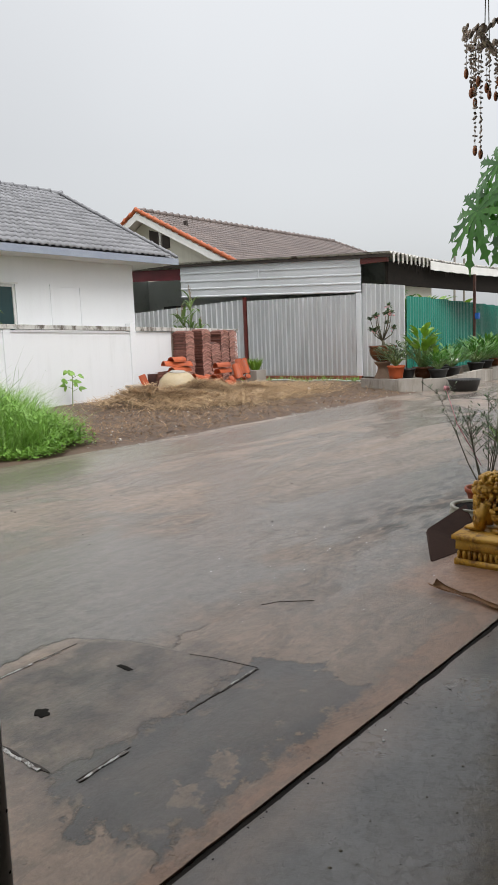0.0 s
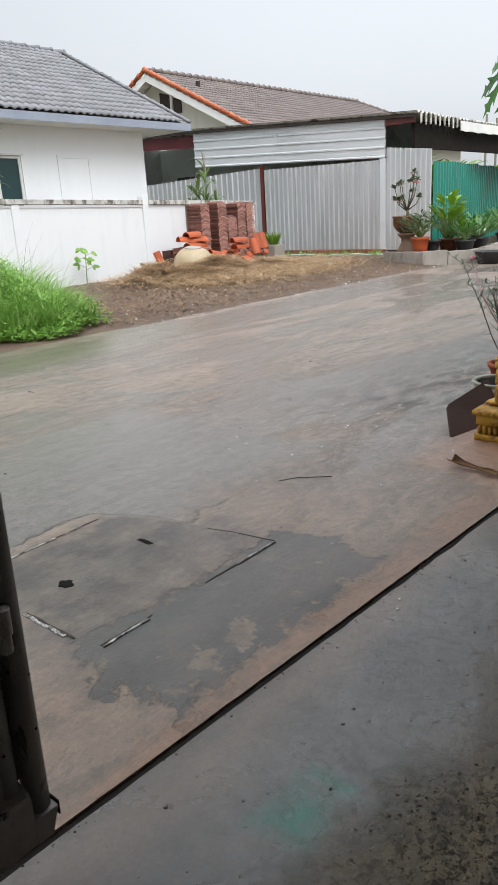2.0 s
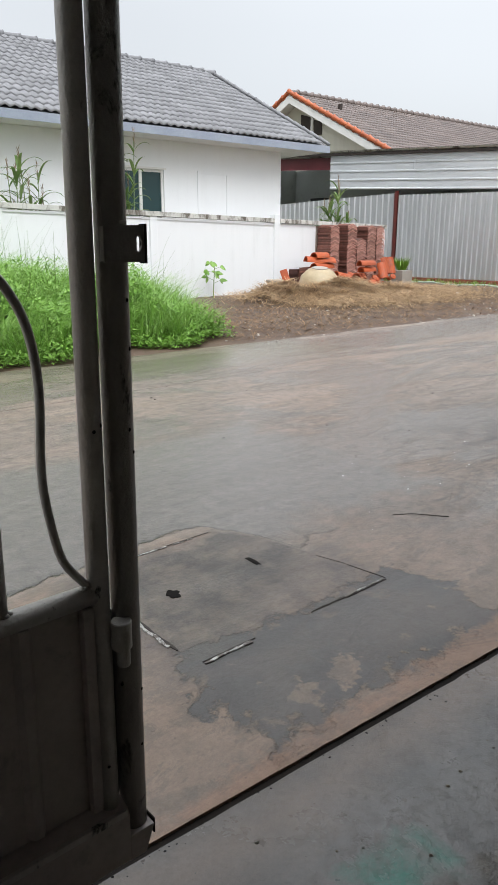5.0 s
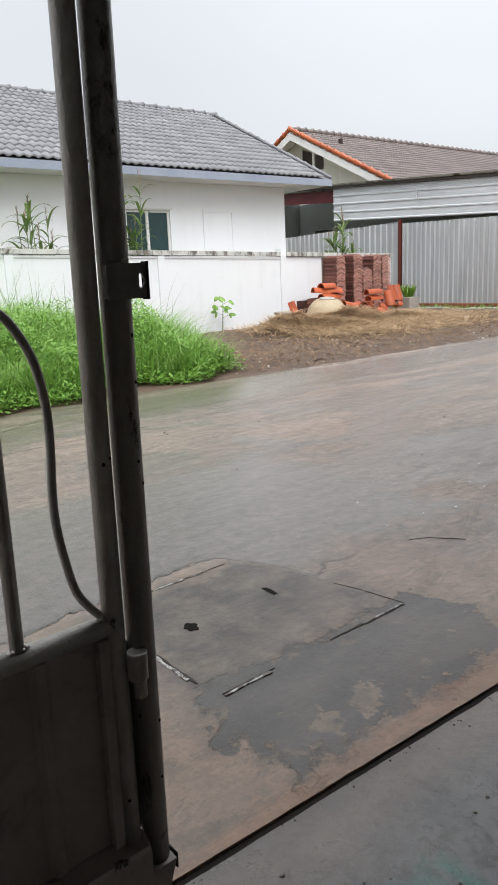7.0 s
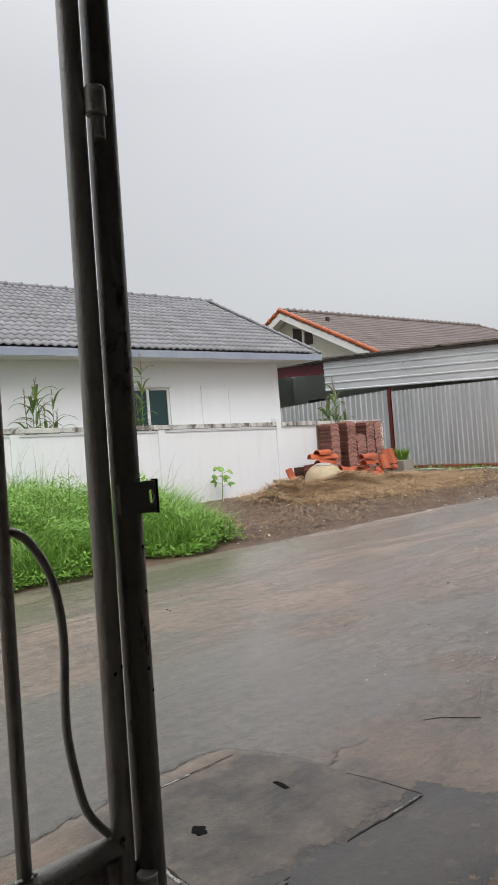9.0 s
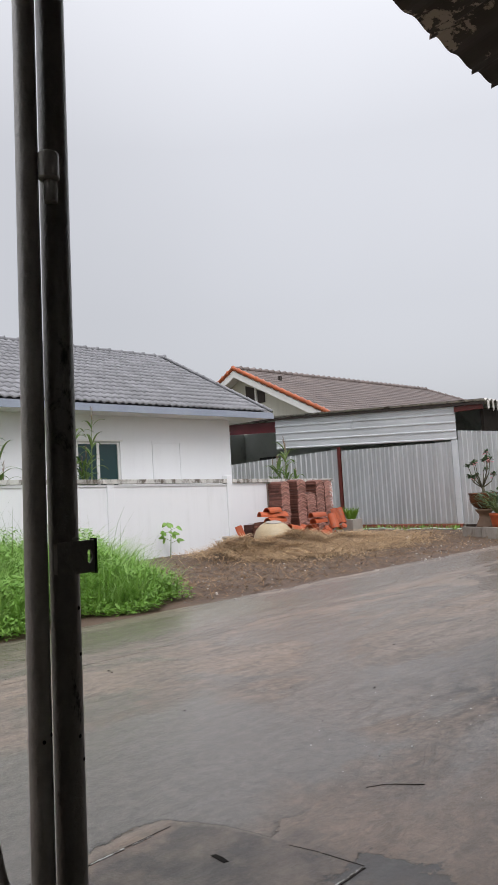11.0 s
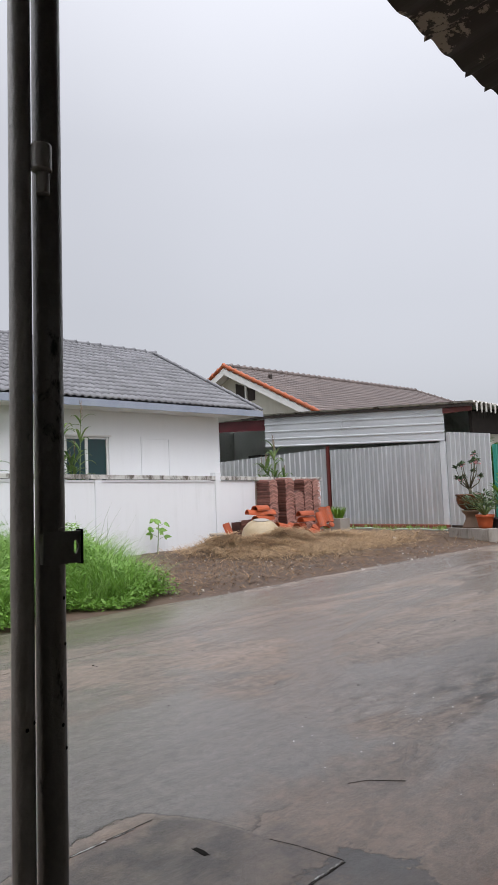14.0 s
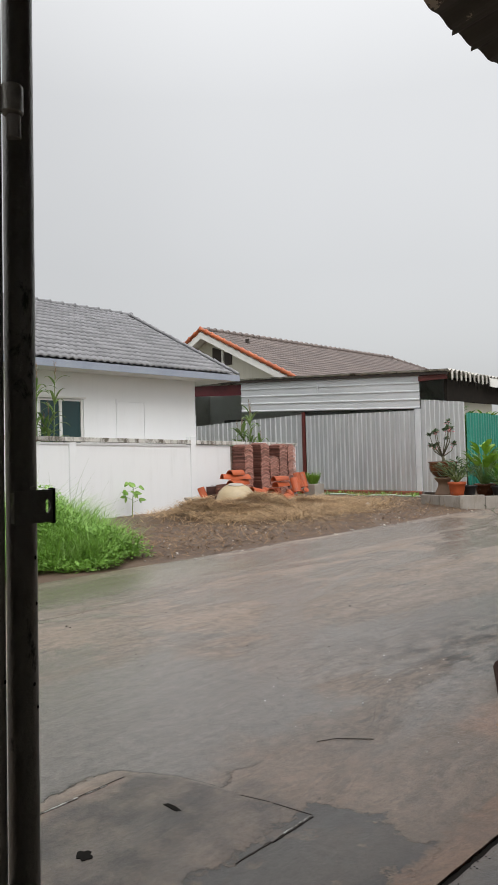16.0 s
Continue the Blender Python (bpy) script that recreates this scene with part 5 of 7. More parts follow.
for (x, y, n, r, h, ln, w, mt, lab) in ((13.5, 6.45, 170, 0.27, 0.36, 0.17, 0.032, GREENLEAF, "spreading strappy-leaved plant in a dark pot"),
                                         (14.3, 6.5, 150, 0.34, 0.40, 0.20, 0.035, GREENLEAF, "spreading strappy-leaved plant in a dark pot"), (16.3, 6.75, 220, 0.55, 0.50, 0.26, 0.04, GREENLEAF, "dense strappy-leaved plant in a dark pot"), (15.5, 7.2, 160, 0.40, 0.5, 0.24, 0.05, GREENLEAF, "dense strappy-leaved plant in a dark pot"), (17.6, 7.0, 240, 0.6, 0.65, 0.28, 0.06, GREENLEAF, "dense strappy-leaved plant in a dark pot"), (18.9, 7.2, 240, 0.6, 0.6, 0.28, 0.06, LIMELEAF, "broad lime-leaved plant in a brown pot"), (20.2, 7.3, 240, 0.6, 0.65, 0.28, 0.06, GREENLEAF, "dense strappy-leaved plant in a dark pot")):
    tp = thing("potted_foliage", (x, y, 0.22), lab, "potted plant", group="pots in the planter")
    pot(tp, (x, y, 0.205), 0.19, 0.21, BROWNGLAZE if mt is LIMELEAF else BLACKPOT)
    leafy(tp, (x, y, 0.38), n, r, h, ln, w, mt, droop=0.45)
paddle_plant(13.68, 6.86, 70, 0.42, 0.95, LIMELEAF, 5, "bushy broad lime-leaved plant in a brown pot")
basin = thing("planter_basin", (13.25, 5.82, 0.0), "dark plastic basin beside the planter", "basin")
bm = bmesh.new()
lathe(bm, (13.25, 5.82, 0.0), [(0.24, 0), (0.30, 0.2), (0.32, 0.22), (0.29, 0.22), (0.24, 0.04), (0.01, 0.04)], 20)
part("bowl", bm, BLACKPOT, basin, smooth=True)
tap = thing("water_valve", (14.9, 6.75, 0.21), "small white pipe valve on the planter", "valve")
bm = bmesh.new()
tube(bm, [(14.9, 6.75, 0.20), (14.9, 6.75, 0.52)], 0.03, 8)
tube(bm, [(14.9, 6.62, 0.52), (14.9, 6.88, 0.52)], 0.045, 8)
part("pipe", bm, TRIM, tap, smooth=True)

# greenery and poles behind the green fence
def banana(at, h, n, seed):
    r = random.Random(seed)
    b = thing("banana_plant", at, "banana plant with broad torn leaves", "plant", group="plants behind the green fence")
    bm = bmesh.new()
    tube(bm, [at, (at[0], at[1], at[2] + h * 0.7)], [0.10, 0.07], 9)
    part("stem", bm, STEM, b, smooth=True)
    lb = bmesh.new()
    for k in range(n):
        a = 2 * math.pi * k / n + r.uniform(-.3, .3)
        leaf(lb, (at[0], at[1], at[2] + h * 0.68), (math.cos(a), math.sin(a), r.uniform(0.8, 1.8)), h * r.uniform(0.45, 0.65), 0.34, 1.5, steps=7)
    tagged(part("foliage", lb, LIMELEAF, b, smooth=True), kind="stuff")


banana((25.5, 11.9, 0), 2.5, 8, 1)
banana((28.0, 11.9, 0), 2.4, 8, 2)
for x, y, s in ((30.5, 14.0, 5), (22.8, 12.2, 6), (34.0, 14.0, 8), (20.6, 10.9, 9), (24.2, 11.6, 12), (27.2, 12.6, 13)):
    tr = thing("shrub", (x, y, 0), "leafy green shrub behind the fence", "shrub", group="plants behind the green fence")
    leafy(tr, (x, y, 0.0), 1000, 1.3, 2.55, 0.32, 0.13, LIMELEAF if s in (6, 12) else GREENLEAF)
for x, y, z in ((30.28, 13.0, 4.44), (31.36, 13.0, 4.36)):
    pole = thing("thin_pole", (x, y, 0), "thin grey upright pole behind the shed", "pole", group="far poles")
    bm = bmesh.new()
    tube(bm, [(x, y, 0), (x, y, z)], 0.05, 8)
    part("shaft", bm, BARK, pole)

# ---- stacks of old roof tiles by the wall ----
cols = [(11.46, 0.27, 1.40), (12.00, 0.29, 1.43), (12.31, 0.31, 1.12), (12.65, 0.28, 1.40), (12.95, 0.28, 1.38)]
for x, w, top in cols:
    st = thing("tile_stack", (x + w / 2, 11.58, 0.05), "tall stack of weathered red clay roof tiles against the wall", "tile stack", group="tile stacks against the wall")
    me = bpy.data.meshes.new("roof_tile")
    tb_ = bmesh.new()
    upper, lower = [], []
    for yy in (0.0, 0.39):
        upper.append([tb_.verts.new((w * 0.97 * k / 8, yy, 0.046 * (0.5 - 0.5 * math.cos(2 * math.pi * k / 8)) + 0.014)) for k in range(9)])
        lower.append([tb_.verts.new((w * 0.97 * k / 8, yy, 0.046 * (0.5 - 0.5 * math.cos(2 * math.pi * k / 8)) - 0.013)) for k in range(9)])
    for k in range(8):
        tb_.faces.new((upper[0][k], upper[0][k + 1], upper[1][k + 1], upper[1][k]))
        tb_.faces.new((upper[0][k + 1], upper[0][k], lower[0][k], lower[0][k + 1]))
    tb_.faces.new((upper[0][0], upper[1][0], lower[1][0], lower[0][0]))
    tb_.normal_update()
    tb_.to_mesh(me)
    tb_.free()
    me.materials.append(TILE_DARK)
    me.materials.append(TILE_EDGE)
    for pl in me.polygons:
        pl.material_index = 1 if pl.normal.y < -0.9 else 0
    z = 0.07
    while z < top - 0.05:
        o = new("roof_tile", me)
        o.parent = st
        o.location = Vector((x + rnd.uniform(-0.012, 0.012), 11.39 + rnd.uniform(-0.018, 0.012), z)) - ORIGIN[st]
        o.rotation_euler = (rnd.uniform(-0.02, 0.02), rnd.uniform(-0.02, 0.02), rnd.uniform(-0.03, 0.03))
        z += 0.034
    # added solid core: shade in the gaps between tiles is put into its colour
    part("stack_core", boxed((x + 0.012, 11.44, 0.03), (x + w - 0.02, 11.77, top - 0.04)), TILE_DARK, st, "solid dark core standing in for the shade between the tiles")


def loose_tile(at, turn, material, label):
    t = bmesh.new()
    half = [t.verts.new(Vector((0.11 * math.cos(a), y, 0.11 * math.sin(a)))) for y in (0, 0.36) for a in (math.pi * k / 8 for k in range(9))]
    inner = [t.verts.new(Vector((0.095 * math.cos(a), y, 0.095 * math.sin(a)))) for y in (0, 0.36) for a in (math.pi * k / 8 for k in range(9))]
    for k in range(8):
        t.faces.new((half[k], half[k + 1], half[10 + k], half[9 + k]))
        t.faces.new((inner[k + 1], inner[k], inner[9 + k], inner[10 + k]))
        t.faces.new((half[k + 1], half[k], inner[k], inner[k + 1]))
        t.faces.new((half[9 + k], half[10 + k], inner[10 + k], inner[9 + k]))
    ob = solo("ridge_tile", t, material, label, "roof tile", group="loose ridge tiles", smooth=False)
    ob.matrix_basis = Matrix.Translation(at) @ Euler(turn).to_matrix().to_4x4()


for at, turn in (((11.10, 11.16, 0.73), (0, 0, 1.55)), ((11.27, 11.14, 0.63), (0, 0, 1.5)), ((11.22, 11.14, 0.52), (0, 0, 1.62)), ((10.95, 11.15, 0.62), (0.1, 0, 1.2)), ((11.05, 11.12, 0.52), (0, 0, 1.6)), ((11.25, 11.1, 0.60), (0.1, 0.2, 1.4)), ((11.6, 11.0, 0.28), (0.2, 0, 1.5)), ((12.35, 10.95, 0.42), (0, 0.1, 1.5)), ((12.30, 10.9, 0.55), (0, 0.1, 1.3)),
                 ((12.75, 10.9, 0.35), (1.2, 0.1, 0.3)), ((12.98, 10.95, 0.35), (1.25, 0.1, 0.2)), ((12.6, 10.85, 0.25), (1.1, 0.1, -0.2)), ((11.95, 10.9, 0.20), (0.4, 0.1, 0.8)), ((12.2, 10.8, 0.16), (0, 0, 1.9)), ((9.95, 11.1, 0.16), (1.2, 0, 0.5)), ((11.75, 10.85, 0.22), (0.3, 0, 2.2))):
    loose_tile(at, turn, TERRACOTTA, "loose orange clay ridge tile in a heap by the wall")
low = thing("tile_stack", (10.7, 11.4, 0.05), "low stack of dark clay roof tiles", "tile stack", group="tile stacks against the wall")
sv, sf = tile_shape(0.62, 0.3, 0.012)
me = bpy.data.meshes.new("roof_tile")
me.from_pydata(sv.tolist(), [], sf)
me.materials.append(TILE_DARK)
for k in range(14):
    o = new("roof_tile", me)
    o.parent = low
    o.location = Vector((10.40 + rnd.uniform(-0.02, 0.02), 11.25 + rnd.uniform(-0.02, 0.02), 0.06 + 0.035 * k)) - ORIGIN[low]
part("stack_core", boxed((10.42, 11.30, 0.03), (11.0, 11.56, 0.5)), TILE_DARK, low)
support = thing("tile_pile", (11.9, 11.1, 0.05), "heap of broken terracotta under the tile stacks", "rubble")
for k in range(40):
    bm = bmesh.new()
    cx, cy, cz = rnd.uniform(10.9, 13.0), rnd.uniform(10.85, 11.3), rnd.uniform(0.06, 0.34)
    ball(bm, (cx, cy, cz), rnd.uniform(0.06, 0.12), (1, 0.9, 0.45), 1, Euler((rnd.uniform(-1, 1), rnd.uniform(-1, 1), rnd.uniform(0, 3))).to_matrix().to_4x4())
    part("shard", bm, TERRACOTTA if k % 3 else TILE_OLD, support)
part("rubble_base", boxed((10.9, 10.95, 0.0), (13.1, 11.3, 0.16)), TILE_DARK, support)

jar = thing("ochre_jar", (10.72, 10.95, 0.10), "big pale ochre clay jar lying mouth down", "jar")
bm = bmesh.new()
lathe(bm, (10.68, 10.95, 0.05), [(0.35, 0), (0.40, 0.10), (0.41, 0.20), (0.37, 0.33), (0.28, 0.43), (0.17, 0.49), (0.155, 0.495), (0.14, 0.48), (0.02, 0.48)], 30, Euler((0.12, -0.08, 0)).to_matrix())
part("body", bm, OCHRE, jar, smooth=True)
bm = bmesh.new()
lathe(bm, (10.68, 10.95, 0.05), [(0.160, 0.497), (0.175, 0.495), (0.155, 0.505), (0.08, 0.508), (0.02, 0.508)], 24, Euler((0.12, -0.08, 0)).to_matrix())
part("base_ring", bm, BLOCK, jar, "grey cement ring on the base", smooth=True)
for k in range(3):
    bm = bmesh.new()
    a = -2.25 + 0.22 * k
    ball(bm, (10.68 + 0.385 * math.cos(a), 10.95 + 0.385 * math.sin(a), 0.27), 0.04, (0.8, 0.8, 1.4), 2)
    part("paint_mark", bm, YELLOW, jar, "faded yellow paint mark", smooth=True)
urn = thing("small_clay_urn", (9.47, 10.95, 0.06), "small grey-brown clay urn by the straw", "pot")
bm = bmesh.new()
lathe(bm, (9.47, 10.95, 0.05), [(0.10, 0), (0.15, 0.12), (0.13, 0.22), (0.17, 0.27), (0.17, 0.30), (0.14, 0.30), (0.10, 0.26), (0.01, 0.26)], 18)
part("body", bm, surface("grey_clay", (0.26, 0.23, 0.19), (0.34, 0.30, 0.25), 8, 0.6, 0.1, 0.2), urn, smooth=True)
box_plant = thing("boxed_grass_plant", (13.55, 11.0, 0.05), "tuft of bright grass in a square cement pot", "potted plant")
part("pot", boxed((13.25, 10.85, 0.03), (13.62, 11.2, 0.42)), BLOCK, box_plant, bevel=0.015)
bm = bmesh.new()
for k in range(150):
    a = rnd.uniform(0, 6.28)
    leaf(bm, (13.44 + 0.12 * math.cos(a) * rnd.random(), 11.03 + 0.12 * math.sin(a) * rnd.random(), 0.41), (0.6 * math.cos(a), 0.6 * math.sin(a), 1.3), rnd.uniform(0.2, 0.36), 0.02, 0.7, steps=3)
tagged(part("grass_tuft", bm, LIMELEAF, box_plant), kind="stuff")

# ---- plants along the wall ----
def strip_mesh(count, place, length, width, lean, droop, seed, steps=3, lowest=0.1):
    """Many narrow blades as one mesh: arrays of places and faces."""
    r = np.random.RandomState(seed)
    base = place(r, count)
    ln = length(base, r, count)
    az = r.uniform(0, 2 * np.pi, count)
    tilt = lean * r.uniform(lowest, 1.0, count)
    dirs = np.stack([np.cos(az) * np.sin(tilt), np.sin(az) * np.sin(tilt), np.cos(tilt)], 1)
    side = np.stack([-np.sin(az + r.uniform(-1, 1, count)), np.cos(az), np.zeros(count)], 1)
    side /= np.linalg.norm(side, axis=1)[:, None]
    w = width * r.uniform(0.6, 1.3, count)
    rows = []
    p = base.copy()
    for k in range(steps + 1):
        taper = (1 - (k / steps) ** 1.6) * 0.95 + 0.05
        rows.append(p - side * (w * taper * 0.5)[:, None])
        rows.append(p + side * (w * taper * 0.5)[:, None])
        d = dirs + np.stack([np.cos(az), np.sin(az), -np.ones(count)], 1) * (droop * ((k + 0.5) / steps) ** 1.5)
        d /= np.linalg.norm(d, axis=1)[:, None]
        p = p + d * (ln / steps)[:, None]
    v = np.stack(rows, 1).reshape(-1, 3)
    m = 2 * (steps + 1)
    q = np.concatenate([np.array([[2 * k, 2 * k + 1, 2 * k + 3, 2 * k + 2]]) for k in range(steps)])
    f = (q[None] + (np.arange(count) * m)[:, None, None]).reshape(-1, 4)
    return v, f


def edge_y(x):
    """Front line of the grass."""
    return 6.70 + 0.16 * np.sin(x * 2.1) + 0.10 * np.sin(x * 5.3 + 1) + np.clip(x - 4.5, 0, 2) * 0.55


def edge_x(y):
    return 5.05 + 0.35 * np.clip((y - 6.7) / 1.5, 0, 1) - 0.15 * np.clip((y - 9.0), 0, 2) + 0.12 * np.sin(y * 3.1)


def in_patch(r, n, y0=0.0, y1=11.6):
    out = []
    total = 0
    while total < n:
        x = r.uniform(-1.0, 5.7, 2 * n)
        y = r.uniform(6.5, y1, 2 * n)
        ok = (y > edge_y(x) + y0) & (x < edge_x(y))
        pts = np.stack([x[ok], y[ok], np.zeros(ok.sum())], 1)
        out.append(pts)
        total += len(pts)
    return np.concatenate(out)[:n]


def tall(base, r, n):
    back = np.clip((base[:, 1] - edge_y(base[:, 0])) / 2.2, 0, 1)
    rim = np.clip((edge_x(base[:, 1]) - base[:, 0]) / 0.35, 0.65, 1)
    clump = 0.75 + 0.35 * np.sin(base[:, 0] * 3.3 + base[:, 1] * 1.7) * np.sin(base[:, 1] * 2.9)
    return (0.44 + 0.62 * back * rim * clump) * r.uniform(0.65, 1.25, n)


v, f = strip_mesh(46000, lambda r, n: in_patch(r, n, 0.22), tall, 0.014, 0.6, 0.8, 3)
tagged(piece("tall_grass", v, f, GRASS, None), "fresh green tall grass on the verge", "grass", kind="stuff")
v, f = strip_mesh(600, lambda r, n: in_patch(r, n, 0.9), lambda b, r, n: tall(b, r, n) * 1.3, 0.009, 0.35, 0.4, 5, 4)
tagged(piece("seeding_grass", v, f, REED, None), "pale seeding grass stalks above the verge", "grass", kind="stuff")


def weeds(count, seed):
    """Low leafy creeper along the road: small pointed leaves piled up in a mat."""
    r = np.random.RandomState(seed)
    base = in_patch(r, count)
    depth = base[:, 1] - edge_y(base[:, 0])
    keep = r.uniform(0, 1, count) < np.clip(1.35 - depth / 3.6, 0.15, 1)
    base, depth = base[keep], depth[keep]
    n = len(base)
    inner = np.minimum(depth, (edge_x(base[:, 1]) - base[:, 0]) * 1.3)
    top = (0.10 + 0.58 * np.clip(inner / 0.9, 0, 1) ** 0.7) * (0.85 + 0.5 * np.sin(base[:, 0] * 4.1) * np.sin(base[:, 1] * 3.7 + 1))
    base[:, 2] = np.abs(top) * r.uniform(0.25, 1.0, n)
    az = r.uniform(0, 2 * np.pi, n)
    el = r.uniform(-0.5, 0.9, n)
    d = np.stack([np.cos(az) * np.cos(el), np.sin(az) * np.cos(el), np.sin(el)], 1)
    s = np.stack([-np.sin(az), np.cos(az), r.uniform(-.5, .5, n)], 1)
    ln, w = r.uniform(0.03, 0.075, n)[:, None], r.uniform(0.006, 0.014, n)[:, None]
    v = np.stack([base, base + d * ln * 0.45 - s * w, base + d * ln, base + d * ln * 0.45 + s * w], 1).reshape(-1, 3)
    f = np.arange(4 * n).reshape(-1, 4)
    return v, f


v, f = weeds(190000, 11)
tagged(piece("low_weeds", v, f, HERB, None), "mat of small-leaved green weeds at the road's edge", "weeds", kind="stuff")
broad = thing("broad_weed", (2.9, 9.4, 0.1), "bright broad-leaved weed among the grass", "plant")
leafy(broad, (2.9, 9.4, 0.15), 40, 0.35, 0.75, 0.30, 0.10, LIMELEAF)

sap = thing("sapling", (8.36, 11.45, 0.05), "young leafy sapling growing in front of the wall", "plant")
bm, lb = bmesh.new(), bmesh.new()
tube(bm, [(8.36, 11.45, 0.0), (8.38, 11.45, 0.3), (8.40, 11.44, 0.66)], [0.011, 0.009, 0.005], 7)
sr = random.Random(17)
for k in range(8):
    z = 0.30 + 0.05 * k
    a = k * 2.4
    tip = Vector((8.38 + 0.15 * math.cos(a), 11.45 + 0.07 * math.sin(a), z + 0.05 + sr.uniform(-0.03, 0.03)))
    tube(bm, [(8.38, 11.45, z), tip], [0.005, 0.003], 5)
    for j in range(3):
        b = a + (j - 1) * 0.8
        leaf(lb, tip, (math.cos(b), 0.5 * math.sin(b) - 0.35, sr.uniform(-0.7, 0.25)), sr.uniform(0.09, 0.15), sr.uniform(0.055, 0.080), 0.6, fold=0.15, steps=4, up=Vector((0, -1, 0.4)))
part("stem", bm, STEM, sap)
tagged(part("foliage", lb, HERB, sap, smooth=True), kind="stuff")


def reed(x, y, base, top, n, seed, plume):
    r = random.Random(seed)
    g = thing("reed_clump", (x, y, base), "tall reed stalks with arching leaves and seed plumes", "reed", group="reeds behind the wall")
    sb, lb, pb = bmesh.new(), bmesh.new(), bmesh.new()
    for k in range(n):
        bx, by = x + r.uniform(-0.3, 0.3), y + r.uniform(-0.12, 0.12)
        h = (top - base) * r.uniform(0.65, 1.0)
        tip = Vector((bx + r.uniform(-.15, .15), by + r.uniform(-.1, .1), base + h))
        tube(sb, [(bx, by, base), Vector((bx, by, base)).lerp(tip, 0.5), tip], [0.013, 0.010, 0.005], 6)
        for j in range(10):
            s = r.uniform(0.45, 0.95)
            p = Vector((bx, by, base)).lerp(tip, s)
            a = r.uniform(0, 6.28)
            leaf(lb, p, (math.cos(a), 0.4 * math.sin(a), r.uniform(0.7, 1.6)), r.uniform(0.30, 0.58), 0.058, 2.1, steps=6)
        if plume:
            for j in range(16):
                leaf(pb, tip - Vector((0, 0, 0.02 * j - 0.12)), (r.uniform(-.5, .5), r.uniform(-.5, .5), 1), 0.10, 0.016, 0.3, steps=2)
    tagged(part("stem_mass", sb, STEM, g), kind="stuff")
    tagged(part("foliage", lb, REED, g, smooth=True), kind="stuff")
    if plume:
        tagged(part("plume_tuft", pb, PLUME, g, "brownish seed plumes"), kind="stuff")
    else:
        pb.free()


reed(5.25, 12.3, 0.0, 2.35, 9, 1, True)
reed(6.95, 12.25, 0.0, 2.85, 6, 2, True)
reed(12.5, 12.3, 0.0, 2.35, 8, 3, True)

# ---- straw heap and litter ----
def heap_place(r, n):
    x = np.concatenate([r.normal(9.4, 0.62, n // 2), r.normal(11.3, 0.95, n - n // 2)])
    y = r.normal(9.60, 0.68, n)
    z = np.array([bank(a, b) for a, b in zip(x, y)]) + r.uniform(0.0, 0.07, n) + 0.012 + 0.19 * np.clip(np.sin(x * 4.1 + 0.6) * np.sin(y * 3.3 + x) + 0.5 * np.sin(x * 9.7 + 2.0) * np.sin(y * 8.3) + 0.30, 0, 1) * np.exp(-((y - 9.9) / 0.5) ** 2) * np.clip((12.6 - x) / 1.5, 0, 1)
    return np.stack([x, np.clip(y, 7.0, 11.0), z], 1)


v, f = strip_mesh(36000, heap_place, lambda b, r, n: r.uniform(0.10, 0.40, n), 0.014, 1.85, 0.55, 21, 4, 0.56)
tagged(piece("straw_heap", v, f, STRAW, None), "heap of wet brown cut straw before the wall", "straw", kind="stuff")


def litter_place(r, n):
    x, y = 5.0 + 8.5 * r.beta(1.0, 1.35, n), 6.6 + 3.6 * r.beta(1.3, 1.6, n)
    z = np.array([bank(a, b) for a, b in zip(x, y)]) + 0.008
    return np.stack([x, y, z], 1)


v, f = strip_mesh(9000, litter_place, lambda b, r, n: r.uniform(0.05, 0.18, n), 0.013, 1.5, 0.2, 23, 2, 0.7)
tagged(piece("straw_litter", v, f, LITTER, None), "scattered straw and clippings on the soil", "straw", kind="stuff")
bm = bmesh.new()
r = random.Random(4)
for k in range(380):
    x, y = r.uniform(4.9, 14.6), 6.5 + 3.4 * r.random() ** 1.5
    s = r.uniform(0.008, 0.024)
    ball(bm, (x, y, bank(x, y) + s * 0.3), s, (1, r.uniform(0.6, 1), r.uniform(0.4, 0.7)), 1, Euler((0, 0, r.uniform(0, 3))).to_matrix().to_4x4())
solo("gravel", bm, STONE, "small pale stones scattered on the soil", "gravel", "stuff")
bm = bmesh.new()
ball(bm, (12.3, 8.75, bank(12.3, 8.75) + 0.03), 0.06, (1.2, 0.8, 0.6), 2)
solo("pale_stone", bm, TRIM, "white stone lying on the soil by the gate", "stone")
bm = bmesh.new()
for k in range(40):
    x, y = r.uniform(0.9, 7.5), r.uniform(2.9, 6.2)
    s = r.uniform(0.004, 0.010)
    ball(bm, (x, y, 0.004), s, (1, 0.8, 0.5), 1)
solo("road_grit", bm, DARKWOOD, "dark wet grit on the road", "grit", "stuff")
for k, (x, y) in enumerate(((1.66, 1.46), (1.71, 1.48))):
    bm = bmesh.new()
    ball(bm, (x, y, 0.006), 0.0045, (1, 1, 0.4), 1)
    solo("pale_pebble", bm, TRIM, "tiny pale pebble on the carport floor", "pebble", group="pebbles on the floor")

# crumbs of soil and moss that have gathered on the carport floor
ico = bmesh.new()
bmesh.ops.create_icosphere(ico, subdivisions=1, radius=1)
ico_v, ico_f = np.array([v.co for v in ico.verts]), np.array([[v.index for v in f.verts] for f in ico.faces])
ico.free()


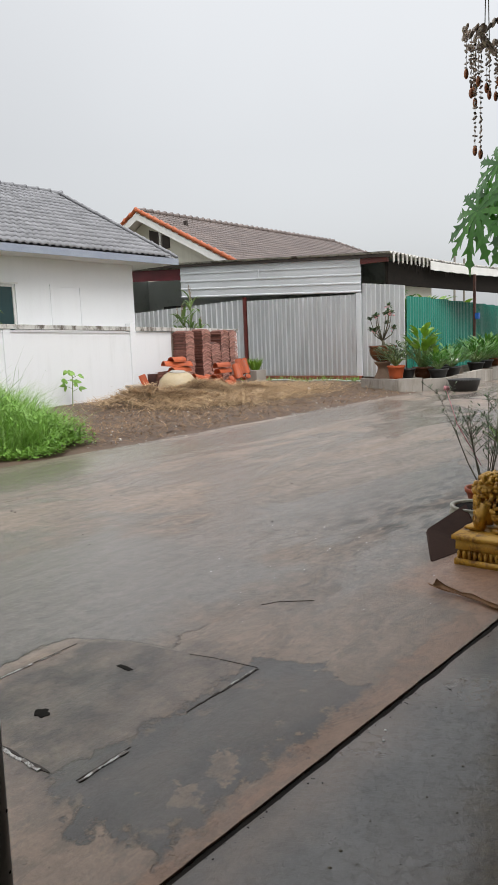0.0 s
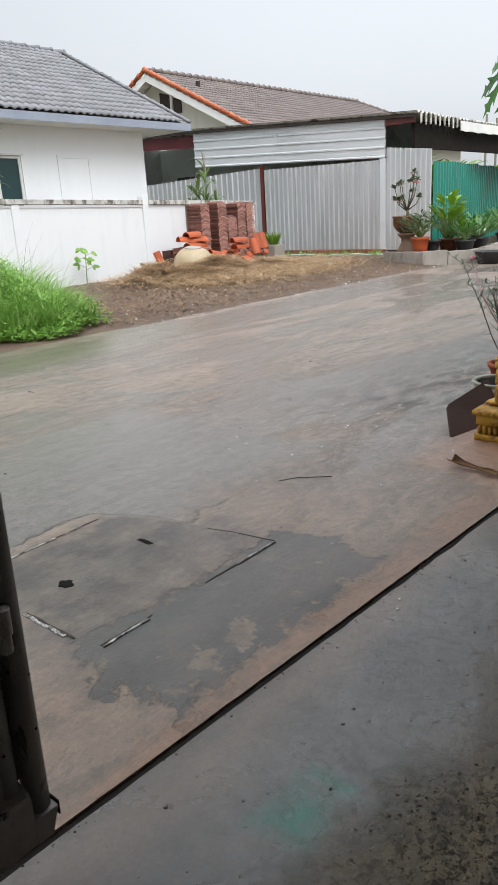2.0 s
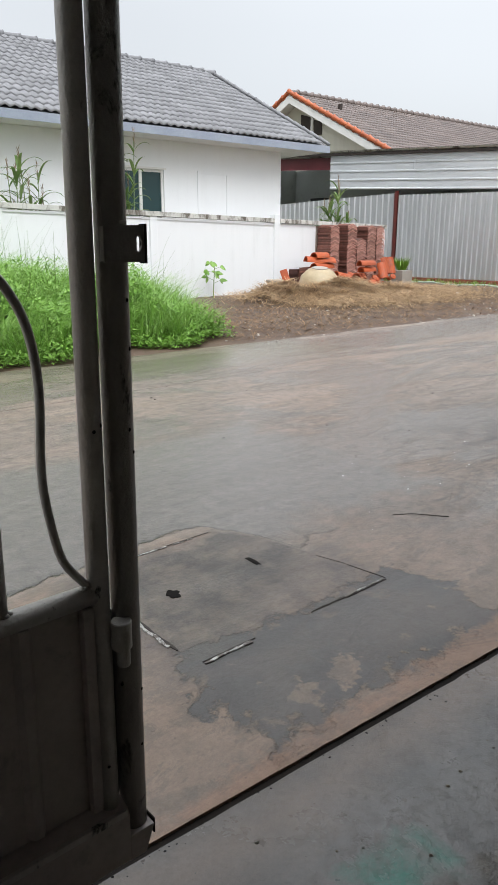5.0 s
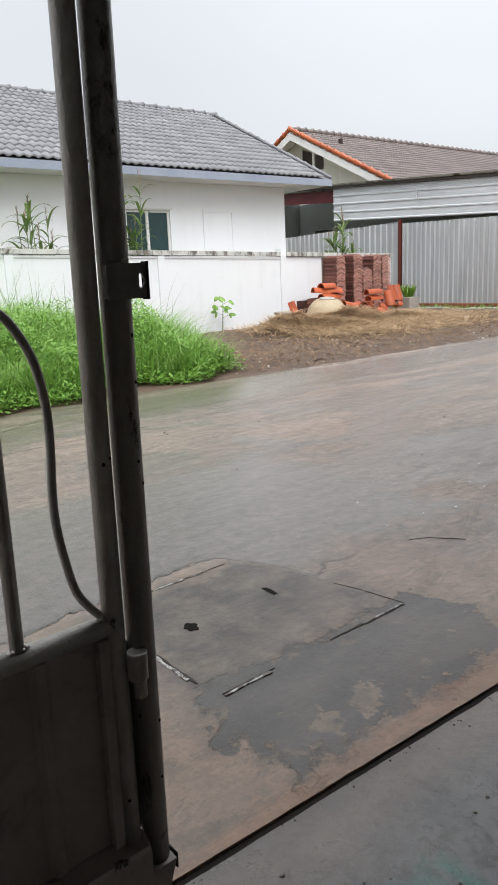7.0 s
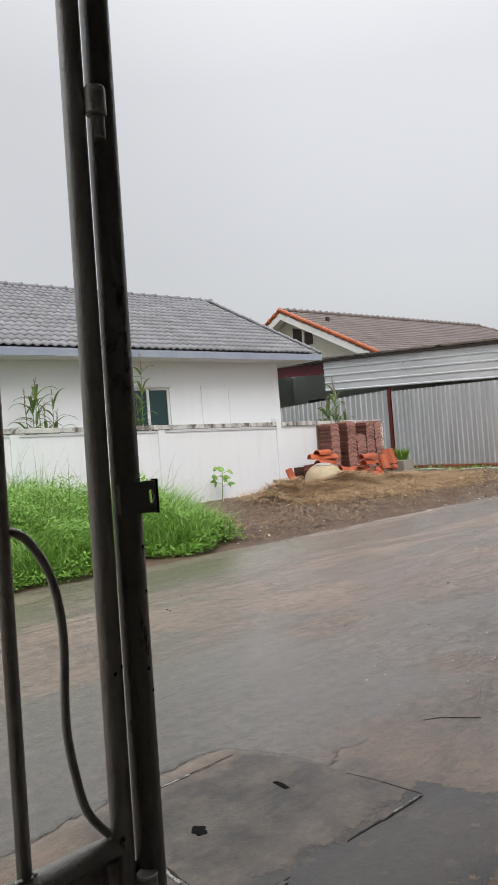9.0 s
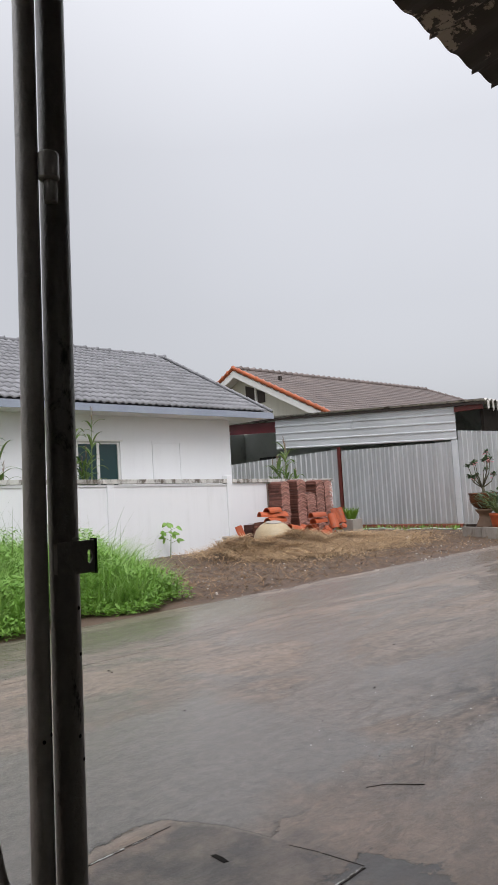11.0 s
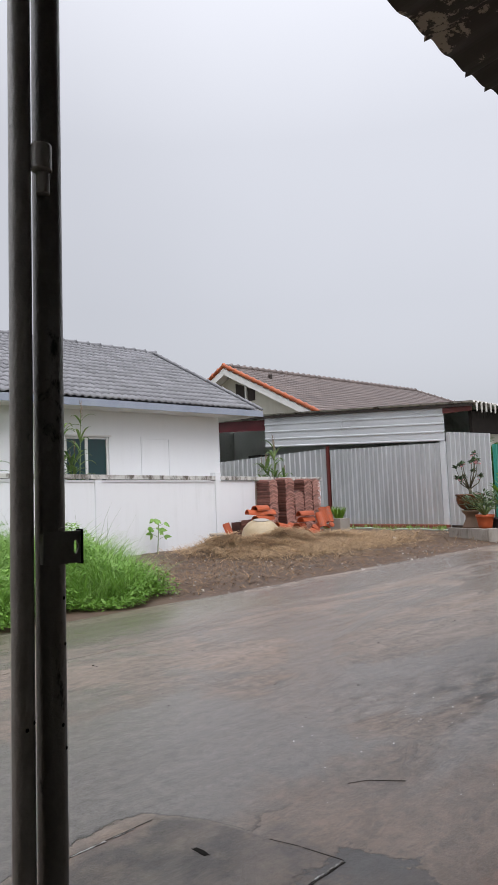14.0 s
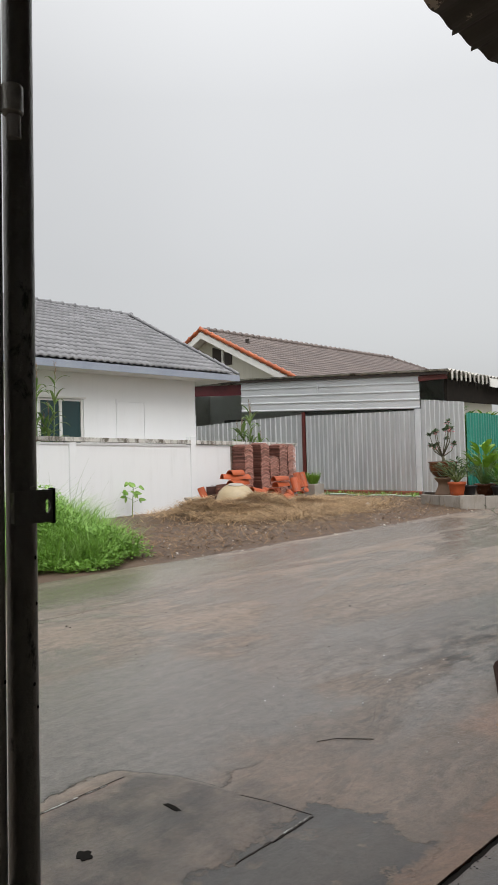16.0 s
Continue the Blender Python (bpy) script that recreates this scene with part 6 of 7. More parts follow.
def crumbs(count, seed, place, lo, hi):
    g = np.random.RandomState(seed)
    at = place(g, count)
    size = lo + (hi - lo) * g.uniform(0, 1, len(at)) ** 3
    jag = 1 + 0.35 * g.uniform(-1, 1, (len(at), len(ico_v), 3))
    v = ico_v[None] * jag * size[:, None, None] * np.array((1.0, 1.0, 0.55)) + at[:, None, :]
    f = ico_f[None] + (np.arange(len(at)) * len(ico_v))[:, None, None]
    return v.reshape(-1, 3), f.reshape(-1, 3)


def moss_line(x):
    return np.interp(x, (-1.0, 0.5, 0.82, 1.1, 1.33, 1.65, 2.0, 2.2, 3.5), (0.90, 1.05, 1.14, 1.09, 1.05, 1.12, 1.20, 1.26, 1.28))


def on_floor(g, n):
    x, y = g.uniform(0.55, 2.9, 3 * n), g.uniform(0.7, 1.5, 3 * n)
    d = moss_line(x) - y + 0.10 * np.sin(9 * x + 4 * y) * np.sin(13 * y)
    ok = (g.uniform(0, 1, 3 * n) < np.clip(0.02 + 2.6 * d, 0.006, 1.0)) & (y < 1.58 - 0.0567 * x)
    return np.stack([x[ok], y[ok], np.full(ok.sum(), 0.0045)], 1)


v, f = crumbs(11000, 41, on_floor, 0.0010, 0.0048)
tagged(piece("floor_crumbs", v, f, surface("damp_crumbs", (0.028, 0.023, 0.015), (0.10, 0.078, 0.042), 30.0, 0.5, 0.25, 0.3, 120, per_object=0.4), None), "dark damp crumbs of soil and moss on the floor", "crumbs", kind="stuff")


def by_seam(g, n):
    x = g.uniform(-0.2, 2.8, n)
    y = 1.634 - 0.0567 * x - 0.014 - 0.022 * g.uniform(0, 1, n) ** 3
    ok = np.sin(7 * x) * np.sin(17 * x + 1) + g.uniform(-0.6, 0.6, n) > 0.05
    return np.stack([x[ok], y[ok], np.full(ok.sum(), 0.003)], 1)


v, f = crumbs(1100, 43, by_seam, 0.0012, 0.0042)
tagged(piece("joint_crumbs", v, f, HOLE_AND_GRIT, None), "black crumbs along the threshold joint", "crumbs", kind="stuff")


def in_rain(g, n):
    return np.stack([g.normal(3.1, 0.45, n), g.normal(2.55, 0.30, n), np.full(n, 0.002)], 1)


v, f = crumbs(50, 47, in_rain, 0.0015, 0.0055)
tagged(piece("rain_bubbles", v, f, TRIM, None), "small pale bubbles on the wet road", "bubbles", kind="stuff")

# ---- carport round the camera ----
# unseen walls added to enclose the carport; their plaster bounces light onto the gate
shell = thing("carport", (1, -1, 0), "plain plastered carport walls added out of view behind the viewer", "wall", kind="structure")
part("wall_back", boxed((-4.2, -5.2, -0.1), (6.2, -5.0, 3.6)), PLASTER, shell)
part("wall_left", boxed((-4.2, -5.0, -0.1), (-4.0, 1.45, 3.6)), PLASTER, shell)
part("wall_right", boxed((6.0, -5.0, -0.1), (6.2, 1.0, 3.6)), PLASTER, shell)
# wavy fibre-cement roof whose ragged eave shows overhead
EY, EZ, SL = 1.93, 2.93, 0.13
verts, faces = [], []
n = 460
for i in range(n + 1):
    x = -4.4 + 11.0 * i / n
    ph = (x / 0.177) % 1.0
    w = 0.008 * math.sin(2 * math.pi * ph) - (0.010 if ph < 0.08 else 0)
    for y in (EY, 0.4, -5.3):
        ye = y + (0.012 * math.sin(5 * x) + (0.018 if ph < 0.1 else 0)) * (1 if y == EY else 0)
        z = EZ + (EY - y) * SL + w
        verts += [(x, ye, z), (x, ye, z - 0.012)]
for i in range(n):
    a, b = i * 6, (i + 1) * 6
    faces += [(a, b, b + 2, a + 2), (a + 2, b + 2, b + 4, a + 4), (a + 1, a + 3, b + 3, b + 1), (a + 3, a + 5, b + 5, b + 3), (a, a + 1, b + 1, b)]
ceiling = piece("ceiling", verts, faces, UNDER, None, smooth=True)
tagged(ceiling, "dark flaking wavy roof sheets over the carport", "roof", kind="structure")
beam = thing("roof_purlin", (1, 1.5, 3.0), "weathered timber purlins under the carport roof", "beam", kind="structure")
for y in (1.50, -0.2, -2.0, -3.8):
    zc = EZ + (EY - y) * SL - 0.045
    part("purlin", boxed((-4.1, y - 0.04, zc - 0.11), (6.1, y + 0.04, zc)), DARKWOOD, beam)
for x in (-2.2, 2.95, 5.6):
    bm = bmesh.new()
    vs = box(bm, (x, -5.0, 0), (x + 0.09, 1.70, 0.1))
    for k, q in enumerate(vs):
        q.co.z = EZ + (EY - q.co.y) * SL - (0.26 if k < 4 else 0.16)
    part("rafter", bm, DARKWOOD, beam)

# ---- folding steel gate ----
GY = 1.55
leafg = thing("steel_gate", (0.1, GY, 0.02), "dark worn steel pipe gate leaf with sheet lower panel", "gate")
TOP = 2.62


def bent(pts, rr, seg=14):
    bm = bmesh.new()
    tube(bm, pts, rr, seg)
    return bm


part("stile", bent([(0.532, GY, 0.20), (0.532, GY, TOP)], 0.0167, 24), PIPE, leafg, "worn round pipe stile", smooth=True)
part("stile", bent([(-0.75, GY, 0.0), (-0.75, GY, TOP)], 0.021, 18), PIPE, leafg, smooth=True)
part("top_rail", bent([(-0.75, GY, TOP - 0.03), (0.53, GY, TOP - 0.03)], 0.0165, 14), PIPE, leafg, smooth=True)
part("middle_rail", bent([(-0.75, GY, 0.584), (0.524, GY, 0.584)], 0.0165, 16), PIPE, leafg, "round middle rail, worn pale on top", smooth=True)
# pressed bottom channel: a sloped upper lip and an upright face, running on under the hinged post
bm = bmesh.new()
prof = [(0.014, 0.092), (-0.026, 0.092), (-0.030, 0.098), (-0.030, 0.186), (-0.024, 0.198), (0.000, 0.206), (0.014, 0.206)]
ends = [[bm.verts.new((x, GY + y, z)) for y, z in prof] for x in (-0.75, 0.553)]
for k in range(len(prof)):
    j = (k + 1) % len(prof)
    bm.faces.new((ends[0][k], ends[0][j], ends[1][j], ends[1][k]))
bm.faces.new(ends[0][::-1])
bm.faces.new(ends[1])
part("bottom_channel", bm, SHEET_DARK, leafg, "pressed steel bottom channel")
bm = bmesh.new()
for v in box(bm, (0.5535, GY - 0.029, 0.092), (0.600, GY + 0.014, 0.142)):
    if v.co.x > 0.58 and v.co.z < 0.1:
        v.co.x -= 0.016
part("channel_foot", bm, SHEET_DARK, leafg, "slanted end of the channel under the post", bevel=0.002)
part("end_plate", boxed((0.6005, GY - 0.026, 0.118), (0.6035, GY + 0.012, 0.147)), BLACK_AND_SHADE, leafg, "black end plate of the channel", bevel=0.001)
# worn channel edge; its highlight is put in as a strip of paler steel
part("channel_lip", boxed((-0.74, GY - 0.0325, 0.1885), (0.548, GY - 0.0245, 0.2005)), PIPE, leafg, "worn edge of the channel with its highlight as a paler strip", bevel=0.0015)
part("joint_strip", boxed((0.538, GY + 0.006, 0.207), (0.570, GY + 0.009, 0.545)), PIPE_SHADED, leafg, "flat strip closing the joint behind the lower hinge")
for x in (0.384, 0.232, 0.080, -0.072, -0.224, -0.376, -0.528):
    part("bar", bent([(x, GY, 0.592), (x, GY, TOP - 0.042)], 0.0102, 14), PIPE, leafg, smooth=True)
curve = [(0.514, 0.602), (0.500, 0.618), (0.478, 0.652), (0.466, 0.70), (0.457, 0.76), (0.456, 0.81), (0.459, 0.86), (0.460, 0.905), (0.457, 0.945), (0.449, 0.985), (0.437, 1.015), (0.418, 1.045), (0.402, 1.058), (0.390, 1.062)]
fine_curve = []
for i in range(len(curve) - 1):
    p0, p1, p2, p3 = (Vector(curve[min(max(j, 0), len(curve) - 1)]) for j in (i - 1, i, i + 1, i + 2))
    for u in (0.0, 0.34, 0.67):
        q = 0.5 * (2 * p1 + (p2 - p0) * u + (2 * p0 - 5 * p1 + 4 * p2 - p3) * u * u + (3 * p1 - p0 - 3 * p2 + p3) * u * u * u)
        fine_curve.append((q.x, GY - 0.002, q.y))
fine_curve.append((curve[-1][0], GY - 0.002, curve[-1][1]))
part("scroll_bar", bent(fine_curve, 0.0064, 12), PIPE, leafg, "slim S-curved bar", smooth=True)
panel = part("lower_panel", boxed((-0.74, GY + 0.006, 0.19), (0.524, GY + 0.010, 0.576)), SHEET_DARK, leafg, "dark painted steel sheet panel")
for x in (0.408, 0.255, 0.085, -0.085, -0.255, -0.425, -0.595):
    bm = bmesh.new()
    v = [bm.verts.new((x + dx, GY + dy, z)) for z in (0.212, 0.566) for dx, dy in ((-0.012, 0.0055), (-0.004, -0.006), (0.010, -0.006), (0.018, 0.0055))]
    for f in ((0, 1, 5, 4), (1, 2, 6, 5), (2, 3, 7, 6), (0, 3, 2, 1), (4, 5, 6, 7)):
        bm.faces.new([v[i] for i in f])
    part("crease", bm, SHEET_DARK, panel)
part("panel_edge", boxed((0.500, GY - 0.012, 0.206), (0.5175, GY + 0.0055, 0.568)), SHEET_DARK, panel, bevel=0.002)
# weld beads where bars meet the rails
for x, z in ((0.384, 0.599), (0.516, 0.600), (0.518, 0.574)):
    bm = bmesh.new()
    for k in range(5):
        ball(bm, (x + 0.006 * (k - 2), GY - 0.004 - 0.002 * (k % 2), z + 0.002 * math.sin(2.1 * k)), 0.0046, (1, 1.3, 0.7), 2)
    part("weld", bm, PIPE, leafg, smooth=True)
post = part("hinged_post", bent([(0.5772, GY, 0.136), (0.5772, GY, TOP)], 0.0220, 26), PIPE_SHADED, leafg, "steel pipe post hinged to the leaf, in the shaded tone", smooth=True)
# latch plate with a slot
bm = bmesh.new()
x0, x1, z0, z1, yb = 0.597, 0.615, 1.062, 1.110, GY - 0.024
sx, sz, sa, sb_ = 0.6065, 1.086, 0.0045, 0.0105
slot = [(sx + sa * (1 + 0.25 * math.cos(3 * a)) * math.cos(a), sz + sb_ * math.sin(a)) for a in (2 * math.pi * k / 16 + math.pi / 16 for k in range(16))]
ring_o = []
for x, z in slot:
    dx, dz = x - sx, z - sz
    k = min(((x1 - sx) / dx if dx > 0 else (x0 - sx) / dx) if abs(dx) > 1e-9 else 1e9, ((z1 - sz) / dz if dz > 0 else (z0 - sz) / dz) if abs(dz) > 1e-9 else 1e9)
    ring_o.append((sx + dx * k, sz + dz * k))
for corner in ((x0, z0), (x1, z0), (x1, z1), (x0, z1)):
    near = min(range(16), key=lambda i: (ring_o[i][0] - corner[0]) ** 2 + (ring_o[i][1] - corner[1]) ** 2)
    ring_o[near] = corner
box(bm, (0.5535, yb, z0), (x0, yb + 0.004, z1))
fa = [[bm.verts.new((x, y, z)) for x, z in pts] for y in (yb, yb + 0.004) for pts in (slot, ring_o)]
for k in range(16):
    j = (k + 1) % 16
    bm.faces.new((fa[0][k], fa[0][j], fa[1][j], fa[1][k]))
    bm.faces.new((fa[2][j], fa[2][k], fa[3][k], fa[3][j]))
    bm.faces.new((fa[0][j], fa[0][k], fa[2][k], fa[2][j]))
    bm.faces.new((fa[1][k], fa[1][j], fa[3][j], fa[3][k]))
latch = part("latch_plate", bm, PIPE_SHADED, leafg, "slotted steel latch plate")
part("plate_lip", boxed((0.6155, yb - 0.002, 1.060), (0.6180, yb + 0.014, 1.112)), BLACK_AND_SHADE, latch)
part("bent_edge", boxed((0.5525, yb + 0.0005, 1.064), (0.5534, yb + 0.010, 1.108)), PIPE, latch)
part("weld_bead", boxed((0.577, yb + 0.002, 1.1105), (0.590, yb + 0.010, 1.1165)), PIPE, latch, bevel=0.002)
# drill holes as dark dots; the shade inside them is only colour
for x, z in ((0.587, 1.012), (0.589, 0.945), (0.583, 0.83), (0.590, 0.795), (0.560, 0.42), (0.590, 0.40), (0.586, 0.30), (0.528, 0.285), (0.530, 0.835), (0.541, 0.842)):
    bm = bmesh.new()
    cx_, cr_ = (0.5772, 0.0220) if x > 0.55 else (0.532, 0.0167)
    ball(bm, (x, GY - math.sqrt(max(cr_ ** 2 - (x - cx_) ** 2, 0.0)) + 0.0012, z), 0.0032, (1, 0.6, 1.1), 2)
    part("drill_hole", bm, HOLE_AND_GRIT, post if x > 0.55 else leafg)
# weld-on barrel hinges between leaf and post
for za, zm, zb in ((1.622, 1.655, 1.697), (0.458, 0.490, 0.537)):
    xx, yy, rr = 0.556, GY - 0.022, 0.0160
    bm = bmesh.new()
    lathe(bm, (xx, yy, 0), [(rr * 0.90, zm + 0.0015), (rr, zm + 0.003), (rr, zb - 0.002), (rr * 0.92, zb)], 40)
    hg = part("hinge", bm, PIPE, leafg, "round two-part weld-on hinge", smooth=False)
    bm = bmesh.new()
    lathe(bm, (xx + 0.004, yy + 0.003, 0), [(rr * 0.60, za), (rr * 0.66, za + 0.002), (rr * 0.66, zm)], 24)
    part("barrel", bm, PIPE, hg)
    part("hinge_leaf", boxed((xx + 0.004, yy + 0.006, za + 0.004), (xx + 0.021, yy + 0.013, zm - 0.002)), PIPE, hg)
# the whole gate has sagged out of plumb
for ob in leafg.children_recursive:
    for v in ob.data.vertices:
        v.co.x += 0.0139 * (v.co.z + ORIGIN[leafg].z - 1.1) * min(1.0, max(0.0, (v.co.x + ORIGIN[leafg].x + 0.75) / 1.0))

# ---- lion statue, board and pots by the gate ----
LX, LY = 3.27, 1.66
bm = bmesh.new()
for (a, b, c, d, z0, z1) in ((3.22, 1.44, 3.66, 1.90, 0.0, 0.028), (3.235, 1.455, 3.645, 1.885, 0.028, 0.075), (3.225, 1.445, 3.655, 1.895, 0.075, 0.125), (3.21, 1.43, 3.67, 1.91, 0.125, 0.145)):
    box(bm, (a, b, z0), (c, d, z1))
for k in range(17):
    ball(bm, (3.228, 1.462 + k * 0.026, 0.05), 0.0125, (0.8, 0.85, 1.7), 2)
for k in range(16):
    ball(bm, (3.245 + k * 0.026, 1.448, 0.05), 0.0125, (0.85, 0.8, 1.7), 2)
CX, CY, CZ = 3.40, 1.705, 0.145
ball(bm, (CX, CY - 0.07, CZ + 0.085), 0.10, (0.85, 1.15, 0.85), 3)
ball(bm, (CX, CY + 0.03, CZ + 0.13), 0.085, (0.85, 0.85, 1.25), 3)
ball(bm, (CX, CY + 0.085, CZ + 0.235), 0.075, (1, 1, 1), 3)
ball(bm, (CX, CY + 0.145, CZ + 0.215), 0.040, (1.15, 0.8, 0.75), 2)
ball(bm, (CX, CY + 0.165, CZ + 0.235), 0.018, (1.3, 0.8, 0.8), 2)
ball(bm, (CX, CY + 0.14, CZ + 0.185), 0.030, (1.1, 0.8, 0.5), 2)
for sx_ in (-1, 1):
    ball(bm, (CX + sx_ * 0.035, CY + 0.140, CZ + 0.262), 0.017, (1, 1, 1), 2)
    ball(bm, (CX + sx_ * 0.07, CY + 0.09, CZ + 0.295), 0.022, (0.8, 0.6, 1.3), 2)
    tube(bm, [(CX + sx_ * 0.055, CY + 0.085, CZ + 0.16), (CX + sx_ * 0.058, CY + 0.11, CZ + 0.08), (CX + sx_ * 0.058, CY + 0.12, CZ + 0.01)], [0.036, 0.030, 0.029], 12)
    ball(bm, (CX + sx_ * 0.058, CY + 0.145, CZ + 0.018), 0.030, (1, 1.35, 0.62), 2)
    ball(bm, (CX + sx_ * 0.075, CY - 0.07, CZ + 0.06), 0.062, (0.7, 1.2, 1.0), 2)
    ball(bm, (CX + sx_ * 0.078, CY + 0.005, CZ + 0.018), 0.028, (1, 1.6, 0.62), 2)
    for k in range(3):
        ball(bm, (CX + sx_ * (0.044 + 0.014 * k), CY + 0.178, CZ + 0.015), 0.011, (1, 1.1, 1), 1)
r = random.Random(12)
for k in range(170):
    a, e = r.uniform(0, 6.28), r.uniform(-0.9, 1.5)
    q = Vector((math.cos(a) * math.cos(e), math.sin(a) * math.cos(e), math.sin(e)))
    if q.y > 0.55 and q.z < 0.55:
        continue
    ball(bm, Vector((CX, CY + 0.075, CZ + 0.235)) + q * 0.078, r.uniform(0.012, 0.019), (1, 1, 1), 1)
for k in range(75):
    a, z = r.uniform(-0.4, 3.5), r.uniform(0.08, 0.20)
    ball(bm, (CX + 0.078 * math.cos(a), CY + 0.035 + 0.078 * math.sin(a), CZ + z), 0.014, (1, 1, 1.3), 1)
ball(bm, (CX, CY + 0.095, CZ + 0.12), 0.072, (1.05, 0.75, 1.35), 3)
for k in range(60):
    a, z = r.uniform(0.3, 2.84), r.uniform(0.05, 0.20)
    ball(bm, (CX + 0.082 * math.cos(a), CY + 0.09 + 0.062 * math.sin(a), CZ + z), r.uniform(0.011, 0.017), (1, 1, 1.35), 1)
tube(bm, [(CX, CY - 0.17, CZ + 0.05), (CX, CY - 0.20, CZ + 0.13), (CX, CY - 0.16, CZ + 0.22), (CX, CY - 0.13, CZ + 0.27)], [0.02, 0.026, 0.034, 0.012], 9)
for v in bm.verts:
    if v.co.z > CZ:
        v.co.z = CZ + 0.88 * (v.co.z - CZ)
solo("lion_statue", bm, GOLD, "gold-painted cement guardian lion on a moulded plinth", "statue", smooth=True)

board = thing("leaning_board", (3.45, 1.98, 0.0), "dark brown board leaning behind the lion statue", "board")
bm = bmesh.new()
bl, tl, tr_, br_ = Vector((3.19, 2.0, 0.002)), Vector((3.41, 2.125, 0.096)), Vector((3.83, 2.08, 0.150)), Vector((3.60, 1.915, 0.002))
nn = (tl - bl).cross(br_ - bl).normalized() * 0.014
ring = []
for cpt, prv, nxt in ((bl, br_, tl), (tl, bl, tr_), (tr_, tl, br_), (br_, tr_, bl)):
    ring += [cpt + (prv - cpt).normalized() * 0.012, cpt + (nxt - cpt).normalized() * 0.012]
fr = [bm.verts.new(p) for p in ring]
bk_ = [bm.verts.new(p + nn) for p in ring]
bm.faces.new(fr)
bm.faces.new(bk_[::-1])
for k in range(8):
    bm.faces.new((fr[k], bk_[k], bk_[(k + 1) % 8], fr[(k + 1) % 8]))
part("panel", bm, BOARD, board)
gp = thing("glazed_pot", (3.90, 2.04, 0.0), "empty pale glazed round pot", "pot")
bm = bmesh.new()
lathe(bm, (3.90, 2.05, 0.0), [(0.09, 0), (0.13, 0.05), (0.15, 0.08), (0.142, 0.105), (0.13, 0.115), (0.145, 0.125), (0.14, 0.135), (0.118, 0.13), (0.12, 0.10), (0.125, 0.07), (0.02, 0.03)], 28)
part("body", bm, GLAZE, gp, smooth=True)
# shade in the pot's mouth, put in as a dark disc
bm = bmesh.new()
lathe(bm, (3.90, 2.05, 0.0), [(0.119, 0.100), (0.1165, 0.121), (0.06, 0.118), (0.01, 0.117)], 28)
part("wet_soil", bm, HOLE_AND_GRIT, gp, "dark disc for the shade inside the pot", smooth=True)
tw = thing("twiggy_shrub", (4.25, 2.12, 0.0), "thin-leaved twiggy shrub in a red clay pot", "potted plant")
pot(tw, (4.25, 2.12, 0.0), 0.12, 0.16, TERRACOTTA, "red clay pot")
tb, lb = bmesh.new(), bmesh.new()
r = random.Random(3)
for k in range(9):
    a = r.uniform(0, 6.28)
    out = 0.06 + 0.26 * (k / 9)
    h = r.uniform(0.36, 0.60)
    b0 = Vector((4.25 + 0.02 * math.cos(a), 2.12 + 0.02 * math.sin(a), 0.13))
    tip = Vector((4.25 + out * 0.7 * math.cos(a), 2.12 + out * 1.25 * math.sin(a) + 0.04, 0.17 + h))
    mid = b0.lerp(tip, 0.5) + Vector((0.02 * math.cos(a), 0.02 * math.sin(a), 0.04))
    tube(tb, [b0, b0.lerp(mid, 0.5) + Vector((r.uniform(-.01, .01), r.uniform(-.01, .01), 0)), mid, tip], [0.0042, 0.0036, 0.0026, 0.0015], 6)
    for j in range(9):
        s = r.uniform(0.35, 0.95)
        p = mid.lerp(tip, (s - 0.5) * 2) if s > 0.5 else b0.lerp(mid, s * 2)
        b = r.uniform(0, 6.28)
        e = p + Vector((0.07 * math.cos(b), 0.07 * math.sin(b), r.uniform(0.04, 0.10)))
        tube(tb, [p, e], [0.002, 0.001], 5)
        for i in range(7):
            c = r.uniform(0, 6.28)
            leaf(lb, p.lerp(e, 0.3 + 0.15 * i), (math.cos(c), math.sin(c), r.uniform(0.1, 0.9)), 0.046, 0.009, 0.3, steps=2)
tagged(part("twig_mass", tb, TWIG, tw), kind="stuff")
tagged(part("foliage", lb, DULLLEAF, tw), kind="stuff")
bm = bmesh.new()
for k in range(5):
    ball(bm, Vector((4.10, 2.31, 0.775)) + Vector((0.012 * math.cos(1.26 * k), 0.012 * math.sin(1.26 * k), 0.004 * (k % 2))), 0.009, (0.8, 0.8, 1.5), 2)
tube(bm, [(4.22, 2.14, 0.30), (4.14, 2.26, 0.56), (4.10, 2.31, 0.765)], [0.003, 0.0025, 0.0018], 6)
part("pink_bud", bm, PINK, tw, "pink flower bud on a thin stalk", smooth=True)
big = thing("broad_leaved_plant", (4.35, 1.86, 0.0), "broad green-leaved plant with a rough stem in a pot", "potted plant")
pot(big, (4.35, 1.86, 0.0), 0.11, 0.15, TERRACOTTA)
bm = bmesh.new()
tube(bm, [(4.31, 1.895, 0.11), (4.29, 1.905, 0.42), (4.28, 1.91, 0.62)], [0.030, 0.028, 0.018], 9)
for k in range(26):
    a, z = k * 2.4, 0.25 + 0.0135 * k
    ball(bm, (4.29 + 0.028 * math.cos(a), 1.905 + 0.028 * math.sin(a), z), 0.012, (1, 1, 1.3), 1)
part("rough_stem", bm, BARK, big)
lb = bmesh.new()
for k in range(9):
    a = k * 2.4 + 0.4
    leaf(lb, (4.36 + 0.02 * math.cos(a), 1.85 + 0.02 * math.sin(a), 0.13), (0.5 * math.cos(a), 0.5 * math.sin(a), 1.0), 0.44, 0.12, 0.85, steps=7)
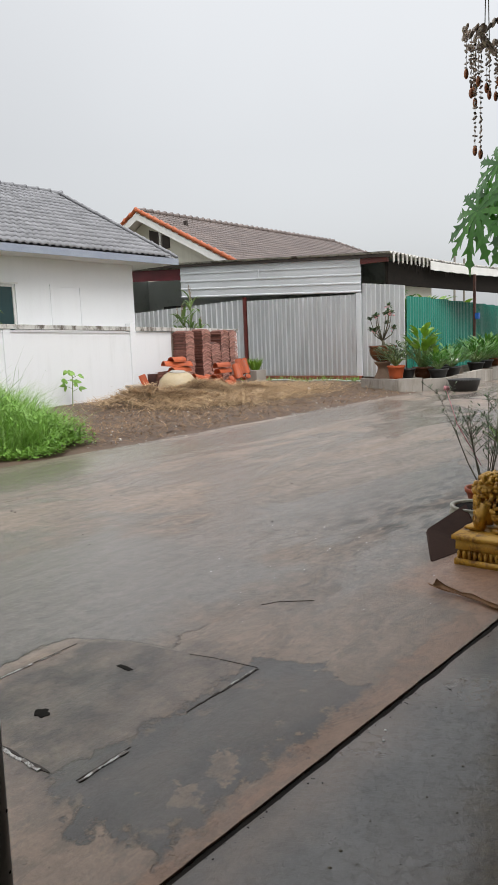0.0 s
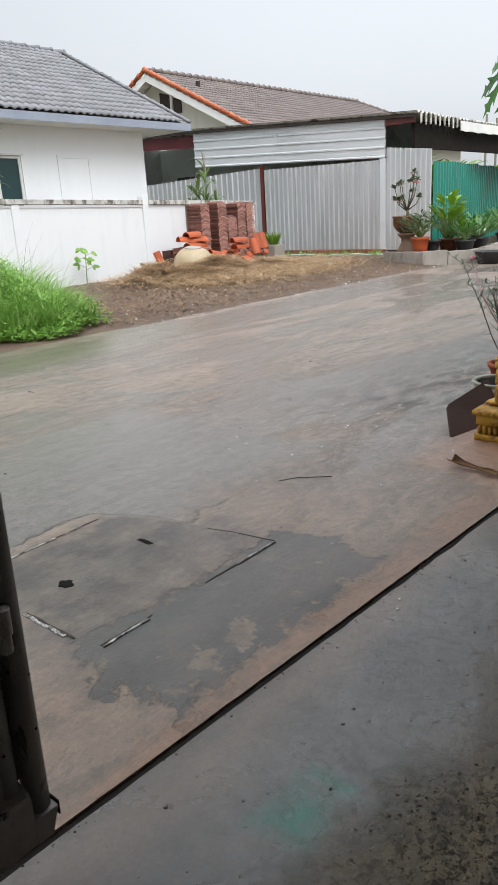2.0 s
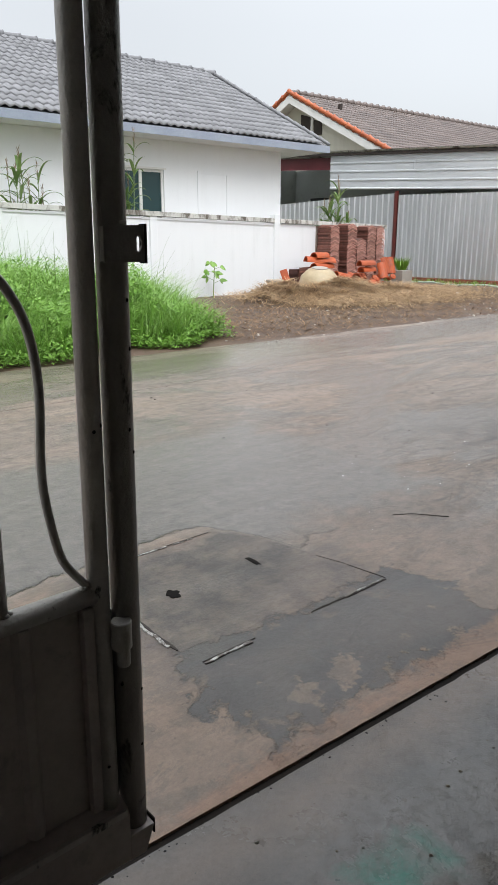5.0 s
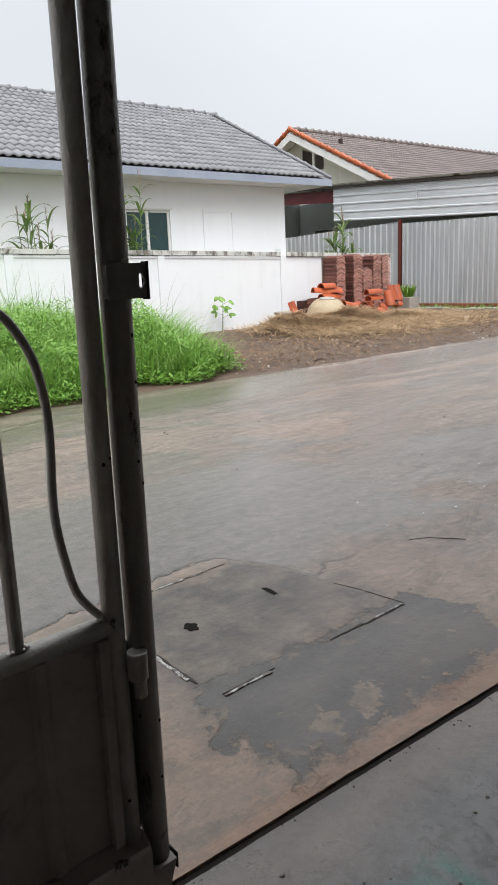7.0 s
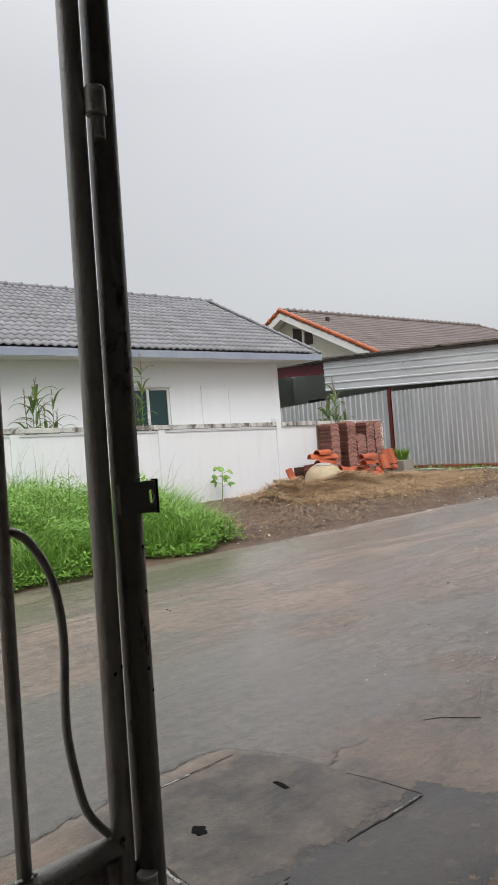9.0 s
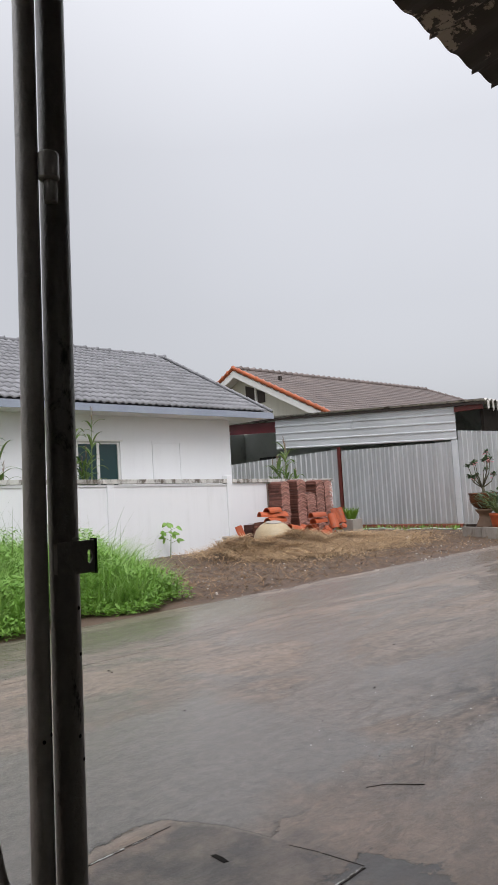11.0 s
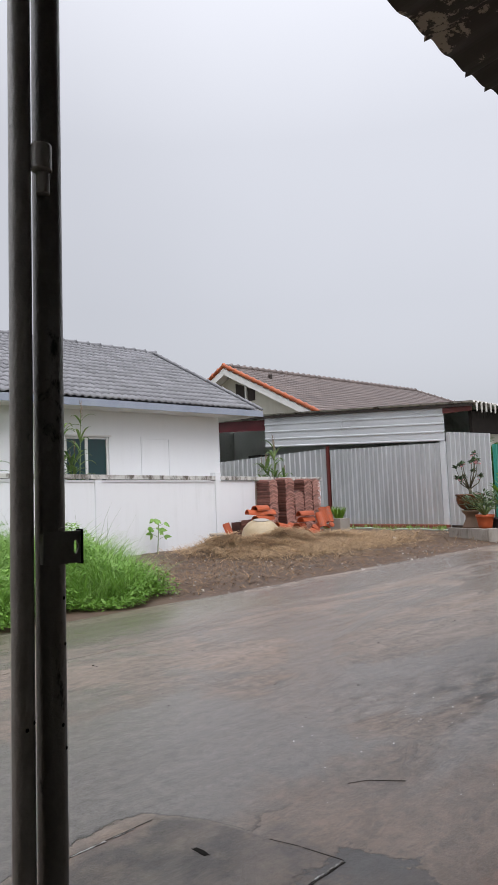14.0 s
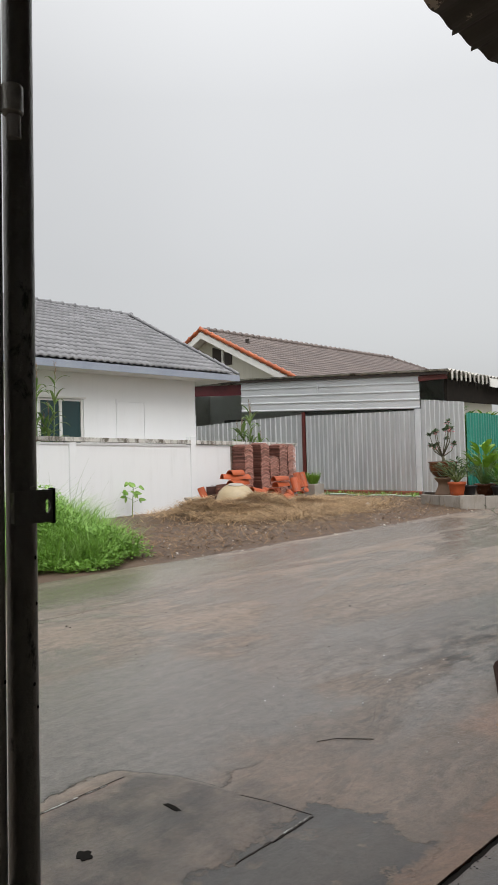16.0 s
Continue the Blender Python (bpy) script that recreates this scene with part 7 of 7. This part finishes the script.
part("leaves", lb, LIMELEAF, big, smooth=True)

big.location = Vector((4.68, 2.04, 0.0))

# dry palm sheath on the wet ground
sheath = thing("dry_palm_sheath", (2.78, 1.7, 0.005), "curled brown dry palm sheath on the wet ground", "debris")
bm = bmesh.new()
line = [Vector(p) for p in ((2.83, 1.84, 0.02), (2.82, 1.78, 0.018), (2.82, 1.71, 0.013), (2.80, 1.66, 0.014), (2.79, 1.60, 0.010), (2.76, 1.545, 0.008), (2.74, 1.49, 0.010))]
wid = (0.034, 0.022, 0.012, 0.021, 0.012, 0.018, 0.006)
rows = []
for i, p in enumerate(line):
    d = (line[min(i + 1, 6)] - line[max(i - 1, 0)]).normalized()
    s = d.cross(Vector((0, 0, 1))).normalized()
    rows.append([bm.verts.new(p + s * (wid[i] * u) + Vector((0, 0, wid[i] * 0.7 * u * u - (0.006 if i else 0)))) for u in (-1, -0.5, 0, 0.5, 1)])
for a, b in zip(rows, rows[1:]):
    for k in range(4):
        bm.faces.new((a[k], a[k + 1], b[k + 1], b[k]))
bmesh.ops.solidify(bm, geom=list(bm.faces), thickness=0.003)
part("sheath", bm, DRYLEAF, sheath, smooth=True)

# ---- shell chime under the eave ----
chime = thing("shell_wind_chime", (3.60, 1.88, 2.62), "hanging wind chime of seashell strings", "wind chime")
bm = bmesh.new()
tube(bm, [(3.58, 1.88, 2.50), (3.61, 1.885, 2.94)], 0.0025, 5)
tube(bm, [(3.64, 1.88, 2.48), (3.615, 1.885, 2.94)], 0.0025, 5)
part("cord", bm, TWIG, chime)
bm = bmesh.new()
r = random.Random(9)
for k in range(44):
    a = 2 * math.pi * k / 44
    ball(bm, (3.61 + 0.13 * math.cos(a), 1.88 + 0.10 * math.sin(a), 2.49 + r.uniform(-.025, .035)), r.uniform(0.012, 0.021), (1.3, 0.5, 0.9), 2, Euler((r.random(), r.random(), r.random())).to_matrix().to_4x4())
tube(bm, [(3.50, 1.88, 2.475), (3.72, 1.88, 2.44)], 0.014, 8)
part("hanger", bm, SHELL, chime, "driftwood ring set with shells")
strings = [(3.455, 1.92, 2.46, 2.29), (3.475, 1.87, 2.46, 2.25), (3.515, 1.90, 2.45, 1.955), (3.535, 1.88, 2.45, 1.94), (3.60, 1.82, 2.44, 2.27), (3.65, 1.85, 2.44, 2.22), (3.70, 1.90, 2.44, 2.25), (3.57, 1.93, 2.45, 2.24), (3.50, 1.84, 2.45, 2.22), (3.49, 1.91, 2.46, 2.21), (3.54, 1.91, 2.46, 2.18)]
for x, y, z1_, z0_ in strings:
    bm = bmesh.new()
    tube(bm, [(x, y, z1_), (x, y, z0_)], 0.0012, 4)
    z = z1_
    while z > z0_ + 0.02:
        q = Euler((r.uniform(-1, 1), r.uniform(-1, 1), r.uniform(0, 3))).to_matrix().to_4x4()
        ball(bm, (x + r.uniform(-.004, .004), y, z), r.uniform(0.0075, 0.011), (1.5, 0.4, 0.75), 1, q)
        z -= r.uniform(0.017, 0.026)
    st = part("shell_string", bm, SHELL, chime)
    bm = bmesh.new()
    ball(bm, (x, y, z0_), 0.021, (0.7, 0.5, 1.15), 2)
    part("end_shell", bm, SHELL_ORANGE, st, "orange end shell", smooth=True)

chime.location = Vector((3.60, 1.88, 2.62)) + Vector((-0.012, 0.016, 0.0))

# ---- papaya tree ----
tree = thing("papaya_tree", (8.70, 2.66, 0), "papaya tree with deeply lobed green leaves", "tree")
bm = bmesh.new()
tube(bm, [(8.70, 2.66, -0.02), (8.68, 2.66, 1.2), (8.65, 2.69, 2.6)], [0.10, 0.085, 0.06], 12)
part("trunk", bm, BARK, tree, smooth=True)


def papaya_leaf(bm, at, outward, size, nod, spin):
    out = Vector(outward).normalized()
    side = out.cross(Vector((0, 0, 1))).normalized()
    fwd = (out * math.cos(nod) - Vector((0, 0, math.sin(nod)))).normalized()
    nrm = side.cross(fwd)
    at = Vector(at)
    for k in range(11):
        a = radians(-150 + 30.0 * k) + spin
        ax = fwd * math.cos(a) + side * math.sin(a)
        sd = side * math.cos(a) - fwd * math.sin(a)
        ln = size * (0.62 + 0.38 * math.cos(a * 0.55)) * rnd.uniform(0.9, 1.1)
        prof = ((0.0, 0.02), (0.15, 0.055), (0.32, 0.062), (0.39, 0.15), (0.43, 0.07), (0.54, 0.085), (0.62, 0.20), (0.66, 0.075), (0.76, 0.075), (0.83, 0.15), (0.87, 0.045), (1.0, 0.006))
        prev = None
        for s, w in prof:
            dip = -nrm * ((0.12 + 0.07 * (k % 3)) * s * s * ln)
            c = at + ax * (s * ln) + dip
            lead = 0.10 * ln if w > 0.15 else 0.0
            row = [bm.verts.new(c - sd * (0.92 * w * ln) + ax * lead + nrm * 0.02 * ln * w), bm.verts.new(c), bm.verts.new(c + sd * (0.92 * w * ln) + ax * lead + nrm * 0.02 * ln * w)]
            if prev:
                bm.faces.new((prev[0], prev[1], row[1], row[0]))
                bm.faces.new((prev[1], prev[2], row[2], row[1]))
            prev = row


lv = [((7.5, 3.31, 2.50), 0.58, 1.25, 0.1), ((7.8, 3.20, 3.00), 0.55, 1.25, -0.2), ((7.75, 2.88, 2.36), 0.55, 1.2, 0.25), ((8.34, 2.96, 2.75), 0.5, 1.1, 0.0), ((8.35, 3.35, 2.95), 0.5, 1.0, 0.0), ((9.15, 3.1, 2.9), 0.6, 0.5, 0.1), ((9.05, 2.1, 2.8), 0.6, 0.5, -0.1)]
pet = bmesh.new()
lv += [((7.62, 3.22, 2.66), 0.50, 1.3, -0.3), ((7.95, 3.12, 2.55), 0.52, 1.15, 0.35), ((7.7, 3.02, 2.78), 0.5, 1.2, 0.15)]
for at, size, nod, spin in lv:
    start = Vector((8.65, 2.69, 2.50))
    end = Vector(at) + Vector((-0.06, 0.08, -0.17))
    tube(pet, [start, start.lerp(end, 0.5) + Vector((0, 0, 0.16)), end], [0.016, 0.011, 0.008], 7)
    bm = bmesh.new()
    papaya_leaf(bm, end, end - start, size, nod, spin)
    part("leaf", bm, PAPAYA, tree)
part("leaf_stalks", pet, STEM, tree, smooth=True)
